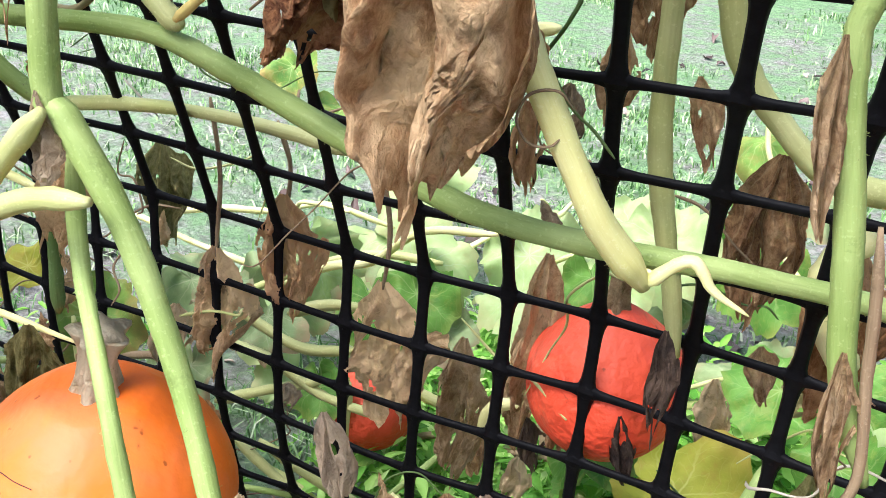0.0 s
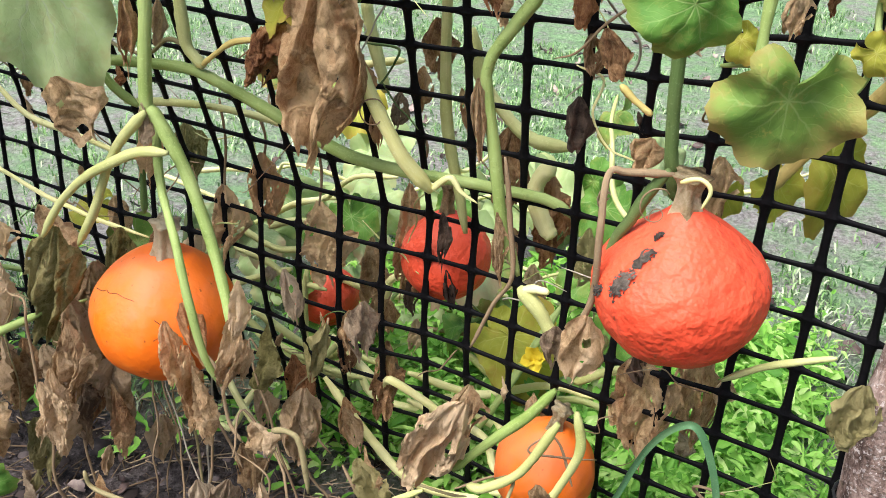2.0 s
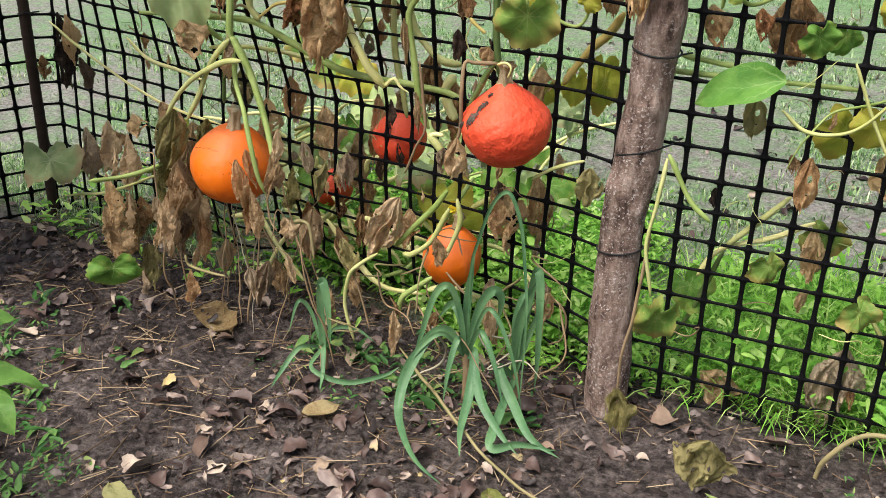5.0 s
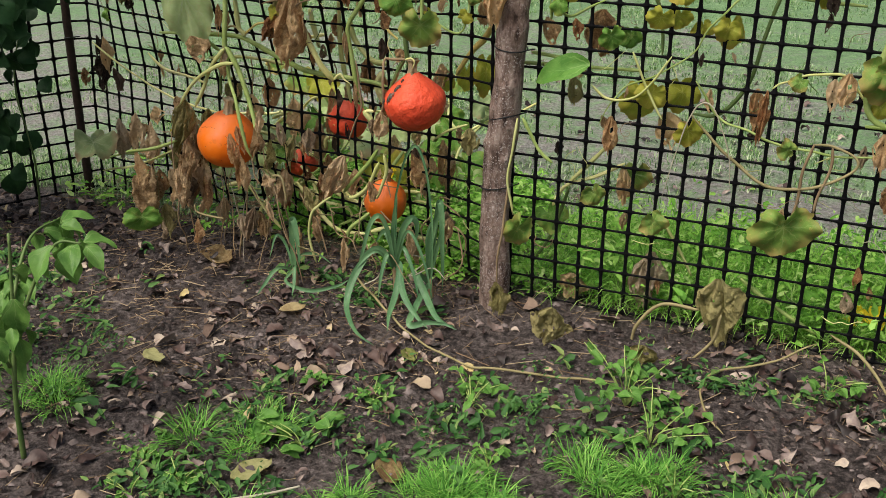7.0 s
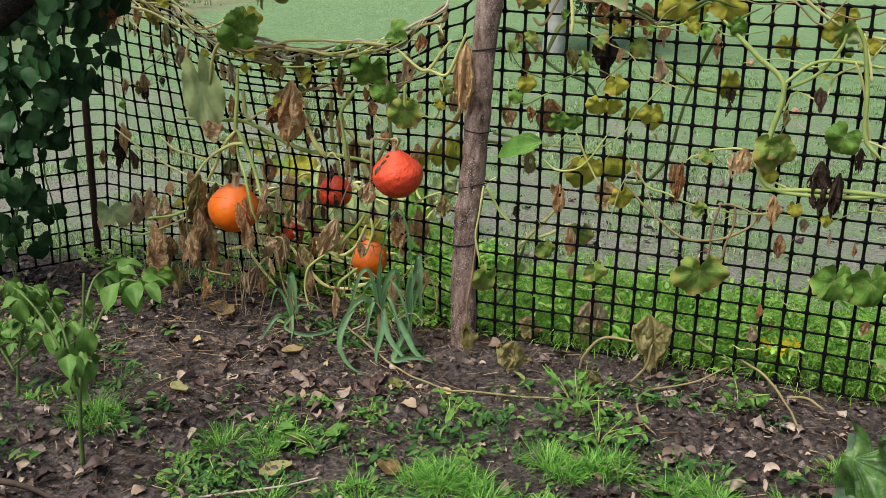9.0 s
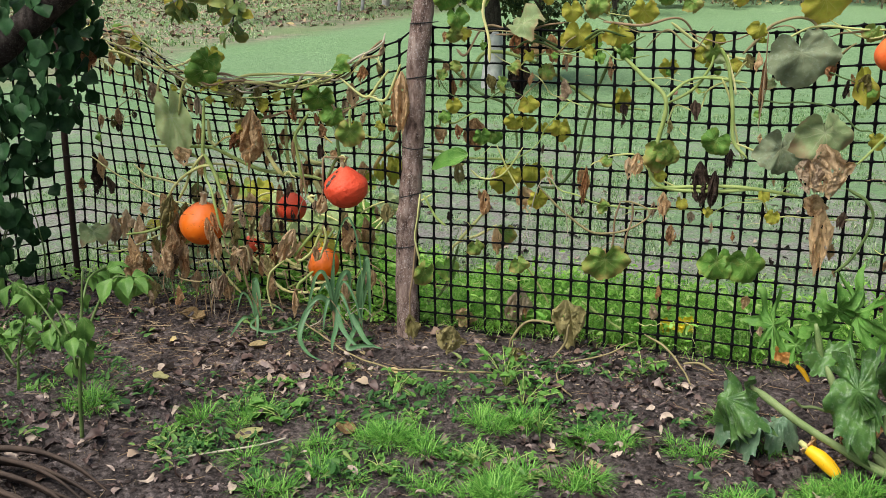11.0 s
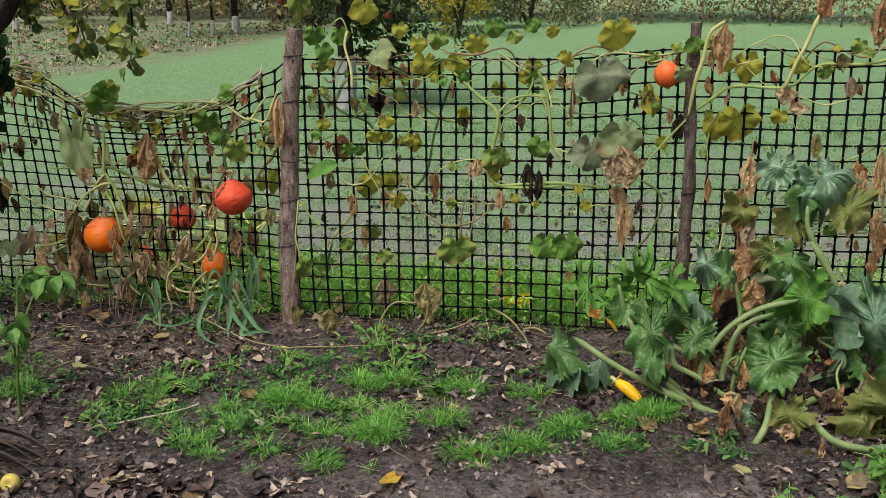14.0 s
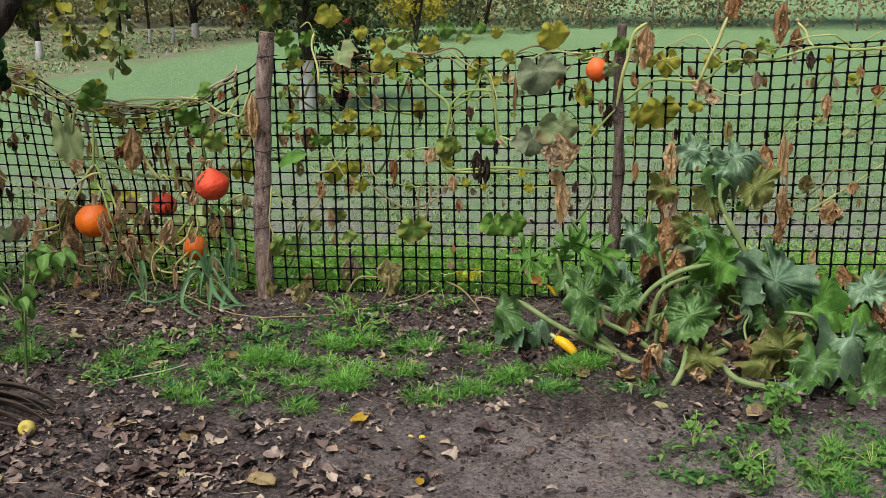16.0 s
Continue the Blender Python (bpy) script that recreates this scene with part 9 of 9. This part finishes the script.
stuff("weeds", [tuple(v) for v in V], F, M_LUSH_LIT, "lush low weeds growing behind the net", "weeds")


def herb(at, h, spread, count, size, seed, label):
    """One leafy weed with branching stems."""
    r = random.Random(seed)
    p = thing("weed", (at[0], at[1], 0.0), label, "weed", "larger weeds")
    z0 = ground_height(*at)
    for k in range(count):
        a = r.uniform(0, 6.28)
        d = spread * r.uniform(0.3, 1)
        end = Vector((at[0] + d * math.cos(a), at[1] + d * math.sin(a), z0 + h * r.uniform(0.5, 1)))
        stem(p, "green", 0.0016, 0.001, [(at[0], at[1], z0 - 0.005), ((at[0] * 2 + end.x) / 3, (at[1] * 2 + end.y) / 3, z0 + h * 0.45), tuple(end)])
        for j in range(4):
            q = Vector((at[0], at[1], z0)).lerp(end, r.uniform(0.5, 1.0))
            b = r.uniform(0, 6.28)
            part("leaf", blade("oval", "fresh", j), p, facing(q, (math.cos(b), math.sin(b), r.uniform(-0.5, 0.5)), (r.uniform(-0.5, 0.5), -0.3, 1), tuple(size * g for g in (r.uniform(0.45, 0.75), r.uniform(0.7, 1.15), 1.0))))
    return p


herb((0.42, -0.3), 0.13, 0.13, 12, 0.032, 3, "leafy green weed with tiny pale flowers by the net")
herb((0.5, -0.42), 0.09, 0.12, 9, 0.03, 4, "leafy green weed among the grass")
herb((0.8, -0.12), 0.07, 0.08, 6, 0.026, 5, "small leafy weed at the foot of the net")
herb((1.95, -1.12), 0.17, 0.1, 12, 0.035, 6, "nettle-like weed in front of the courgette")
herb((0.12, -0.42), 0.06, 0.12, 8, 0.028, 7, "low broad-leaved green weed")
for k in range(16):
    herb((rnd.uniform(-0.4, 0.75), rnd.uniform(-1.05, -0.4)), rnd.uniform(0.025, 0.06), rnd.uniform(0.03, 0.07), rnd.randrange(6, 11), rnd.uniform(0.013, 0.022), 20 + k, "low broad-leaved weed in the soil")
for k in range(12):
    herb((rnd.uniform(1.6, 2.5), rnd.uniform(-1.6, -1.2)), rnd.uniform(0.04, 0.1), rnd.uniform(0.04, 0.09), rnd.randrange(7, 12), rnd.uniform(0.018, 0.03), 50 + k, "leafy green weed at the edge of the trodden soil")
herb((-0.12, -0.7), 0.04, 0.11, 7, 0.045, 9, "flattened broad-leaved weed on the soil")

V, F = tube(smooth_line([(-0.28, -1.0, 0.006), (-0.2, -0.95, 0.01), (-0.1, -0.88, 0.012), (-0.04, -0.84, 0.022)], 8), lambda t: 0.0032 - 0.0012 * t, 8, 0.1, 0.2, 5.0)
whole("dry_stalk", mesh("dry_stalk", V, F, STEM["white"], [(0.5, 0.5)] * len(V)), Matrix(), "bleached dry plant stalk lying on the soil", "stalk")

# ---- dead fronds on the bare soil ----
frond = thing("dead_frond", (-0.55, -1.3, 0.0), "blackened dead plant fronds lying on the soil", "dead plant")
for k in range(15):
    y, x = -1.37 + 0.015 * k, -0.33 - 0.05 * ((k * 7) % 5) / 5
    dz = 0.012 * ((k * 3) % 4)
    V, F = tube(smooth_line([(x - 0.42, y + 0.05 - 0.004 * k, 0.02 + dz), (x - 0.24, y + 0.015, 0.03 + dz), (x - 0.1, y - 0.005, 0.02 + dz), (x, y - 0.015, 0.004)], 8), lambda t: 0.0085 - 0.006 * t, 7, 0.1, 0.3, k)
    part("blade", mesh("frond_blade", V, F, STEM["black"]), frond)

# ---- distance: fruit trees, bushes and the hedge ----


def leafy(V, F, rnd, c, r, n, s):
    """n small folded leaves spread through a clump of radius r."""
    for k in range(n):
        d = Vector((rnd.gauss(0, 1), rnd.gauss(0, 1), rnd.gauss(0, 1))).normalized() * r * rnd.random() ** 0.45
        q = c + d
        f = Vector((rnd.uniform(-1, 1), rnd.uniform(-1, 1), rnd.uniform(-0.2, 1))).normalized()
        u = Matrix.Rotation(rnd.uniform(0, 6.3), 3, f) @ f.orthogonal().normalized()
        v = f.cross(u)
        k2 = s * rnd.uniform(0.6, 1.3)
        b = len(V)
        V += [tuple(q - u * k2), tuple(q + v * k2 * 0.5 + f * k2 * 0.2), tuple(q + u * k2), tuple(q - v * k2 * 0.5 + f * k2 * 0.2)]
        F += [(b, b + 1, b + 2), (b, b + 2, b + 3)]


M_FAR_LEAF = scrap_material("dull_tree_foliage", [(0.0, (0.08, 0.1, 0.055)), (0.5, (0.15, 0.18, 0.09)), (1.0, (0.26, 0.27, 0.13))], translucent=0.2)
M_FAR_DARK = scrap_material("dark_apple_foliage", [(0.0, (0.025, 0.045, 0.018)), (0.5, (0.06, 0.09, 0.035)), (1.0, (0.15, 0.17, 0.06))], translucent=0.2)
M_FAR_GOLD = scrap_material("golden_foliage", [(0.0, (0.2, 0.17, 0.03)), (0.5, (0.42, 0.36, 0.05)), (1.0, (0.6, 0.52, 0.12))], translucent=0.3)
# autumn tones made paler so that the colour carries the distance haze
M_FAR_BROWN = scrap_material("autumn_hedge", [(0.0, (0.12, 0.1, 0.065)), (0.4, (0.25, 0.22, 0.13)), (0.75, (0.4, 0.34, 0.18)), (1.0, (0.6, 0.52, 0.24))], translucent=0.2)


def fruit_tree(name, at, h, trunk, crown, clumps, mat, label, seed, lime=0.9, fruit=0, low=0.9):
    r = random.Random(seed)
    p = thing(name, at, label, "tree", "garden trees")
    a = Vector(at)
    V, F = tube(smooth_line([a + Vector((0, 0, -0.05)), a + Vector((0.03, 0, lime * 0.5)), a + Vector((0.02, 0.02, lime))], 6), lambda t: trunk * (1.12 - 0.12 * t), 14, 0.03, 0.15)
    part("limed_trunk", mesh("limed_trunk", V, F, M_LIME), p, None, "trunk painted white with lime")
    V, F = tube(smooth_line([a + Vector((0.02, 0.02, lime - 0.01)), a + Vector((0, 0, h * 0.5)), a + Vector((0.05, 0, h * 0.8))], 6), lambda t: trunk * (0.97 - 0.6 * t), 12, 0.03, 0.2)
    part("trunk", mesh("trunk", V, F, M_BARK_DARK), p)
    CV, CF = [], []
    ends = []
    for k in range(8):
        b = 2 * math.pi * k / 8 + r.uniform(-0.3, 0.3)
        reach = crown * r.uniform(0.6, 1.0)
        s = a + Vector((0.02, 0, r.uniform(lime, h * 0.7)))
        e = a + Vector((reach * math.cos(b), reach * math.sin(b), r.uniform(low + 0.1, h)))
        mid = s.lerp(e, 0.55) + Vector((0, 0, 0.25))
        V, F = tube(smooth_line([s, mid, e], 6), lambda t: trunk * (0.45 - 0.36 * t), 7, 0, 0.15)
        part("limb", mesh("limb", V, F, M_BARK_DARK), p)
        ends += [mid, e, s.lerp(e, 0.8) + Vector((0, 0, 0.1))]
    for k in range(clumps):
        c = r.choice(ends) + Vector((r.gauss(0, 0.3) * crown, r.gauss(0, 0.3) * crown, r.gauss(0, 0.2) * h * 0.5))
        c.z = max(c.z, a.z + low)
        leafy(CV, CF, r, c, 0.22 * crown * r.uniform(0.6, 1.2), 90, 0.036)
    part("crown", mesh("crown", CV, CF, mat, smooth=False), p)
    for k in range(fruit):
        c = r.choice(ends) + Vector((r.gauss(0, 0.12) * crown, -crown * 0.3 * r.random(), r.gauss(0, 0.1) * h * 0.5))
        c.z = max(c.z, a.z + low)
        V, F = tube([c + Vector((0, 0, d)) for d in (-0.034, -0.028, -0.012, 0.008, 0.024, 0.03)], lambda t: 0.037 * math.sqrt(max(0.03, 1 - (2 * t - 1) ** 2)), 9)
        part("apple", mesh("hanging_apple", V, F, M_APPLE_R), p, None, "red apple")
    return p


fruit_tree("apple_tree", (-1.36, 6.25, 0), 2.2, 0.085, 0.8, 120, M_FAR_DARK, "small apple tree hung with red apples, trunk limed white", 31, lime=0.5, fruit=26, low=0.4)
for at, h, tr, cr, sd in (((-7.84, 13.1, 0), 4.2, 0.06, 1.8, 41), ((-7.34, 16.8, 0), 4.0, 0.032, 1.6, 42), ((-7.03, 17.3, 0), 4.0, 0.032, 1.6, 43), ((-7.15, 19.0, 0), 4.5, 0.08, 1.9, 44), ((-12.5, 19.0, 0), 4.5, 0.07, 2.0, 45), ((-10.0, 22.0, 0), 4.5, 0.07, 2.0, 46)):
    fruit_tree("fruit_tree", at, h, tr, cr, 60, M_FAR_LEAF, "thinly leaved fruit tree with a lime-white trunk", sd, lime=0.3, low=0.9)


def shrub(name, at, w, h, n, mat, label, seed, s=0.07):
    r = random.Random(seed)
    p = thing(name, at, label, "bush")
    a = Vector(at)
    for k in range(6):
        e = a + Vector((r.uniform(-0.4, 0.4) * w, r.uniform(-0.3, 0.3) * w, h * r.uniform(0.6, 0.95)))
        V, F = tube(smooth_line([a, a.lerp(e, 0.5) + Vector((0, 0, 0.1)), e], 5), lambda t: 0.03 - 0.022 * t, 6)
        part("branch", mesh("branch", V, F, M_BARK_DARK), p)
    V, F = [], []
    for k in range(n):
        c = a + Vector((r.uniform(-0.5, 0.5) * w, r.uniform(-0.35, 0.35) * w, h * (0.12 + 0.88 * r.random())))
        leafy(V, F, r, c, 0.16 * h, 55, s)
    part("foliage", mesh("foliage", V, F, mat, smooth=False), p)
    return p


shrub("golden_bush", (-1.7, 16.5, 0), 1.3, 2.4, 34, M_FAR_GOLD, "golden-yellow autumn bush beyond the lawn", 51)
shrub("bush", (-3.4, 18.0, 0), 3.0, 2.6, 46, M_FAR_LEAF, "dull green bush beyond the lawn", 52)
shrub("bush", (-0.6, 19.6, 0), 2.4, 2.0, 36, M_FAR_LEAF, "grey-green bush beyond the lawn", 53)
for i, (x, y, w, h) in enumerate(((-6.0, 22.0, 3.0, 2.2), (-9.0, 24.0, 4.0, 2.6), (-13.5, 23.0, 4.0, 2.8), (-4.4, 22.5, 3.0, 2.4))):
    shrub("bush", (x, y, 0), w, h, 44, M_FAR_BROWN, "brownish autumn bush at the back of the garden", 60 + i, 0.1)

rnd = random.Random(99)
V, F = [], []
for i in range(2300):
    x = -22 + 46 * rnd.random()
    y = 21.0 + rnd.uniform(0, 2.2) - 0.33 * x
    h = 2.9 + 0.9 * noise.noise(Vector((x * 0.5, 0, 2)))
    leafy(V, F, rnd, Vector((x, y, 0.15 + h * rnd.random())), 0.5, 42, 0.055)
stuff("hedge", V, F, M_FAR_BROWN, "long overgrown autumn hedge at the end of the lawn", "hedge")
V, F = [], []
for i in range(420):
    x = -22 + 46 * rnd.random()
    y = 22.8 + rnd.uniform(0, 1.5) - 0.33 * x
    leafy(V, F, rnd, Vector((x, y, 1.5 + 4.0 * rnd.random())), 1.1, 60, 0.17)
stuff("hedge", V, F, M_FAR_LEAF, "taller dull green trees behind the hedge", "hedge")
V, F, PV, PF = [], [], [], []
for i in range(5200):
    x, y = rnd.uniform(-17, -5.0), rnd.uniform(7.5, 21.5)
    if x > -5.6 - 0.05 * (21 - y) + 0.9 * noise.noise(Vector((x, y, 1))):
        continue
    if i % 2:
        blades(V, F, rnd, x, y, 7, rnd.uniform(0.03, 0.08), 0.14, 0.007, 2.0)
    else:
        lie(PV, PF, rnd, x, y, rnd.uniform(0.03, 0.07), n=4, m=3)
stuff("grass", V, F, M_TURF, "rough tussocky grass under the fruit trees", "grass")
stuff("leaf_litter", PV, PF, M_PALE_LITTER, "brown fallen leaves under the fruit trees", "fallen leaves")
for k in range(22):
    x = -9 + 1.35 * k
    a = Vector((x, 20.8 - 0.33 * x, -0.05))
    V, F = tube([a, a + Vector((0.01, 0, 0.7)), a + Vector((0.0, 0, 1.35))], lambda t: 0.022, 8, 0, 0.1)
    whole("hedge_post", mesh("hedge_post", V, F, M_BARK), Matrix(), "grey weathered post before the hedge", "fence post", "posts before the hedge")
